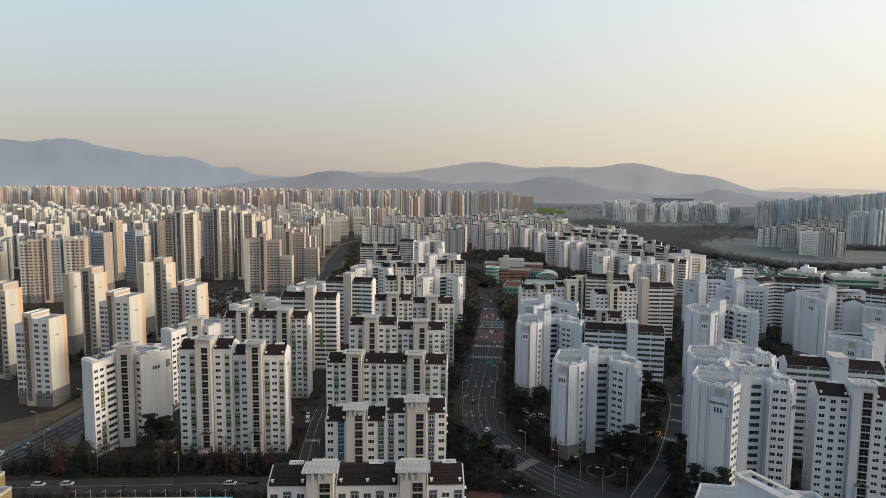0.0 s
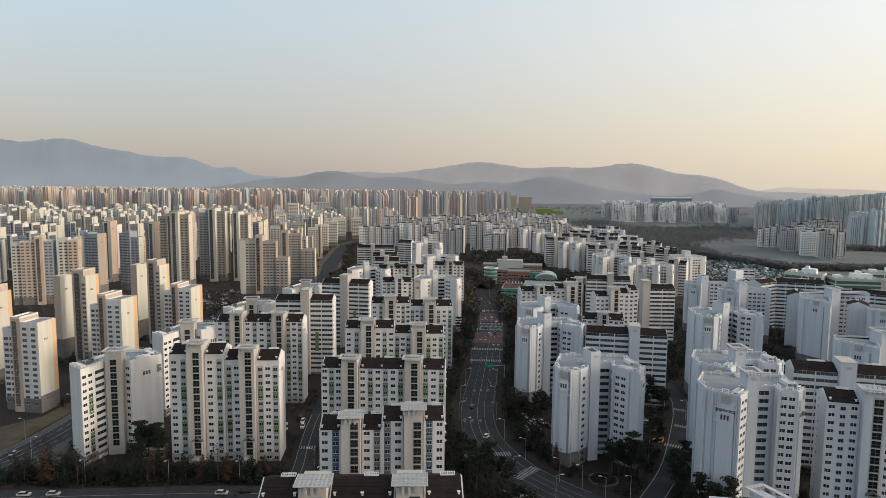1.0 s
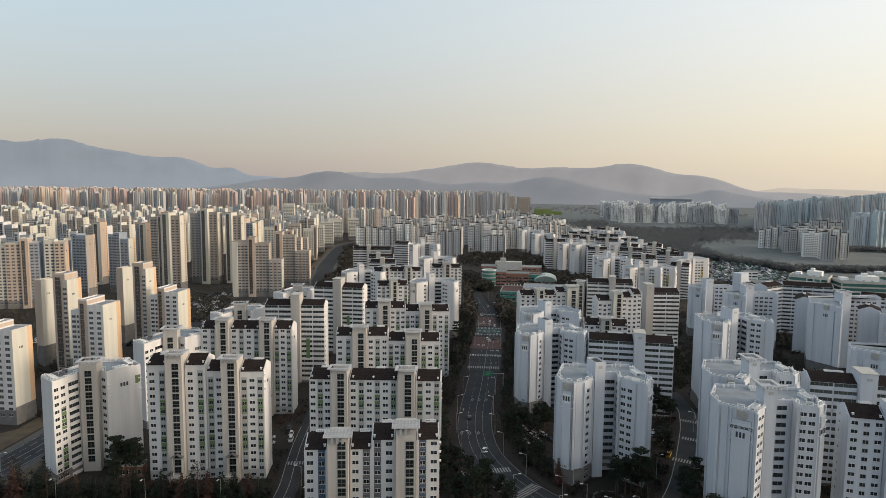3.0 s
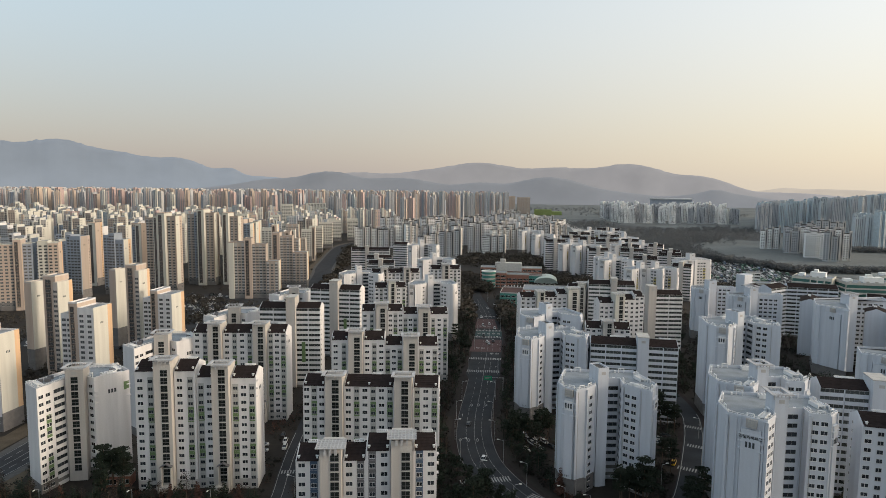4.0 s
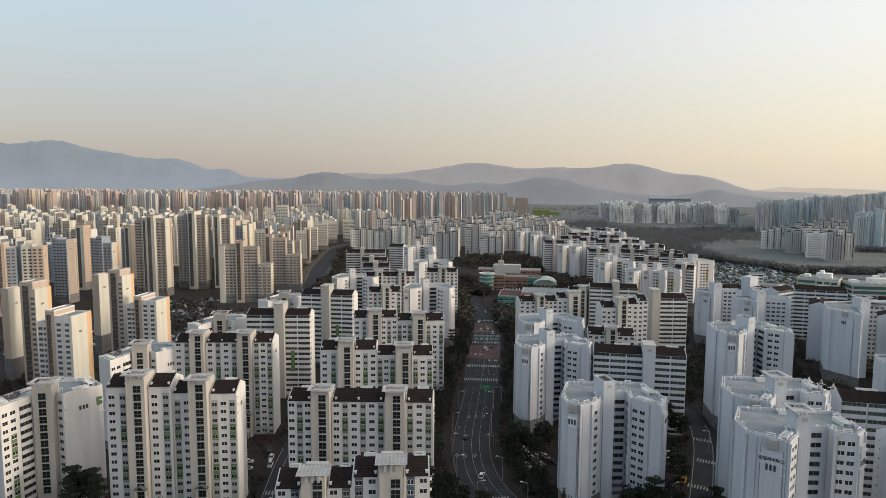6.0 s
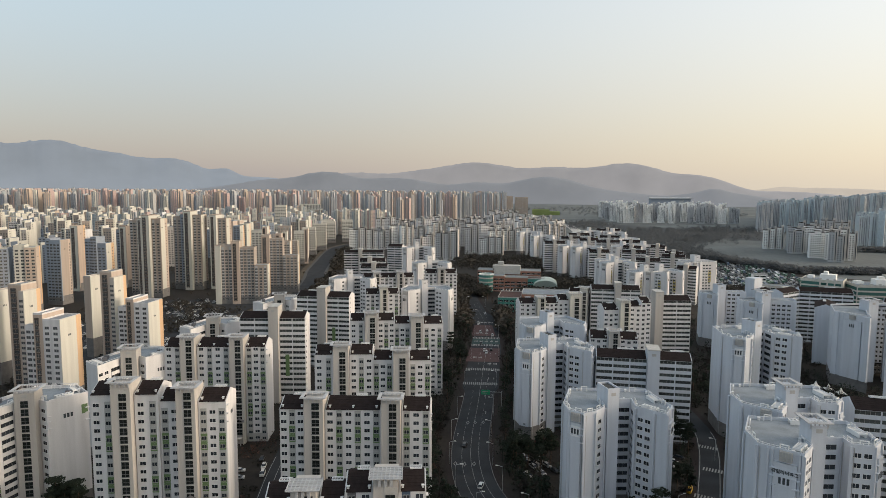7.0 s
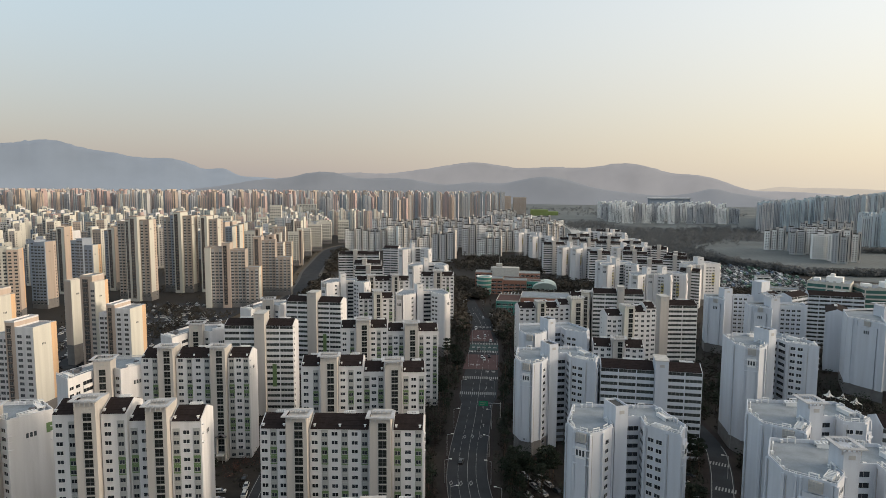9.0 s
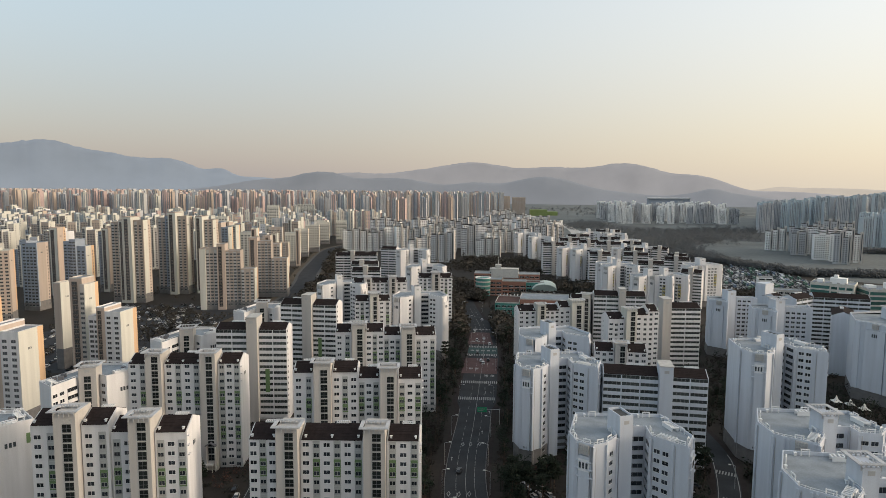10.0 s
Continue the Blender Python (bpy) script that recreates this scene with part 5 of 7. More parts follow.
for rx, ry, top, w in ((-272, 1036, 42, 20), (-275, 1112, 43, 22), (-262, 1262, 42, 20), (-291, 1244, 40, 20), (-312, 1292, 40, 20), (-384, 1238, 70, 20), (-348, 916, 66, 15), (-396, 1196, 50, 16), (-362, 1230, 46, 14), (-418, 1610, 60, 40)):
    tall_at(rx, ry, 12, [('s', w, top)], depth=14, front=CREAM)

# ---- far city: a few patterns, repeated ----
def far_tower(name, w, d, h, wall, end, glass=MIDGLASS, label="", cat="tower block", group="far tower blocks"):
    """Two wings of unequal setback with a taller stair tower between them."""
    ob = thing(name, 0, 0, 0, label, cat, group)
    xa, xb = -w * 0.5 + w * 0.40, -w * 0.5 + w * 0.60
    part("wall", MB().box(-w / 2, -d / 2 + 1.8, 0, xa, d / 2, h - 2.8), [wall], ob)
    part("stair_tower", MB().box(xa, -d / 2 - 1.0, 0, xb, d / 2 - 1, h + 3.4), [end], ob)
    part("wall", MB().box(xb, -d / 2, 0, w / 2, d / 2, h), [wall], ob)
    part("roof", MB().box(-w / 2 + 0.3, -d / 2 + 2.1, h - 2.8, xa - 0.3, d / 2 - 0.3, h - 2.6).box(xa + 0.3, -d / 2 - 0.7, h + 3.4, xb - 0.3, d / 2 - 1.3, h + 3.6).box(xb + 0.3, -d / 2 + 0.3, h, w / 2 - 0.3, d / 2 - 0.3, h + 0.2), [DECK], ob)
    part("end_wall", MB().box(w / 2 + 0.01, -d / 2 + 0.2, 0, w / 2 + 0.3, d / 2 - 0.2, h + 0.8), [end], ob)
    n = int(h / ST)
    t = MB()
    for x0, x1, y in ((-w / 2, xa, -d / 2 + 1.8), (xb, w / 2, -d / 2)):
        nc = max(2, round((x1 - x0) / 3.4))
        for i in range(nc):
            cx = x0 + (i + 0.5) * (x1 - x0) / nc
            for k in range(1, n - 1):
                z = k * ST + 1.0
                t.face([(cx - 0.95, y - 0.04, z), (cx + 0.95, y - 0.04, z), (cx + 0.95, y - 0.04, z + 1.25), (cx - 0.95, y - 0.04, z + 1.25)])
    for k in range(1, n + 1):
        z = k * ST + 0.3
        t.face([(xa + 0.5, -d / 2 - 1.05, z), (xa + (xb - xa) * 0.66, -d / 2 - 1.05, z), (xa + (xb - xa) * 0.66, -d / 2 - 1.05, z + 2.3), (xa + 0.5, -d / 2 - 1.05, z + 2.3)])
        if k < n:
            t.face([(w / 2 + 0.32, -d * 0.32, z + 0.7), (w / 2 + 0.32, -d * 0.2, z + 0.7), (w / 2 + 0.32, -d * 0.2, z + 1.8), (w / 2 + 0.32, -d * 0.32, z + 1.8)])
    part("window_grid", t, [glass], ob)["kind"] = "stuff"
    return ob


rnd = random.Random(7)
def far_mass(name, specs, spots, degs, label, fine=False):
    """Towers too far off to tell apart, in one mesh: upright bays of several colours and setbacks."""
    t, mats = MB(), []
    def idx(m):
        if m not in mats:
            mats.append(m)
        return mats.index(m)
    for x, y, f in spots:
        w, d, h, wall, end = rnd.choice(specs)
        h *= f
        a = radians(rnd.choice(degs) + rnd.uniform(-3, 3))
        b = MB()
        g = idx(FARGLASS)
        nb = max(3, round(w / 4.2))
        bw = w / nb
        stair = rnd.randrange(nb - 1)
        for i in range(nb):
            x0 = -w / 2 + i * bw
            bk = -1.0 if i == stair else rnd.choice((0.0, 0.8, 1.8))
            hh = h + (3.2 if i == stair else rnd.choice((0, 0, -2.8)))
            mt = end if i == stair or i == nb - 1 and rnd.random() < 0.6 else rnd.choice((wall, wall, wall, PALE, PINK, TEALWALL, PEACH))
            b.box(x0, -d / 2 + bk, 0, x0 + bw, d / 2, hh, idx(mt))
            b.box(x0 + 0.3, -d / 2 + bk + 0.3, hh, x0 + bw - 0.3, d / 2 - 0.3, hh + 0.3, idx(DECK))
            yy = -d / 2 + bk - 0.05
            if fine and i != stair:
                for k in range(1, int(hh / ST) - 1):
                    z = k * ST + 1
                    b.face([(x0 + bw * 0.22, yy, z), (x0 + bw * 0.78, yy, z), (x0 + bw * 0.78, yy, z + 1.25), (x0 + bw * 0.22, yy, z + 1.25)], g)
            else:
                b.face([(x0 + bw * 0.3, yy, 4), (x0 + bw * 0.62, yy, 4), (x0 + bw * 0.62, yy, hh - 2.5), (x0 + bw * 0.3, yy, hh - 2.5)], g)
        t.put(b, x, y, 0, a)
    tagged(new(name, t.mesh(name, mats)), label, "tower blocks", kind="stuff")


def slab_mass(name, spots, degs, walls, label, cat="apartment blocks", wide=(6, 9), parts=(2, 4), roof=None, strips=False):
    """Stepped slabs with stair towers, dense windows and dark roofs, too far off to tell apart, in one mesh."""
    t, mats = MB(), list(walls) + [FARGLASS if strips else GLASS, TILE, STAIR]
    ng, nr, ns = len(walls), len(walls) + 1, len(walls) + 2
    for x, y, h0 in spots:
        b, px = MB(), 0.0
        wi = rnd.randrange(len(walls))
        for k in range(rnd.randint(*parts)):
            w, h, bk, d = rnd.uniform(*wide), h0 + rnd.choice((0, 0, -2.8, 2.8)), rnd.uniform(0, 2), 12
            b.box(px, bk, 0, px + w, bk + d, h, wi)
            if roof is None:
                b.box(px + 0.2, bk + 0.2, h, px + w - 0.2, bk + d - 0.2, h + 0.9, nr)
            else:
                b.box(px + 1, bk + 1, h, px + w - 1, bk + d - 1, h + rnd.uniform(1, 5), wi)
            nc = max(1, round(w / 3.4))
            for i in range(nc if strips else 0):
                cx = px + (i + 0.5) * w / nc
                b.face([(cx - 0.7, bk - 0.06, 3), (cx + 0.7, bk - 0.06, 3), (cx + 0.7, bk - 0.06, h - 2), (cx - 0.7, bk - 0.06, h - 2)], ng)
            for z in range(1, 1 if strips else int(h / 2.8)):
                for i in range(nc):
                    cx = px + (i + 0.5) * w / nc
                    b.face([(cx - 0.85, bk - 0.06, z * 2.8), (cx + 0.85, bk - 0.06, z * 2.8), (cx + 0.85, bk - 0.06, z * 2.8 + 1.15), (cx - 0.85, bk - 0.06, z * 2.8 + 1.15)], ng)
            px += w
            if rnd.random() < 0.7:
                b.box(px, -1.5, 0, px + 3.6, 7, h + 4, ns if roof is None else wi)
                b.face([(px + 1.2, -1.56, 4), (px + 2.4, -1.56, 4), (px + 2.4, -1.56, h + 1), (px + 1.2, -1.56, h + 1)], ng)
                px += 3.6
        b.v = [(q[0] - px / 2, q[1] - 6, q[2]) for q in b.v]
        t.put(b, x, y, 0, radians(rnd.choice(degs) + rnd.uniform(-3, 3)))
    tagged(new(name, t.mesh(name, mats)), label, cat, kind="stuff")


def scatter(specs, spots, degs):
    """Each pattern is built at its first spot and copied to the others."""
    made = {}
    for i, (x, y, f) in enumerate(spots):
        k = rnd.randrange(len(specs))
        m = Matrix.Translation((x, y, 0)) @ Matrix.Rotation(radians(rnd.choice(degs) + rnd.uniform(-3, 3)), 4, 'Z') @ Matrix.Diagonal((1, 1, f, 1))
        if k not in made:
            made[k] = far_tower(*specs[k][0], **specs[k][1])
            made[k].matrix_basis = m
        else:
            o = copy_thing(made[k], Matrix.Identity(4))
            o.matrix_basis = m


TAKEN = []
def free(x, y, r):
    for a, b, q in TAKEN:
        if (a - x) ** 2 + (b - y) ** 2 < (r + q) ** 2:
            return False
    TAKEN.append((x, y, r))
    return True


def line_dist(line, x, y):
    return min(math.hypot(a - x, b - y) for a, b in line)


for a, b, q in ((-330, 660, 34), (-236, 775, 22), (-268, 796, 16), (-308, 808, 20), (-260, 930, 18), (-292, 955, 18), (-330, 886, 20), (-300, 704, 24), (-230, 630, 34), (-215, 690, 30), (-256, 860, 22), (-420, 640, 34), (-446, 735, 20), (-370, 634, 24), (-390, 556, 24), (-425, 545, 26), (-384, 710, 18), (-276, 1040, 20), (-280, 1116, 20), (-296, 1248, 20), (-280, 1290, 22),
                (-390, 1240, 22), (-352, 920, 20), (-400, 1200, 20), (-368, 1234, 18), (-440, 1615, 40)):
    TAKEN.append((a, b, q))
mid = [(("tower_block", 22, 12, 50, CREAM, CREAM), dict(label="cream tower block with a tall stair tower")),
       (("tower_block", 26, 13, 54, TAN, CREAM), dict(label="tan tower block with cream end wall")),
       (("tower_block", 18, 13, 48, SLATE, CREAM), dict(label="slate grey tower block with cream end wall")),
       (("tower_block", 30, 12, 46, PALE, WHITE), dict(label="pale tower block with white end wall")),
       (("tower_block", 18, 14, 52, BEIGE, CREAM), dict(label="beige tower block with cream stair tower"))]
spots = []
for _ in range(6000):
    y = rnd.uniform(430, 1560)
    x = rnd.uniform(-1250, -215)
    if y < 880 and x > -470 or y > 880 and x > -305 and not (y > 1240 and x < -225) or x < -0.98 * y - 60:
        continue
    if line_dist(LEFT, x, y) < 28:
        continue
    if free(x, y, 21):
        spots.append((x, y, rnd.uniform(0.82, 1.12)))
spots = spots[:230]
spots.sort(key=lambda q: q[1])
scatter(mid, spots[:94], [-6, -3, 0, 12, 25])
far_mass("tower_cluster", [(q[0][1], q[0][2], q[0][3], q[0][4], q[0][5]) for q in mid], spots[94:], [-6, -3, 0, 12, 25], "cream and beige tower blocks behind the nearer ones", True)
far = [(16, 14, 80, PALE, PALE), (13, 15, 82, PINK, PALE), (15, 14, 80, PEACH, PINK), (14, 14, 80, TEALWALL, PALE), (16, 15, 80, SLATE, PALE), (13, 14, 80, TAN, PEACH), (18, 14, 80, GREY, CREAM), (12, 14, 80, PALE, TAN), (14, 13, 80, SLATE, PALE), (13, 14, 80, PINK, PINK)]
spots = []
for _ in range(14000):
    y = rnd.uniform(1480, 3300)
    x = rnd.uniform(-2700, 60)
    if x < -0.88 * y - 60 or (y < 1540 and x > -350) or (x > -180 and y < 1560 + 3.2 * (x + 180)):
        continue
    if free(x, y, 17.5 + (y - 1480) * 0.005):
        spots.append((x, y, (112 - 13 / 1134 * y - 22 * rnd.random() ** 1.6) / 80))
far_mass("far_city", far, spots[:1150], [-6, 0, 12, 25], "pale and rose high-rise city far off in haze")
# white slabs beyond the woods and along the river
spots = []
for y, xa, xb in ((998, -62, -34), (1078, -100, 30), (1132, -215, -120), (1140, -60, 60), (1205, -200, 90), (1280, -195, 130), (1360, -195, 160), (1460, -150, 170), (1580, -20, 150), (1700, 20, 120)):
    x = xa
    while x < xb:
        yy = y + rnd.uniform(-10, 10)
        if free(x, yy, 13):
            spots.append((x, yy, rnd.choice((28.0, 33.6, 36.4, 39.2, 44.8))))
        x += rnd.uniform(32, 42)
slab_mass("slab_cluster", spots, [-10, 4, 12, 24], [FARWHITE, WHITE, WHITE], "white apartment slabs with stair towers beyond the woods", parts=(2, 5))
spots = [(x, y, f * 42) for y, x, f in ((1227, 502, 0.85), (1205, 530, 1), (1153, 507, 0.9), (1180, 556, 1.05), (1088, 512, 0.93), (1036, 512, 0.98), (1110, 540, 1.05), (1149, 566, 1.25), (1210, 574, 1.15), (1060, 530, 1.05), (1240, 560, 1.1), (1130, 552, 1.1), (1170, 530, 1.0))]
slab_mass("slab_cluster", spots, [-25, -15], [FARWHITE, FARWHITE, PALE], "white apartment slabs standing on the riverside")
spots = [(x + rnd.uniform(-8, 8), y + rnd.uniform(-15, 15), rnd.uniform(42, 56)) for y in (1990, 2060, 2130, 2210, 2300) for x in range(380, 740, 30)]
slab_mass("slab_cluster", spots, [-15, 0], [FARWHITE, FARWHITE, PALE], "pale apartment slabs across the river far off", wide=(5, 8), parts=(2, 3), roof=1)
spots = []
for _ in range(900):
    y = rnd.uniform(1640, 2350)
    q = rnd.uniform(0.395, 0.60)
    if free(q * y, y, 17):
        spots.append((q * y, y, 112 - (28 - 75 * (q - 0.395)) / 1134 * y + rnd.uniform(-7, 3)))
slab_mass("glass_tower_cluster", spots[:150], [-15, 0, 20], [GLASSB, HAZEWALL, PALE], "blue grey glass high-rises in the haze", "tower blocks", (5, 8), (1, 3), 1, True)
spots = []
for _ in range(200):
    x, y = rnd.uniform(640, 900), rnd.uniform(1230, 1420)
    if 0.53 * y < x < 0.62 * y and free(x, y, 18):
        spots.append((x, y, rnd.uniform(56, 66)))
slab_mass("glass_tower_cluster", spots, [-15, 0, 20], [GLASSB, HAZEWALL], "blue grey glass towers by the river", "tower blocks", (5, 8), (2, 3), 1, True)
for x, y, w, h in ((60, 2380, 42, 70), (112, 2380, 46, 66), (185, 2420, 62, 22), (235, 2440, 40, 14)):
    ob = thing("unfinished_building" if h > 30 else "building_site", x, y, 0, "dark unfinished tower in scaffolding" if h > 30 else "low site wrapped in lime green netting", "building site")
    part("wall", MB().box(-w / 2, -14, 0, w / 2, 14, h), [TAN if h > 30 else LIME], ob)
    fl = MB()
    for k in range(1, int(h / 3.2)):
        fl.box(-w / 2 - 0.5, -14.6, k * 3.2, w / 2 + 0.5, 14.6, k * 3.2 + 0.5)
    part("floor_slabs", fl, [GREY if h > 30 else LIME], ob)
# big exhibition hall far right
ob = thing("large_hall", 660, 2480, -10, "large dark flat hall far off", "hall")
part("wall", MB().box(-70, -40, 0, 70, 40, 62), [SLATE], ob)
part("roof", MB().box(-74, -44, 62, 74, 44, 66), [PALE], ob)

# ---- school, gymnasium, offices ----
def low_building(name, x, y, deg, boxes, label, cat):
    """boxes: x0, y0, x1, y1, top, wall material."""
    ob = thing(name, x, y, deg, label, cat)
    for x0, y0, x1, y1, top, mt in boxes:
        part("wall", MB().box(x0, y0, 0, x1, y1, top), [mt], ob)
        par = MB().ring([(x0, y0), (x1, y0), (x1, y1), (x0, y1)], [(x0 + .3, y0 + .3), (x1 - .3, y0 + .3), (x1 - .3, y1 - .3), (x0 + .3, y1 - .3)], top + 0.003, top + 0.9)
        part("parapet", par, [CONC], ob)
        part("roof", MB().box(x0 + 0.3, y0 + 0.3, top, x1 - 0.3, y1 - 0.3, top + 0.1), [DECK if mt is not TEAL else MAROON], ob)
        n = int(top / 3.6)
        wd = x1 - x0
        nc = max(2, int(wd / 5))
        me = shared(("window", name, round(wd, 1)), lambda: tmpl_window(wd / nc - 1.1, 1.7, 3), [FRAME, GLASSG])
        for k in range(n):
            for i in range(nc):
                part("window", me, [FRAME, GLASSG], ob, loc=(x0 + (i + 0.5) * wd / nc, y0, k * 3.6 + 1.2))
    return ob


MAROON = material("maroon_roof", (0.10, 0.055, 0.048), 0.9, 0.2, 0.4, 4)
low_building("school", -8, 722, -4, [(0, 0, 24, 16, 16, BRICK), (24.2, 4, 48, 18, 14, BRICK), (48.2, 6, 66, 20, 13, TEAL), (-6, 22, 62, 38, 19, BRICK), (10, 24, 26, 36, 23, CONC)], "red brick school with teal trim and flat roofs", "school")
t = MB()
for s in (0, 1):
    for k in range(12):
        a0, a1 = math.pi * k / 12, math.pi * (k + 1) / 12
        R = 12 + 0.35 * (1 - s)
        q = [(R * math.cos(a0), 0, 7 + 6.5 * math.sin(a0)), (R * math.cos(a1), 0, 7 + 6.5 * math.sin(a1)), (R * math.cos(a1), 30, 7 + 6.5 * math.sin(a1)), (R * math.cos(a0), 30, 7 + 6.5 * math.sin(a0))]
        t.face(q if s else q[::-1])
        t.face([(0, 0.1, 7), (R * math.cos(a0), 0.1, 7 + 6.5 * math.sin(a0)), (R * math.cos(a1), 0.1, 7 + 6.5 * math.sin(a1))])
school = bpy.data.objects["school"]
drum = [(5 + 7.5 * math.cos(k * math.pi / 10), 1 + 7.5 * math.sin(k * math.pi / 10)) for k in range(20)]
part("corner_drum", MB().prism(drum, 0, 17.5), [TEAL], school, "rounded teal glass stair corner")
for k in range(4):
    part("drum_band", MB().ring(inset(drum, -0.25), inset(drum, 0.2), 1.0 + k * 4.2, 2.4 + k * 4.2), [CONC], school, "pale curved band")
part("drum_roof", MB().ring(inset(drum, -0.5), inset(drum, 0.6), 17.51, 18.4), [FARWHITE], school, "white curved roof edge")
part("roof_hall", MB().box(12, 18, 16, 40, 30, 25).box(16, 20, 25, 22, 26, 29), [CONC], school, "grey roof hall")
part("mast", MB().tube((19, 23, 29), (19, 23, 37), 0.25, 0.1, 6), [STEEL], school)
ob = thing("gymnasium", 58, 712, -4, "gymnasium with rounded pale green metal roof", "gymnasium")
part("roof", t, [material("pale_green_metal", (0.46, 0.54, 0.50), 0.4, 0.08, 1, 5)], ob)
part("wall", MB().box(-11.8, 0.3, 0, 11.8, 29.8, 7.2), [CONC], ob)
low_building("community_hall", 8, 616, -6, [(0, 0, 20, 34, 12, TEAL), (20.3, 10, 62, 40, 14, BRICK), (24, 0, 44, 9.8, 10, CONC)], "community hall with brown roof and teal walls", "hall")
t = MB()
for i in range(7):
    t.box(2 + i * 3, 24, 14.2, 2.4 + i * 3, 33, 14.6)
part("roof_pergola", t, [FRAME], bpy.data.objects["community_hall"])
def glass_office(x, y, deg, w, d, top, wall, label, split=0.55):
    """Flat-roofed office with green glass bands on one part of the front and framed windows on the other."""
    ob = thing("office_building", x, y, deg, label, "office building")
    part("wall", MB().box(0, 0, 0, w, d, top), [wall], ob)
    part("parapet", MB().ring([(0, 0), (w, 0), (w, d), (0, d)], [(.3, .3), (w - .3, .3), (w - .3, d - .3), (.3, d - .3)], top + 0.003, top + 1.0), [wall], ob)
    part("roof", MB().box(0.3, 0.3, top, w - 0.3, d - 0.3, top + 0.1), [DECK], ob)
    for k in range(int(top / 4.2)):
        z = top - 1.0 - (k + 1) * 4.2 + 1.2
        if z < 0.5:
            break
        part("glass_band", MB().box(0.6, -0.12, z, w * split, 0.1, z + 2.7), [TEALGLASS], ob, "green glass band")
        for i in range(3):
            x0 = w * split + 1.2 + i * (w * (1 - split) - 1.2) / 3
            part("window", MB().box(x0, -0.08, z, x0 + (w * (1 - split)) / 3 - 1.6, 0.05, z + 2.2), [TEALGLASS], ob)
        part("glass_band", MB().box(-0.12, 0.8, z, 0.1, d - 0.8, z + 2.7), [TEALGLASS], ob, "green glass band")
    for x0, y0, x1, y1, h in ((w * .42, d * .3, w * .8, d * .7, 5.0), (w * .5, d * .4, w * .6, d * .6, 7.5), (w * .1, d * .5, w * .25, d * .8, 2.6)):
        part("plant_room", MB().box(x0, y0, top + 0.1, x1, y1, top + h), [FARWHITE], ob, "white roof plant room")
    for i in range(5):
        part("roof_unit", shared(("roof_unit",), lambda: MB().box(-1, -0.8, 0, 1, 0.8, 1.6), [CONC]), [CONC], ob, loc=(w * (0.12 + 0.17 * i), d * 0.16, top + 0.1))
    return ob


TEALGLASS = material("teal_office_glass", (0.05, 0.13, 0.12), 0.25, 0.2, 0.2, 3, bump=0, spec=0.5, obj_var=0.4)
glass_office(292, 672, -34, 34, 26, 25, CREAM, "beige office building with green glass bands", 0.45)
glass_office(329, 646, -6, 44, 26, 23, CONC, "teal glass office building with flat roof", 0.9)
glass_office(384, 690, -12, 44, 24, 24, CREAM, "beige office building with flat roof", 0.3)
glass_office(430, 660, -14, 44, 26, 20, CONC, "grey office building with flat roof", 0.5)
low_building("office_building", 262, 690, -12, [(0, 0, 30, 12, 15, CONC)], "small grey office building beside the yard", "office building")
low_building("office_building", 300, 800, -8, [(0, 0, 14, 10, 11, FARWHITE)], "small white building in the bus yard", "office building")
ob = low_building("church", 214, 800, -10, [(0, 0, 24, 16, 14, TEAL)], "blue green church with a white spire", "church")
part("spire", MB().box(10, 4, 14, 14, 8, 20).tube((12, 6, 20), (12, 6, 29), 1.2, 0.1, 6), [FRAME], ob)
# yellow house and blue-roofed hall below the crossing
OCHRE = material("ochre_render", (0.26, 0.21, 0.11), 0.85, 0.2, 0.4, 4)
ob = low_building("yellow_house", -172, 178, 6, [(0, 0, 14, 12, 9, OCHRE), (0, 12.3, 8, 18, 11.5, OCHRE)], "small mustard yellow building with flat roof", "house")
ob = thing("sports_hall", -134, 172, 6.6, "sports hall with turquoise metal roof and lamp poles", "sports hall")
part("wall", MB().box(0, 0, 0, 52, 14, 9), [CONC], ob)
part("roof", MB().prism([(-0.6, -0.6), (41.0, -0.6), (41.0, 14.6), (-0.6, 14.6)], 9.002, 9.5), [CONC], ob, "pale metal roof")
part("roof", MB().prism([(41.02, -0.6), (52.6, -0.6), (52.6, 14.6), (41.02, 14.6)], 9.002, 9.5), [TURQ], ob, "turquoise metal roof")
for i in range(11):
    part("mast", MB().tube((2 + i * 4.8, 14.9, 8.8), (2 + i * 4.8, 14.9, 12), 0.08, 0.05, 5).tube((2 + i * 4.8, 14.9, 12), (0.9 + i * 4.8, 14.4, 11.2), 0.05, 0.04, 5), [STEEL], ob)
low_building("annex", -140, 243.5, 10, [(0, 0, 9, 5, 4, BRICK)], "low red brick annex between two blocks", "annex")
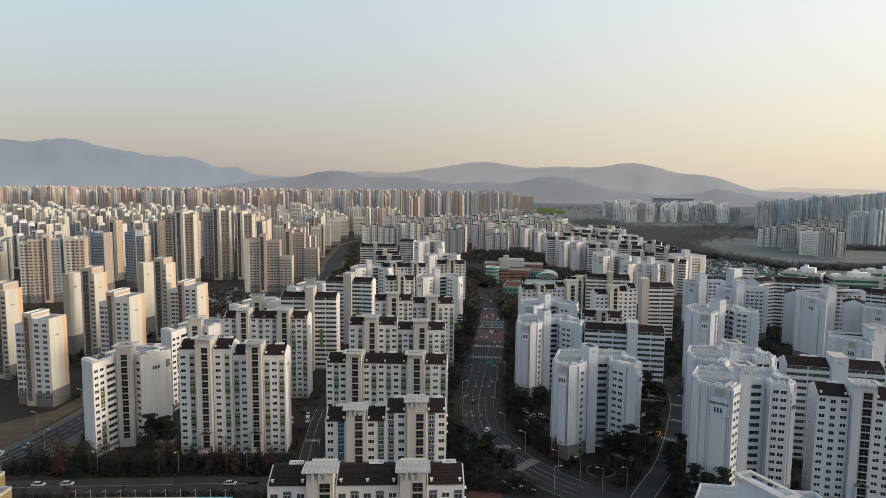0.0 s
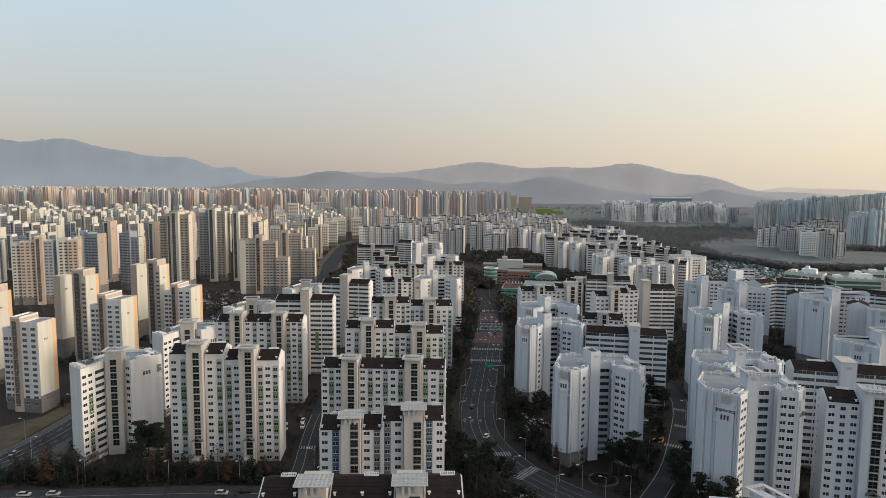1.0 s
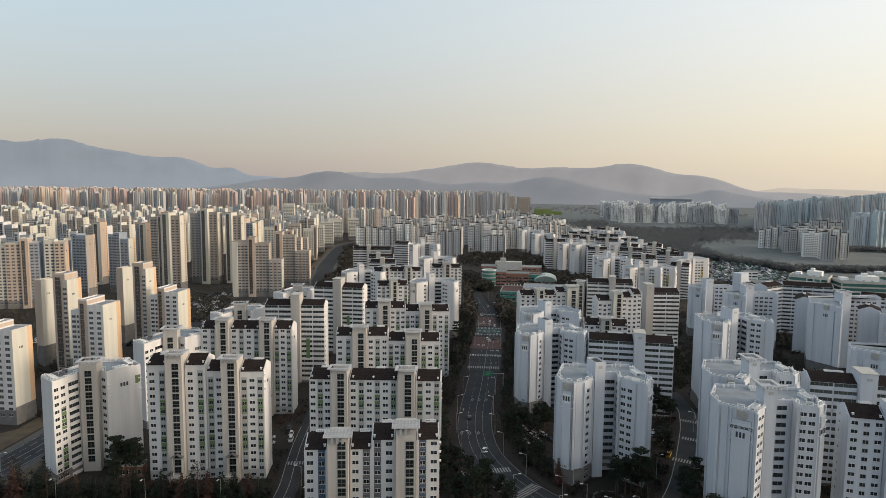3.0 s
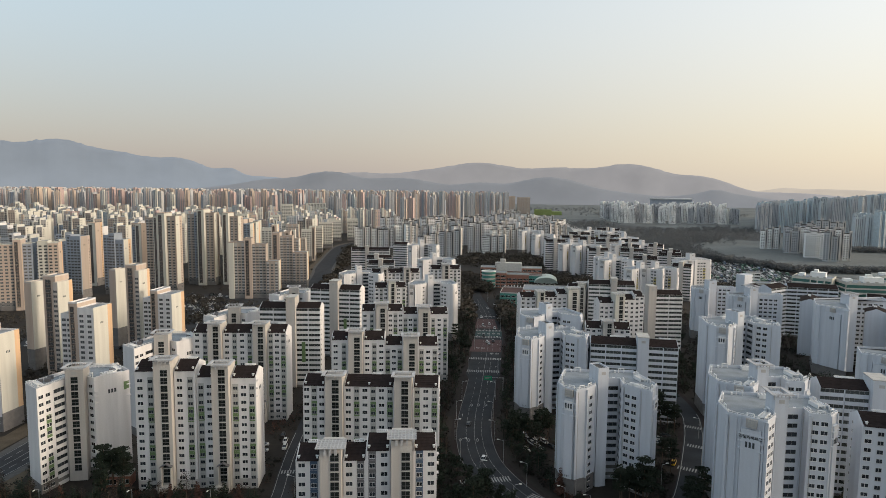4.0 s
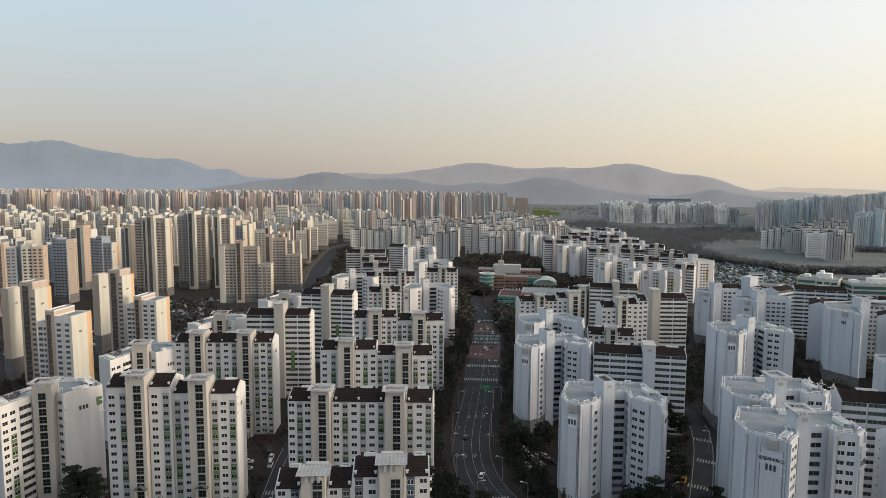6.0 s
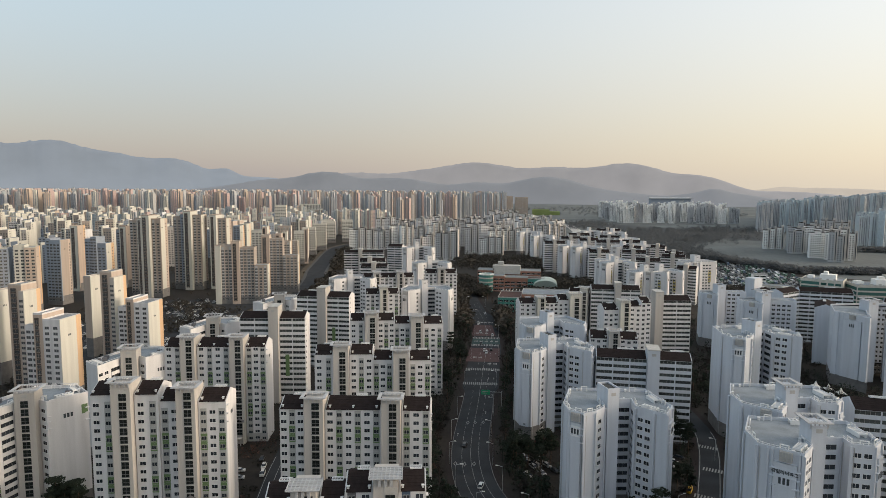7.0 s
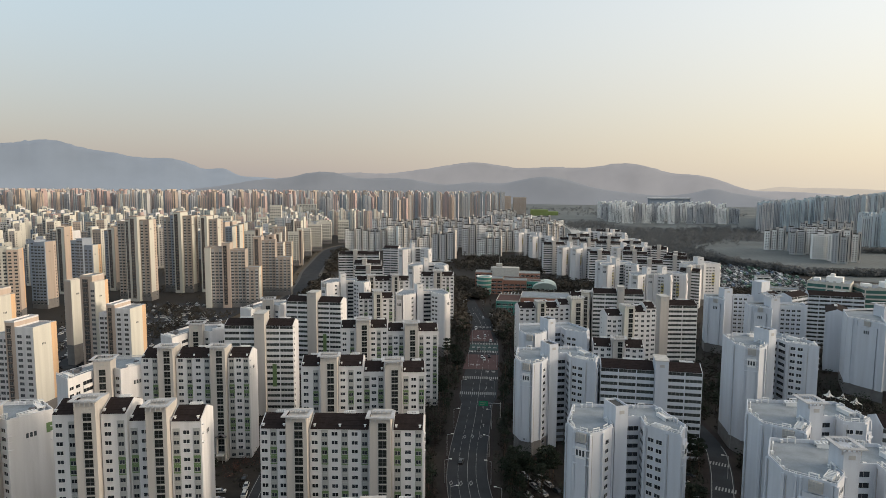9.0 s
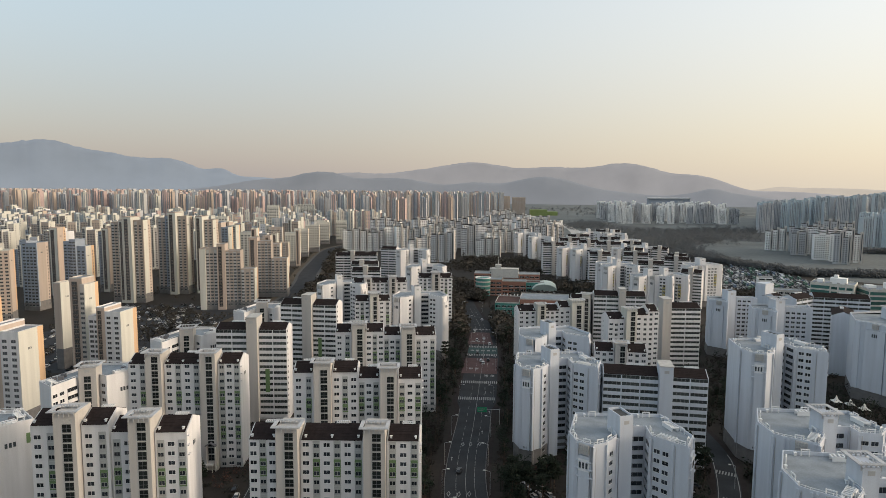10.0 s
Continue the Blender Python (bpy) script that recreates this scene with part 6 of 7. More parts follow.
# tents by the inner court
for x, y in ((179, 408), (183.5, 403.5), (186.5, 397)):
    ob = thing("shade_sail", x, y, 0, "white peaked membrane shade sail on poles", "shade sail", "shade sails")
    t = MB()
    for k in range(4):
        a0, a1 = math.pi / 2 * k + 0.78, math.pi / 2 * (k + 1) + 0.78
        p0, p1 = (3 * math.cos(a0), 3 * math.sin(a0), 3.0), (3 * math.cos(a1), 3 * math.sin(a1), 3.0)
        m0, m1 = (1.0 * math.cos(a0), 1.0 * math.sin(a0), 4.1), (1.0 * math.cos(a1), 1.0 * math.sin(a1), 4.1)
        t.face([p0, p1, m1, m0])
        t.face([m0, m1, (0, 0, 6.2)])
    part("membrane", t, [MEMBRANE], ob)
    for k in range(4):
        a = math.pi / 2 * k + 0.78
        part("pole", MB().tube((3 * math.cos(a), 3 * math.sin(a), 0), (3 * math.cos(a), 3 * math.sin(a), 3.0), 0.07, 0.07, 6), [STEEL], ob)

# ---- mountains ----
# dark slopes that glow in the haze's colour, one tint per ridge
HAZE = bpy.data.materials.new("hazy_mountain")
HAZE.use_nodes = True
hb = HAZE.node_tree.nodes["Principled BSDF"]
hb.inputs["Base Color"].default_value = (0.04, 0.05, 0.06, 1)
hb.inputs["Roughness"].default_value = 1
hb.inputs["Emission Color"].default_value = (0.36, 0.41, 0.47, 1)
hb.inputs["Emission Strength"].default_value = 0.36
hn = HAZE.node_tree.nodes                     # haze painted as emission, strongest at the foot of the slopes
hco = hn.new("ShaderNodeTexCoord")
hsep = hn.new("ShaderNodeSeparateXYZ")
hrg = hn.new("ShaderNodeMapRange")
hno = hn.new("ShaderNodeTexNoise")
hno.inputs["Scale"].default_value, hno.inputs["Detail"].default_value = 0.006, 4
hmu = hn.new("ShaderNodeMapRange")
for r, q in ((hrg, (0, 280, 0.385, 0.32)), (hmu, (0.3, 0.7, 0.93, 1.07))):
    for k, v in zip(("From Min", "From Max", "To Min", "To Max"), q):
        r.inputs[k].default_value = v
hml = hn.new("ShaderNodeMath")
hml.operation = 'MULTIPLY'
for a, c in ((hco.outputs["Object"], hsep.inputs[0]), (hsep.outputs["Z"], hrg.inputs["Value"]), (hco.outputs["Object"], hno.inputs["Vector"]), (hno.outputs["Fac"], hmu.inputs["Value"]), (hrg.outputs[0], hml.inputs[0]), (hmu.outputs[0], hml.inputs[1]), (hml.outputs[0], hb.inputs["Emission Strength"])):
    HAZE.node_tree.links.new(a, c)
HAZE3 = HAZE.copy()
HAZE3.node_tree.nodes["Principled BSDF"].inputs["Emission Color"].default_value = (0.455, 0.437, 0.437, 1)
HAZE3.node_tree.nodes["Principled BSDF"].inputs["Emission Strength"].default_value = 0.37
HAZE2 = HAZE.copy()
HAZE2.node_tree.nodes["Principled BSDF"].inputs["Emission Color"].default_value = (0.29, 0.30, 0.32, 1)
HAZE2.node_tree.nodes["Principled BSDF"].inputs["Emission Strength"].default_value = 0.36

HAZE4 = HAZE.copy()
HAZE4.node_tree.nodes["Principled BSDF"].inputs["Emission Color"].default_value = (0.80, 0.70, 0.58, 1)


def ridge(dist, depth, peaks, az0, az1, mat, seed, base=0):
    """peaks: azimuth (degrees right of +y), height, width in degrees."""
    t = MB()
    na, nr = 260, 8
    grid = []
    for i in range(na + 1):
        az = az0 + (az1 - az0) * i / na
        hgt = base
        for a, h, w in peaks:
            hgt = (hgt ** 4 + (h * math.exp(-abs((az - a) / w) ** 2)) ** 4) ** 0.25
        hgt *= 1 + 0.02 * noise.noise((az * 1.1, seed, 4)) + 0.018 * noise.noise((az * 3.1, seed, 9)) + 0.008 * noise.noise((az * 8.3, seed, 2))
        row = []
        for k in range(nr + 1):
            f = k / nr
            bell = math.sin(math.pi * min(1, f)) ** 1.2 if 0 < f < 1 else 0
            d = dist - depth / 2 + depth * f
            z = hgt * bell * (1 + 0.10 * noise.noise((az * 0.5, f * 3, seed)))
            if k == nr // 2:
                z = hgt
            row.append((d * math.sin(radians(az)), d * math.cos(radians(az)), z))
        grid.append(row)
    for i in range(na):
        for k in range(nr):
            t.face([grid[i][k], grid[i + 1][k], grid[i + 1][k + 1], grid[i][k + 1]])
    me = t.mesh("backdrop_mountain", [mat])
    me.polygons.foreach_set("use_smooth", [True] * len(me.polygons))
    bmx = bmesh.new()
    bmx.from_mesh(me)
    bmesh.ops.remove_doubles(bmx, verts=bmx.verts, dist=0.01)
    bmx.to_mesh(me)
    bmx.free()
    tagged(new("backdrop_mountain", me), "hazy blue wooded mountain ridge", "mountain", kind="structure")


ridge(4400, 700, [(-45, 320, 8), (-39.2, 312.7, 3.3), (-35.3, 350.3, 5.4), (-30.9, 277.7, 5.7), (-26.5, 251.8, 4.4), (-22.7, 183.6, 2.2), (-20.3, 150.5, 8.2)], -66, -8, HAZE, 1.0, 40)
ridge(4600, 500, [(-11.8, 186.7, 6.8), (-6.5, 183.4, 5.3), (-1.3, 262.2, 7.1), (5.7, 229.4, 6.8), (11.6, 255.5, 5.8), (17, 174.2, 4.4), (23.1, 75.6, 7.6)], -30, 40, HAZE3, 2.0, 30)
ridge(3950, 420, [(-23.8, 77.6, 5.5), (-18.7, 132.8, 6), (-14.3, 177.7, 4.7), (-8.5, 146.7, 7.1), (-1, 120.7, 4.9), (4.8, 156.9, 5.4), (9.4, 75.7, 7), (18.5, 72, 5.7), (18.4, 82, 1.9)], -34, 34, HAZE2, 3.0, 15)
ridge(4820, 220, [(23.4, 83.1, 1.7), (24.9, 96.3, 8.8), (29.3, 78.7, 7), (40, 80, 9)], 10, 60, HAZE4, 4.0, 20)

rest_windows()


# ---- trees ----
def leaf_cloud(t, cx, cy, cz, rx, rz, n, size, r, flat=1.0):
    for _ in range(n):
        a, b, q = r.uniform(0, 6.283), r.uniform(-1, 1), r.uniform(0.45, 1) ** 0.5
        k = math.sqrt(1 - b * b)
        p = Vector((cx + rx * q * k * math.cos(a), cy + rx * q * k * math.sin(a), cz + rz * q * b))
        u = Vector((r.uniform(-1, 1), r.uniform(-1, 1), r.uniform(-0.5, 0.5) * flat)).normalized()
        v = u.cross(Vector((r.uniform(-1, 1) * flat, r.uniform(-1, 1) * flat, r.uniform(-1, 1) if flat == 1 else 1))).normalized()
        s = size * r.uniform(0.6, 1.4)
        t.face([tuple(p - u * s), tuple(p + v * s * 0.6), tuple(p + u * s), tuple(p - v * s * 0.6)])


def pine(seed, h):
    r = random.Random(seed)
    ob = thing("pine_tree", 0, 0, 0, "dark green pine with bare trunk and clumped crown", "tree", "estate pines")
    tr = MB()
    p = Vector((0, 0, 0))
    rad = 0.22
    tips = []
    for i in range(5):
        q = p + Vector((r.uniform(-0.25, 0.25), r.uniform(-0.25, 0.25), h / 5))
        tr.tube(p, q, rad, rad * 0.78, 6)
        rad *= 0.78
        p = q
        if i >= 2:
            for _ in range(3):
                a = r.uniform(0, 6.283)
                e = p + Vector((math.cos(a) * h * 0.17, math.sin(a) * h * 0.17, h * 0.05))
                tr.tube(p, e, rad * 0.6, 0.04, 5)
                tips.append(e)
    tips.append(p)
    part("trunk", tr, [BARK], ob, "brown trunk")
    c = MB()
    for e in tips:
        leaf_cloud(c, e.x, e.y, e.z + 0.3, h * 0.13, h * 0.075, 46, 0.42, r)
    part("crown", c, [NEEDLE], ob)
    return ob


def bare_tree(seed, h, cone):
    r = random.Random(seed)
    ob = thing("bare_tree", 0, 0, 0, "bare brown winter tree with fine twigs", "tree", "bare winter trees")
    tr = MB().tube((0, 0, 0), (0, 0, h * 0.55), 0.18, 0.09, 6).tube((0, 0, h * 0.55), (0, 0, h), 0.09, 0.02, 5)
    c = MB()
    for i in range(22):
        f = r.uniform(0.22, 0.95)
        a = r.uniform(0, 6.283)
        ln = h * (0.24 * (1 - f) + 0.05) if cone else h * 0.26 * (1 - abs(f - 0.6))
        e = Vector((math.cos(a) * ln, math.sin(a) * ln, h * f + ln * (0.35 if cone else 0.8)))
        tr.tube((0, 0, h * f), e, 0.05, 0.015, 4)
        leaf_cloud(c, e.x * 0.75, e.y * 0.75, e.z, h * 0.09, h * 0.08, 22, 0.17, r)
    part("trunk", tr, [BARK], ob, "brown trunk")
    part("crown", c, [TWIG], ob)
    return ob


def conifer(seed, h, wide, mat, name, label, group, n=420):
    """A cone of drooping sprays down to the ground."""
    r = random.Random(seed)
    ob = thing(name, 0, 0, 0, label, "tree", group)
    part("trunk", MB().tube((0, 0, 0), (0, 0, h * 0.96), 0.17, 0.03, 6), [BARK], ob, "brown trunk")
    c = MB()
    lobes = [r.uniform(0.75, 1.2) for _ in range(9)]
    for _ in range(n):
        f = 1 - math.sqrt(r.random()) * 0.94
        a = r.uniform(0, 6.283)
        k = lobes[int(a / 6.2832 * 9) % 9] * (0.82 + 0.3 * math.sin(f * 23 + a * 2))
        R = h * wide * (1 - f) ** 0.85 * k * r.uniform(0.5, 1.0) + 0.1
        p = Vector((R * math.cos(a), R * math.sin(a), h * f + r.uniform(-0.2, 0.2)))
        o = Vector((math.cos(a + r.uniform(-0.5, 0.5)), math.sin(a + r.uniform(-0.5, 0.5)), r.uniform(-0.6, 0.35))).normalized()
        u = o.cross(Vector((r.uniform(-0.5, 0.5), r.uniform(-0.5, 0.5), 1))).normalized()
        s = r.uniform(0.5, 1.05) * (0.5 + 0.5 * (1 - f)) * h / 9
        c.face([tuple(p - o * s * 0.5), tuple(p + u * s * 0.42), tuple(p + o * s), tuple(p - u * s * 0.42)])
    part("crown", c, [mat], ob)
    return ob


def pine_big(seed, h):
    """An old pine: long trunks, flat dense tiers."""
    r = random.Random(seed)
    ob = thing("pine_tree", 0, 0, 0, "tall dark pine with layered spreading crown", "tree", "estate pines")
    tr = MB()
    c = MB()
    p, rad = Vector((0, 0, 0)), 0.28
    for i in range(7):
        q = p + Vector((r.uniform(-0.3, 0.3), r.uniform(-0.3, 0.3), h / 7))
        tr.tube(p, q, rad, rad * 0.84, 7)
        rad *= 0.84
        p = q
        if i >= 3:
            for j in range(5):
                a = r.uniform(0, 6.283)
                ln = h * (0.27 - 0.025 * i) * r.uniform(0.6, 1.1)
                e = p + Vector((math.cos(a) * ln, math.sin(a) * ln, h * 0.03))
                tr.tube(p, e, rad * 0.5, 0.04, 5)
                leaf_cloud(c, e.x, e.y, e.z + 0.2, h * 0.10, h * 0.028, 70, 0.30, r)
                leaf_cloud(c, (e.x + p.x) / 2, (e.y + p.y) / 2, (e.z + p.z) / 2 + 0.3, h * 0.085, h * 0.028, 44, 0.30, r)
    leaf_cloud(c, p.x, p.y, p.z, h * 0.11, h * 0.045, 90, 0.30, r)
    part("trunk", tr, [BARK], ob, "brown trunk")
    part("crown", c, [NEEDLE], ob)
    return ob


WALLS = []
bpy.context.view_layer.update()
for o in list(bpy.data.objects):
    if o.type == 'MESH' and o.name.split(".")[0] in ("wall", "stair_tower") and o.matrix_world.translation.y < 650:
        xs = [c[0] for c in o.bound_box]
        ys = [c[1] for c in o.bound_box]
        if o.name.startswith("wall") and len(o.data.vertices) == 12:      # wing prisms: their own corners
            pts = [o.matrix_world @ v.co for v in o.data.vertices][:6]
            WALLS.append((None, [(p.x, p.y) for p in pts]))
        else:
            WALLS.append((o.matrix_world.inverted(), (min(xs), min(ys), max(xs), max(ys))))


def clear(x, y, mg):
    for inv, q in WALLS:
        if inv is None:
            cx, cy = sum(p[0] for p in q) / 6, sum(p[1] for p in q) / 6
            inside = True
            for i in range(6):
                a, b = q[i], q[(i + 1) % 6]
                d = math.hypot(b[0] - a[0], b[1] - a[1])
                if ((b[0] - a[0]) * (y - a[1]) - (b[1] - a[1]) * (x - a[0])) / d < -mg:
                    inside = False
                    break
            if inside:
                return False
        else:
            p = inv @ Vector((x, y, 0))
            if q[0] - mg < p.x < q[2] + mg and q[1] - mg < p.y < q[3] + mg:
                return False
    return line_dist(MAIN, x, y) > 12.5 and line_dist(CROSS, x, y) > 7 and line_dist(LEFT, x, y) > 9.5 and line_dist(INNER, x, y) > 6 and line_dist(EST, x, y) > 6.5


tr = random.Random(21)
PINES = [pine(s, h) for s, h in ((1, 9.5), (2, 11.5), (3, 8.0), (4, 13.0))]
BARES = [bare_tree(s, h, c) for s, h, c in ((5, 11.0, True), (6, 9.0, False), (7, 13.0, True), (8, 7.5, False))]
FIRS = [conifer(s, h, w, NEEDLE, "conifer", "dark green conifer with branches down to the ground", "dark conifers") for s, h, w in ((11, 8.0, 0.32), (12, 6.5, 0.40), (13, 9.5, 0.28))]
REDS = [conifer(s, h, w, RUSSET, "brown_conifer", "russet brown winter conifer with a pointed crown", "brown conifers", 520) for s, h, w in ((14, 13.0, 0.20), (15, 10.5, 0.17))]
BIGS = [pine_big(s, h) for s, h in ((16, 14.0), (17, 16.0), (18, 12.5))]
first = {id(o): True for o in PINES + BARES + FIRS + REDS + BIGS}


def plant(kinds, x, y, s=1.0):
    o = tr.choice(kinds)
    m = Matrix.Translation((x, y, -0.02)) @ Matrix.Rotation(tr.uniform(0, 6.28), 4, 'Z') @ Matrix.Diagonal((s, s, s, 1))
    if first.get(id(o)):
        first[id(o)] = False
        o.matrix_basis = m
    else:
        copy_thing(o, Matrix.Identity(4)).matrix_basis = m


# groups of old pines between the blocks
for cx, cy, n, spread in ((-134, 241, 7, 4), (-12, 238, 9, 9), (2, 232, 5, 5), (57, 249, 8, 4), (49, 250, 4, 3), (64, 262, 5, 4), (78, 236, 9, 5), (70, 247, 5, 4), (86, 322, 10, 5), (66, 276, 4, 6), (88, 345, 5, 6), (100, 480, 7, 10), (18, 300, 6, 5), (18, 420, 6, 6), (112, 415, 7, 8), (30, 300, 6, 6), (140, 385, 12, 9), (128, 318, 8, 6), (150, 350, 8, 6), (118, 300, 7, 5)):
    for _ in range(n):
        x, y = tr.gauss(cx, spread), tr.gauss(cy, spread)
        if clear(x, y, 2.6):
            plant(BIGS if tr.random() < 0.7 else PINES, x, y, tr.uniform(0.75, 1.1))
# belts of mixed trees along the streets
for i in range(40):
    x = -184 + i * 4.1 + tr.uniform(-1.2, 1.2)
    for dy in (8.5, 13.0, 18.0):
        y = 214 + (x + 130) * 0.06 + dy + tr.uniform(-1.6, 1.6)
        if tr.random() < 0.9 and clear(x, y, 1.6):
            q = tr.random()
            plant(FIRS if q < 0.66 else REDS if q < 0.70 and dy < 12 else BARES, x, y, tr.uniform(0.8, 1.3) * (0.6 if 0.66 < q < 0.70 else 1))
for x, y, s in ((-138, 240.5, 1.15), (-134.5, 239.5, 1.2), (-131.5, 241, 1.1), (-136, 242, 0.95), (-130, 239, 0.9)):
    plant(BIGS, x, y, s)
for x, y, s in ((68.5, 239, 0.8), (67.5, 233.5, 0.85), (66.8, 228, 0.75), (69.2, 244, 0.8), (66.5, 223, 0.7), (70, 249, 0.75), (74, 214.5, 0.95), (78.5, 212, 1.0), (83, 209.5, 0.9), (69.5, 217.5, 0.95), (71.5, 211.5, 0.9), (76.5, 208.5, 0.95), (80.5, 206.5, 0.85), (66.5, 214, 0.85)):
    plant(BIGS, x, y, s)
for x, y, s in ((-164, 221, 1.1), (-143, 223.5, 0.85), (-107, 228, 0.85), (-98, 229, 0.9), (-85, 232, 0.75), (26, 254, 0.8)):
    plant([REDS[0]], x, y, s)
for i in range(34):
    x = -168 + i * 3.4 + tr.uniform(-1.2, 1.2)
    y = 213.5 + (x + 130) * 0.11 - 10.5 + tr.uniform(-1.2, 1.2)
    if clear(x, y, 1.0) and y > 190:
        plant(FIRS if tr.random() < 0.75 else BARES, x, y, tr.uniform(0.45, 0.75))
for x, y in MAIN:
    for sgn in (-1, 1):
        for k in range(1):
            xx, yy = x + sgn * tr.uniform(13.5, 19), y + tr.uniform(-6, 6)
            if 215 < yy < 720 and clear(xx, yy, 2.4):
                q = tr.random()
                plant(PINES if q < 0.4 else FIRS if q < 0.65 else BARES, xx, yy, tr.uniform(0.6, 0.95))
for _ in range(110):
    x, y = tr.uniform(-34, 30), tr.uniform(262, 470)
    d = line_dist(MAIN, x, y)
    if 13.5 < d < 24 and clear(x, y, 1.8) and tr.random() < 0.7:
        plant(BIGS if tr.random() < 0.35 else FIRS, x, y, tr.uniform(0.6, 1.0))
for _ in range(45):
    x, y = tr.uniform(60, 118), tr.uniform(285, 480)
    if clear(x, y, 2.0):
        plant(BIGS if tr.random() < 0.45 else BARES, x, y, tr.uniform(0.6, 0.95))
for _ in range(30):
    x, y = tr.uniform(106, 235), tr.uniform(290, 470)
    if clear(x, y, 2.5):
        plant(BARES if tr.random() < 0.5 else PINES, x, y, tr.uniform(0.7, 1.1))
cnt = 0
for _ in range(4000):
    x, y = tr.uniform(-175, 190), tr.uniform(205, 560)
    if cnt < 20 and clear(x, y, 3.0) and abs(x) < y * 0.72 + 20:
        plant(FIRS if tr.random() < 0.5 else BARES, x, y, tr.uniform(0.55, 0.9))
        cnt += 1
# shrubs: clipped undergrowth between the blocks, too many to count
sh = MB()
k = 0
for _ in range(12000):
    x, y = tr.uniform(-180, 200), 200 + 420 * tr.random() ** 1.5
    if k < 2600 and clear(x, y, 0.9):
        leaf_cloud(sh, x, y, 0.6, tr.uniform(0.9, 2.2), 0.8, 14, 0.5, tr)
        k += 1
for _ in range(900):
    x = tr.uniform(-186, -40)
    y = 214 + (x + 130) * 0.06 + tr.uniform(7.5, 20)
    if clear(x, y, 0.6):
        leaf_cloud(sh, x, y, 0.9, tr.uniform(0.9, 1.8), 1.2, 12, 0.45, tr)
for _ in range(1300):
    x, y = tr.uniform(60, 235), tr.uniform(255, 480)
    if clear(x, y, 0.8):
        leaf_cloud(sh, x, y, 0.7, tr.uniform(1.6, 3.6), 0.9, 20, 0.6, tr)
for _ in range(700):
    x, y = tr.uniform(-36, 32), tr.uniform(240, 480)
    if 12.8 < line_dist(MAIN, x, y) < 26 and clear(x, y, 0.6):
        leaf_cloud(sh, x, y, 0.8, tr.uniform(0.9, 2.0), 1.0, 12, 0.5, tr)
for _ in range(420):
    a, q = tr.uniform(0, 6.283), 4.6 * math.sqrt(tr.random())
    x, y = (43 + q * math.cos(a), 244 + q * math.sin(a)) if _ < 60 else (tr.uniform(30, 86), tr.uniform(228, 262))
    if _ < 60 or clear(x, y, 0.6) and math.hypot(x - 43, y - 244) > 9.5:
        leaf_cloud(sh, x, y, 0.6, tr.uniform(0.7, 1.5), 0.7, 12, 0.4, tr)
# russet shrubs at the feet of the slabs and along the lanes
ru = MB()
for x0, y0, x1, y1, w, n in ((-92, 246, -88, 262, 2.5, 50), (-70, 268, -74, 300, 2.0, 60), (-128, 238, -92, 243, 1.5, 70), (-66, 252, -30, 256, 1.2, 40), (12, 322, 26, 318, 3.0, 50), (24, 262, 30, 250, 2.0, 30), (-22, 262, -26, 330, 2.0, 60), (-100, 300, -92, 330, 3.0, 50), (62, 300, 60, 320, 3.0, 40)):
    for _ in range(n):
        f = tr.random()
        x, y = x0 + (x1 - x0) * f + tr.gauss(0, w), y0 + (y1 - y0) * f + tr.gauss(0, w)
        if clear(x, y, 0.8):
            leaf_cloud(ru, x, y, 0.9, tr.uniform(0.8, 1.7), tr.uniform(0.8, 1.8), 26, 0.24, tr)
tagged(new("russet_shrubs", ru.mesh("russet_shrubs", [RUSSET])), "red brown bare winter shrubs beside the blocks", "shrubs", kind="stuff")
# thickets of low pines and bare trees along the avenue and between the blocks, too dense to count
th = [MB(), MB()]
k = 0
for _ in range(12000):
    x, y = tr.uniform(-60, 245), 222 + 360 * tr.random() ** 1.3
    d = line_dist(MAIN, x, y)
    near = d < 30
    if k < 2500 and d > 10.6 and (near or tr.random() < (0.75 if x > 100 else 0.35)) and clear(x, y, 2.2) and math.hypot(x - 43, y - 244) > 11:
        h = tr.uniform(3.5, 8.5) * (0.7 if 222 < y < 262 and x > 20 else 1)
        m = th[tr.random() < 0.45]
        m.tube((x, y, 0), (x, y, h * 0.75), 0.14, 0.05, 4)
        for q in range(4):
            leaf_cloud(m, x + tr.uniform(-1, 1) * h * 0.2, y + tr.uniform(-1, 1) * h * 0.2, h * (0.35 + 0.17 * q), h * 0.22, h * 0.13, 15, 0.36, tr)
        k += 1
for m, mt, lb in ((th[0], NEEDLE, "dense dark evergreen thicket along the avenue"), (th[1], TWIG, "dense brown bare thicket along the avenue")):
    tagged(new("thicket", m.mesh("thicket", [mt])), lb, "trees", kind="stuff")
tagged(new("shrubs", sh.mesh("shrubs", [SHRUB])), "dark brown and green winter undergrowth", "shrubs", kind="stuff")

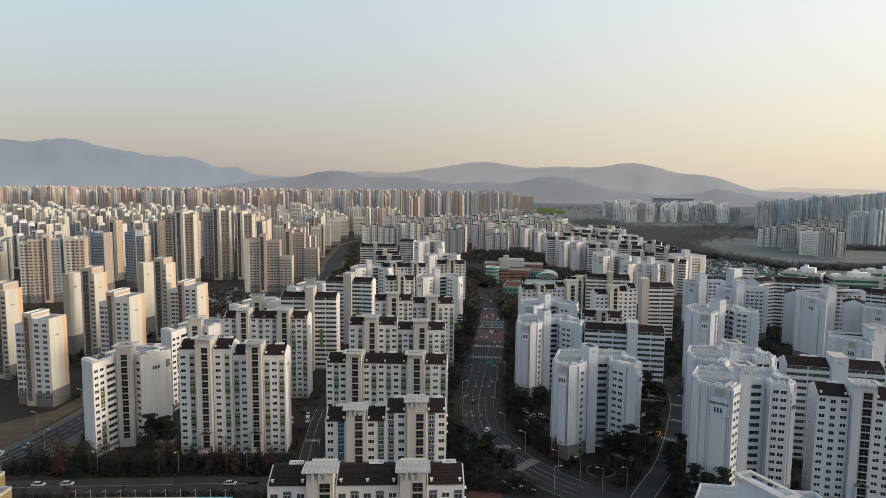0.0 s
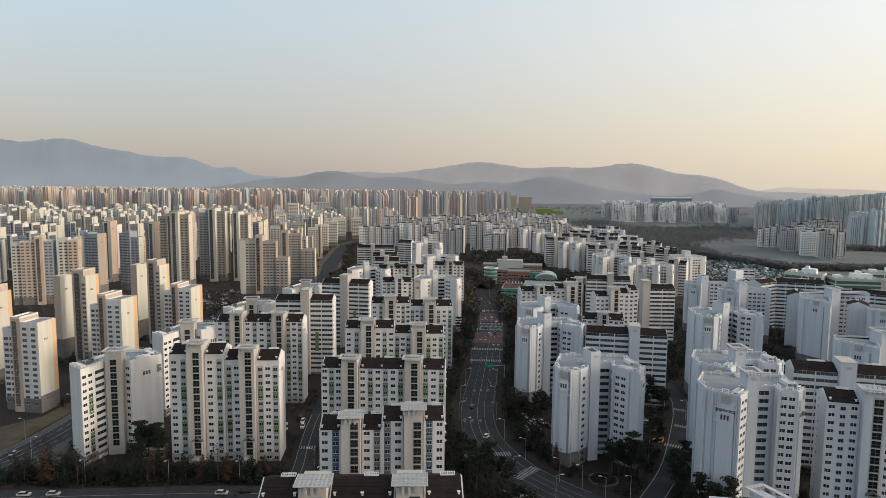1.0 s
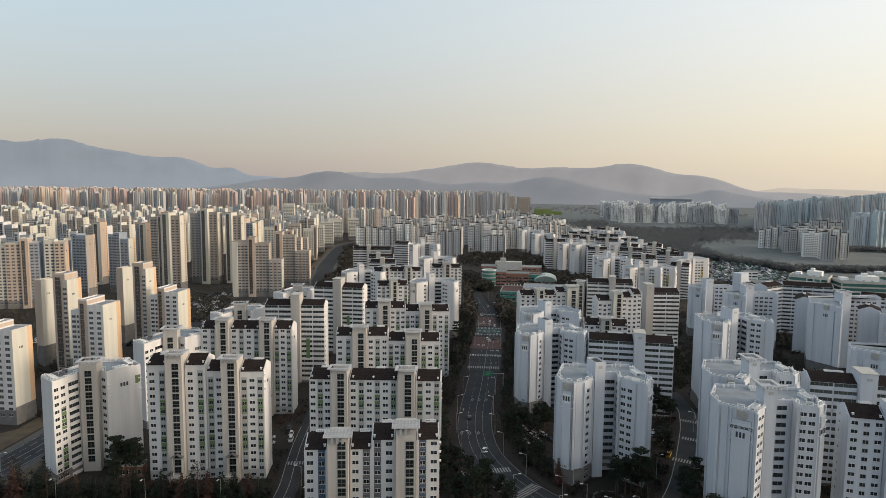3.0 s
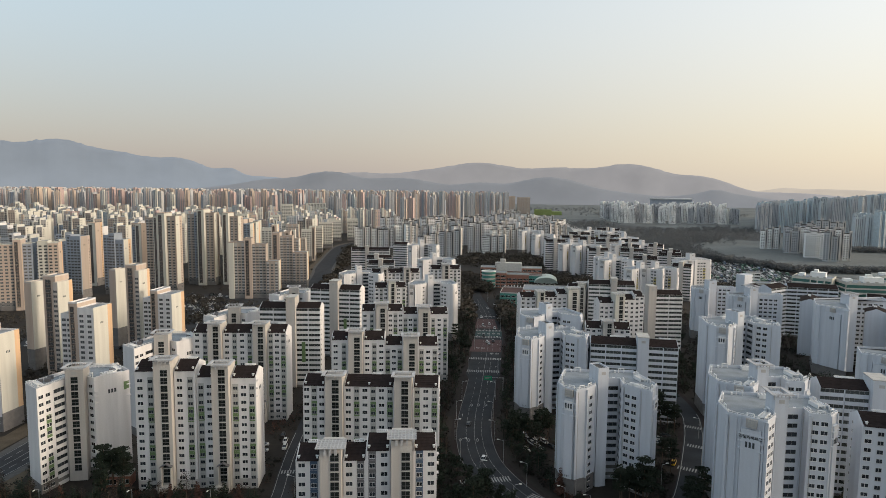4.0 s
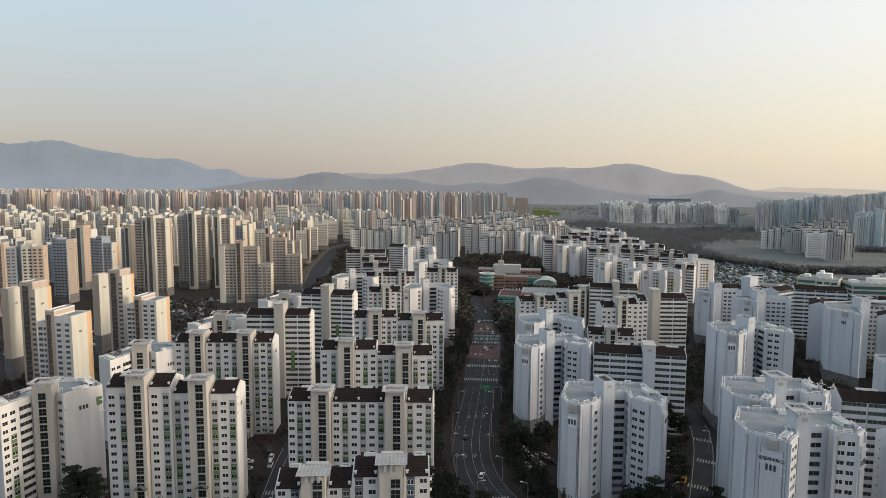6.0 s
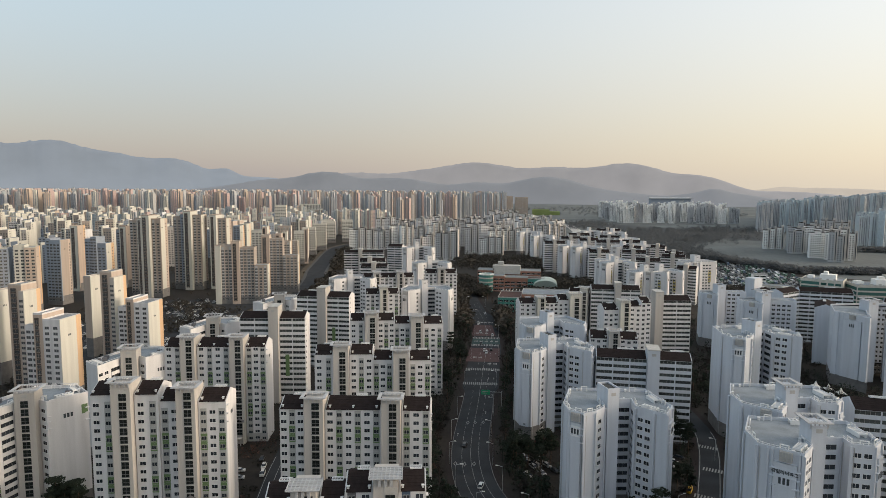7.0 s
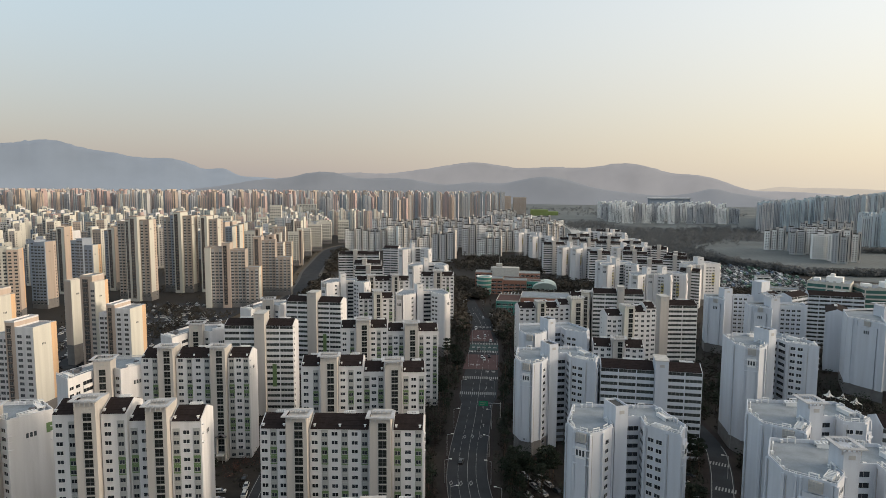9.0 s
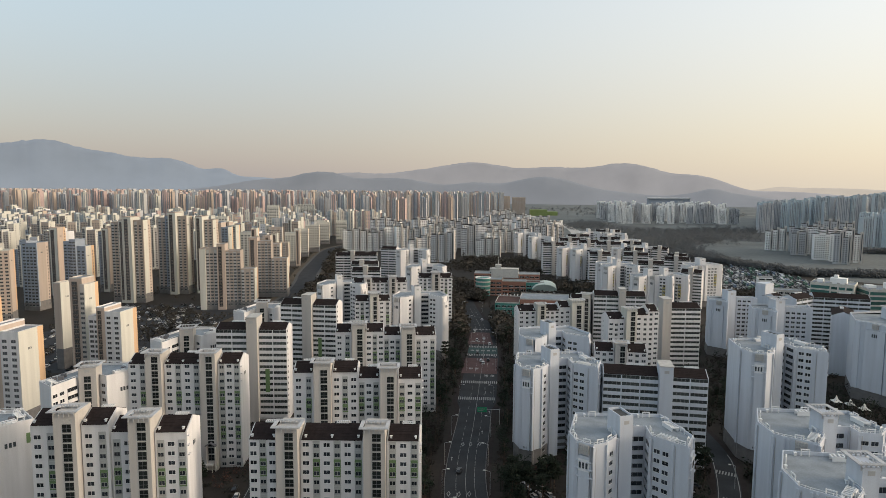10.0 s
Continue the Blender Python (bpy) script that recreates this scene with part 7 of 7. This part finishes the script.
# woods on the far side
def woods(name, areas, n, hgt, seed):
    r = random.Random(seed)
    t = MB()
    for _ in range(n):
        x0, y0, x1, y1, w = r.choice(areas)
        f = r.random()
        x, y = x0 + (x1 - x0) * f + r.gauss(0, w), y0 + (y1 - y0) * f + r.gauss(0, w)
        if name == "woods_near" and not all((a - x) ** 2 + (b - y) ** 2 > 900 for a, b, q in TAKEN):
            continue
        h = hgt * r.uniform(0.6, 1.2)
        t.tube((x, y, 0), (x, y, h * 0.7), 0.25, 0.1, 4)
        leaf_cloud(t, x, y, h * 0.58, h * 0.5, h * 0.42, 26 if name == "woods_near" else 34, h * (0.15 if name == "woods_near" else 0.12), r)
    tagged(new("woods", t.mesh("woods", [WOODS if name == "woods_near" else WOODS_FAR])), "dark brown winter woods", "woods", kind="stuff")


woods("woods_near", [(-330, 440, -225, 520, 18), (-420, 480, -300, 560, 22), (-262, 480, -232, 600, 10), (-300, 290, -240, 400, 14), (-380, 690, -240, 740, 25), (-212, 300, -217, 560, 2), (-560, 560, -480, 700, 40), (-600, 800, -300, 800, 40), (-330, 600, -250, 600, 16), (-217, 640, -246, 850, 3), (-252, 880, -290, 1130, 4)], 1500, 4.5, 5)
woods("woods_near", [(-30, 930, 60, 960, 30), (-20, 985, 50, 970, 30), (20, 880, 60, 900, 18), (60, 780, 110, 750, 16), (40, 690, 90, 690, 12), (-30, 690, -34, 800, 8), (-19, 540, -30, 690, 3), (13, 530, 11, 606, 2.5), (-6, 690, -12, 716, 3), (240, 740, 300, 700, 10), (-170, 640, -184, 800, 3), (-196, 860, -236, 1100, 5)], 3600, 8, 15)
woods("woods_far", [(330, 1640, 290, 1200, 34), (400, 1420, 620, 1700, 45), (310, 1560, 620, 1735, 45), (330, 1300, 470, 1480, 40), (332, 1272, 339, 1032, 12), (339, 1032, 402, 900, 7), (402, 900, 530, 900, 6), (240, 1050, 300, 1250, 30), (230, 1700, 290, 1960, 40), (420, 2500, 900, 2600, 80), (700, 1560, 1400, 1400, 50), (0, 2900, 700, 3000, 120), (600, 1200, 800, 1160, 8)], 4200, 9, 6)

# ---- street furniture, vehicles ----
def street_lamp(h=9.0):
    ob = thing("street_lamp", 0, 0, 0, "tall grey steel street lamp with white head", "street lamp", "street lamps")
    part("pole", MB().tube((0, 0, 0), (0, 0, h), 0.11, 0.07, 8), [STEEL], ob)
    arm = part("arm", MB().tube((0, 0, h), (1.9, 0, h + 0.5), 0.06, 0.05, 6), [STEEL], ob)
    part("lamp_head", MB().box(1.7, -0.18, h + 0.42, 2.7, 0.18, h + 0.62), [LAMP], arm, "white lamp head")
    return ob


lamp = None
for x, y, a in [(x + s * 8.7, y, 180 if s > 0 else 0) for k, (x, y) in enumerate(MAIN) if k % 5 == 0 and 225 < y < 640 for s in (-1, 1)] + [(-150, 223, -90), (-119, 225.5, -90), (-93, 228, -90), (-62, 226, -90), (-30, 222.5, -90), (-184, 240, 0), (-200.5, 258, 180), (-201, 290, 180), (34, 236, 200), (50, 229, 210), (64, 262, 20), (93, 312, 180), (-68, 240, 180), (-183, 215, 100)]:
    m = Matrix.Translation((x, y, 0.1)) @ Matrix.Rotation(radians(a), 4, 'Z')
    if lamp is None:
        lamp = street_lamp()
        lamp.matrix_basis = m
    else:
        copy_thing(lamp, m)

ob = thing("road_sign", -1, 369.8, 0, "green direction sign hung over the avenue from a steel mast", "road sign")
part("mast", MB().tube((8.2, 0, 0), (8.2, 0, 7.6), 0.16, 0.13, 8), [STEEL], ob)
part("arm", MB().tube((8.2, 0, 7.2), (-2.2, 0, 7.2), 0.11, 0.09, 6), [STEEL], ob)
board = part("panel", MB().box(-2.2, -0.25, 5.8, 2.2, -0.12, 8.2), [SIGN_GREEN], ob, "green sign panel")
part("lettering", MB().box(-1.7, -0.27, 7.2, 1.4, -0.252, 7.5).box(-1.7, -0.27, 6.4, 0.6, -0.252, 6.7), [PAINT], board)
ob = thing("road_sign", -186, 214, 20, "green direction sign beside the side avenue", "road sign")
part("mast", MB().tube((0, 0, 0), (0, 0, 7.6), 0.16, 0.13, 8), [STEEL], ob)
part("panel", MB().box(-4.2, -0.25, 5.6, 0, -0.1, 7.8), [SIGN_GREEN], ob, "green sign panel")


def car(mat, van=False):
    ob = thing("van" if van else "car", 0, 0, 0, "%s %s standing on dark asphalt" % (mat.name[4:], "van" if van else "car"), "car", "cars")
    h = 1.1 if van else 0.72
    b = MB()
    b.prism([(-0.88, -2.1), (-0.75, -2.25), (0.75, -2.25), (0.88, -2.1), (0.88, 2.1), (0.75, 2.25), (-0.75, 2.25), (-0.88, 2.1)], 0.32, h + 0.2)
    body = part("body", b, [mat], ob)
    c = MB()
    y0, y1, zt = (-1.3, 2.1, 1.95) if van else (-0.9, 1.7, 1.45)
    n = [(-0.82, y0 - 0.55), (0.82, y0 - 0.55), (0.82, y1 + 0.3), (-0.82, y1 + 0.3)]
    u = [(-0.60, y0 + 0.25), (0.60, y0 + 0.25), (0.60, y1 - 0.35), (-0.60, y1 - 0.35)]
    lo = [(x, y, h + 0.2) for x, y in n]
    up = [(x, y, zt) for x, y in u]
    for i in range(4):
        j = (i + 1) % 4
        c.face([lo[i], lo[j], up[j], up[i]])
    part("glazing", c, [GLASS], body, "dark car windows")
    part("roof", MB().box(-0.60, y0 + 0.25, zt - 0.02, 0.60, y1 - 0.35, zt + 0.05), [mat], ob)
    for sx in (-0.8, 0.8):
        for sy in (-1.4, 1.4):
            part("wheel", MB().tube((sx - 0.11, sy, 0.33), (sx + 0.11, sy, 0.33), 0.33, 0.33, 12), [RUBBER], ob)
    return ob


CARS = [car(m) for m in CAR_COLS[:3]] + [car(CAR_COLS[0], True), car(CAR_COLS[3], True)]
used = set()
spotsc = [(-165, 211, 97, 0), (-155, 212.5, 97, 0), (-88, 221, 97, 1), (-96, 219, 97, 0), (-199, 234, 5, 0), (-194, 243, 5, 2), (-2, 281, 170, 0), (-9.5, 318, 172, 1), (-1, 471, 2, 0), (-2.5, 476, 2, 0), (2, 478, 2, 1), (-6, 530, 2, 2), (-1, 535, 2, 0), (-8, 560, 4, 0), (74.5, 284, 155, 4), (73, 305, 60, 0), (75.5, 309, 60, 0), (79, 313, 60, 1), (76, 297, 80, 0), (-86, 284, 10, 3), (-88, 291, 10, 0), (-91, 297, 10, 1),
          (14, 300, 30, 1), (17, 303, 30, 0), (15.5, 308, 30, 2), (20, 300, 30, 3), (12, 296, 30, 1), (108, 258, 60, 2), (110, 261, 60, 1), (-5, 495, 2, 1), (3, 520, 2, 0), (-3, 600, 8, 2), (-94, 280, 100, 2), (-96, 286, 100, 0), (118, 236, 40, 1)]
spotsc += [(16 + (k % 5) * 2.7, 292 + (k // 5) * 6 + (k % 5), 30, k % 3) for k in range(0, 14, 2)]
for x, y, a, k in spotsc:
    z = 0.165 if line_dist(MAIN, x, y) < 10 else 0.2 if line_dist(CROSS, x, y) < 5 else 0.17 if line_dist(LEFT, x, y) < 7 else 0.22 if line_dist(EST, x, y) < 4 else 0.0
    m = Matrix.Translation((x, y, z)) @ Matrix.Rotation(radians(a), 4, 'Z')
    if k not in used:
        used.add(k)
        CARS[k].matrix_basis = m
    else:
        copy_thing(CARS[k], m)


def bus(mat):
    ob = thing("bus", 0, 0, 0, "parked %s city bus in the yard" % ("green" if mat is BUS_G else "blue" if mat is BUS_B else "silver grey"), "bus", "buses in the yard")
    b = MB().box(-1.25, -5.5, 0.4, 1.25, 5.5, 3.1)
    for sx in (-1.1, 1.1):
        for sy in (-3.4, 3.4):
            b.tube((sx - 0.14, sy, 0.48), (sx + 0.14, sy, 0.48), 0.48, 0.48, 8, 1)
    part("body", b, [mat, RUBBER], ob)
    part("glazing", MB().box(-1.27, -5.2, 1.5, 1.27, 5.2, 2.5), [GLASS], ob)
    return ob


BUSES = [bus(BUS_G), bus(BUS_B), bus(CAR_COLS[2])]
seen = set()
for i in range(11):
    for j in range(24):
        x, y = 268 + j * 4.2, 776 + i * 14.5
        if tr.random() < 0.86 or (i > 6 and j < 8) or x > 366:
            continue
        k = tr.choice((0, 1, 2, 2, 2))
        m = Matrix.Translation((x, y, 0.22)) @ Matrix.Rotation(radians(-10 + tr.uniform(-3, 3)), 4, 'Z')
        if k in seen:
            copy_thing(BUSES[k], m)
        else:
            seen.add(k)
            BUSES[k].matrix_basis = m

# rows of cars and coaches filling the yard, too small to pick apart
yd = MB()
for i in range(16):
    for j in range(38):
        x, y = 258 + j * 3.1 + i * 2.2, 766 + i * 14.0
        if tr.random() < 0.22 or line_dist([(312, 1000), (262, 870)], x, y) < 8 or x > 378 or y > 985:
            continue
        m = tr.choice((0, 0, 0, 1, 1, 2, 2, 2, 0, 4, 5))
        ln, ht = (5.2, 3.0) if m > 3 and tr.random() < 0.7 else (2.2, 1.0)
        c = MB().box(-0.95, -ln, 0.3, 0.95, ln, ht, m).box(-0.97, -ln * 0.7, ht * 0.6, 0.97, ln * 0.75, ht * 0.85, 3)
        if ht < 2:
            c.box(-0.75, -1.2, ht, 0.75, 1.4, 1.45, 3).box(-0.7, -0.9, 1.45, 0.7, 1.1, 1.5, m)
        yd.put(c, x, y + tr.uniform(4.5, 6.5), 0.225, radians(-10))
tagged(new("parked_vehicles", yd.mesh("parked_vehicles", [CAR_COLS[0], CAR_COLS[1], CAR_COLS[2], GLASS, BUS_G, BUS_B])), "rows of parked cars and coaches in the yard", "vehicles", kind="stuff")

# parked cars between the far towers, too small to pick apart
pk = MB()
for i in range(420):
    x, y = tr.uniform(-328, -216), tr.uniform(432, 640)
    if math.hypot(x + 230, y - 620) < 26 or line_dist(LEFT, x, y) < 14:
        continue
    x, y = round(x / 2.8) * 2.8, round(y / 9) * 9
    m = tr.choice((0, 0, 1, 2))
    c = MB().box(-0.9, -2.2, 0.25, 0.9, 2.2, 0.95, m).box(-0.75, -1.2, 0.95, 0.75, 1.5, 1.45, 3).box(-0.7, -0.9, 1.45, 0.7, 1.2, 1.5, m)
    pk.put(c, x, y, 0.065, 0.1)
tagged(new("parked_cars", pk.mesh("parked_cars", [CAR_COLS[0], CAR_COLS[1], CAR_COLS[2], GLASS])), "rows of white and dark parked cars", "cars", kind="stuff")
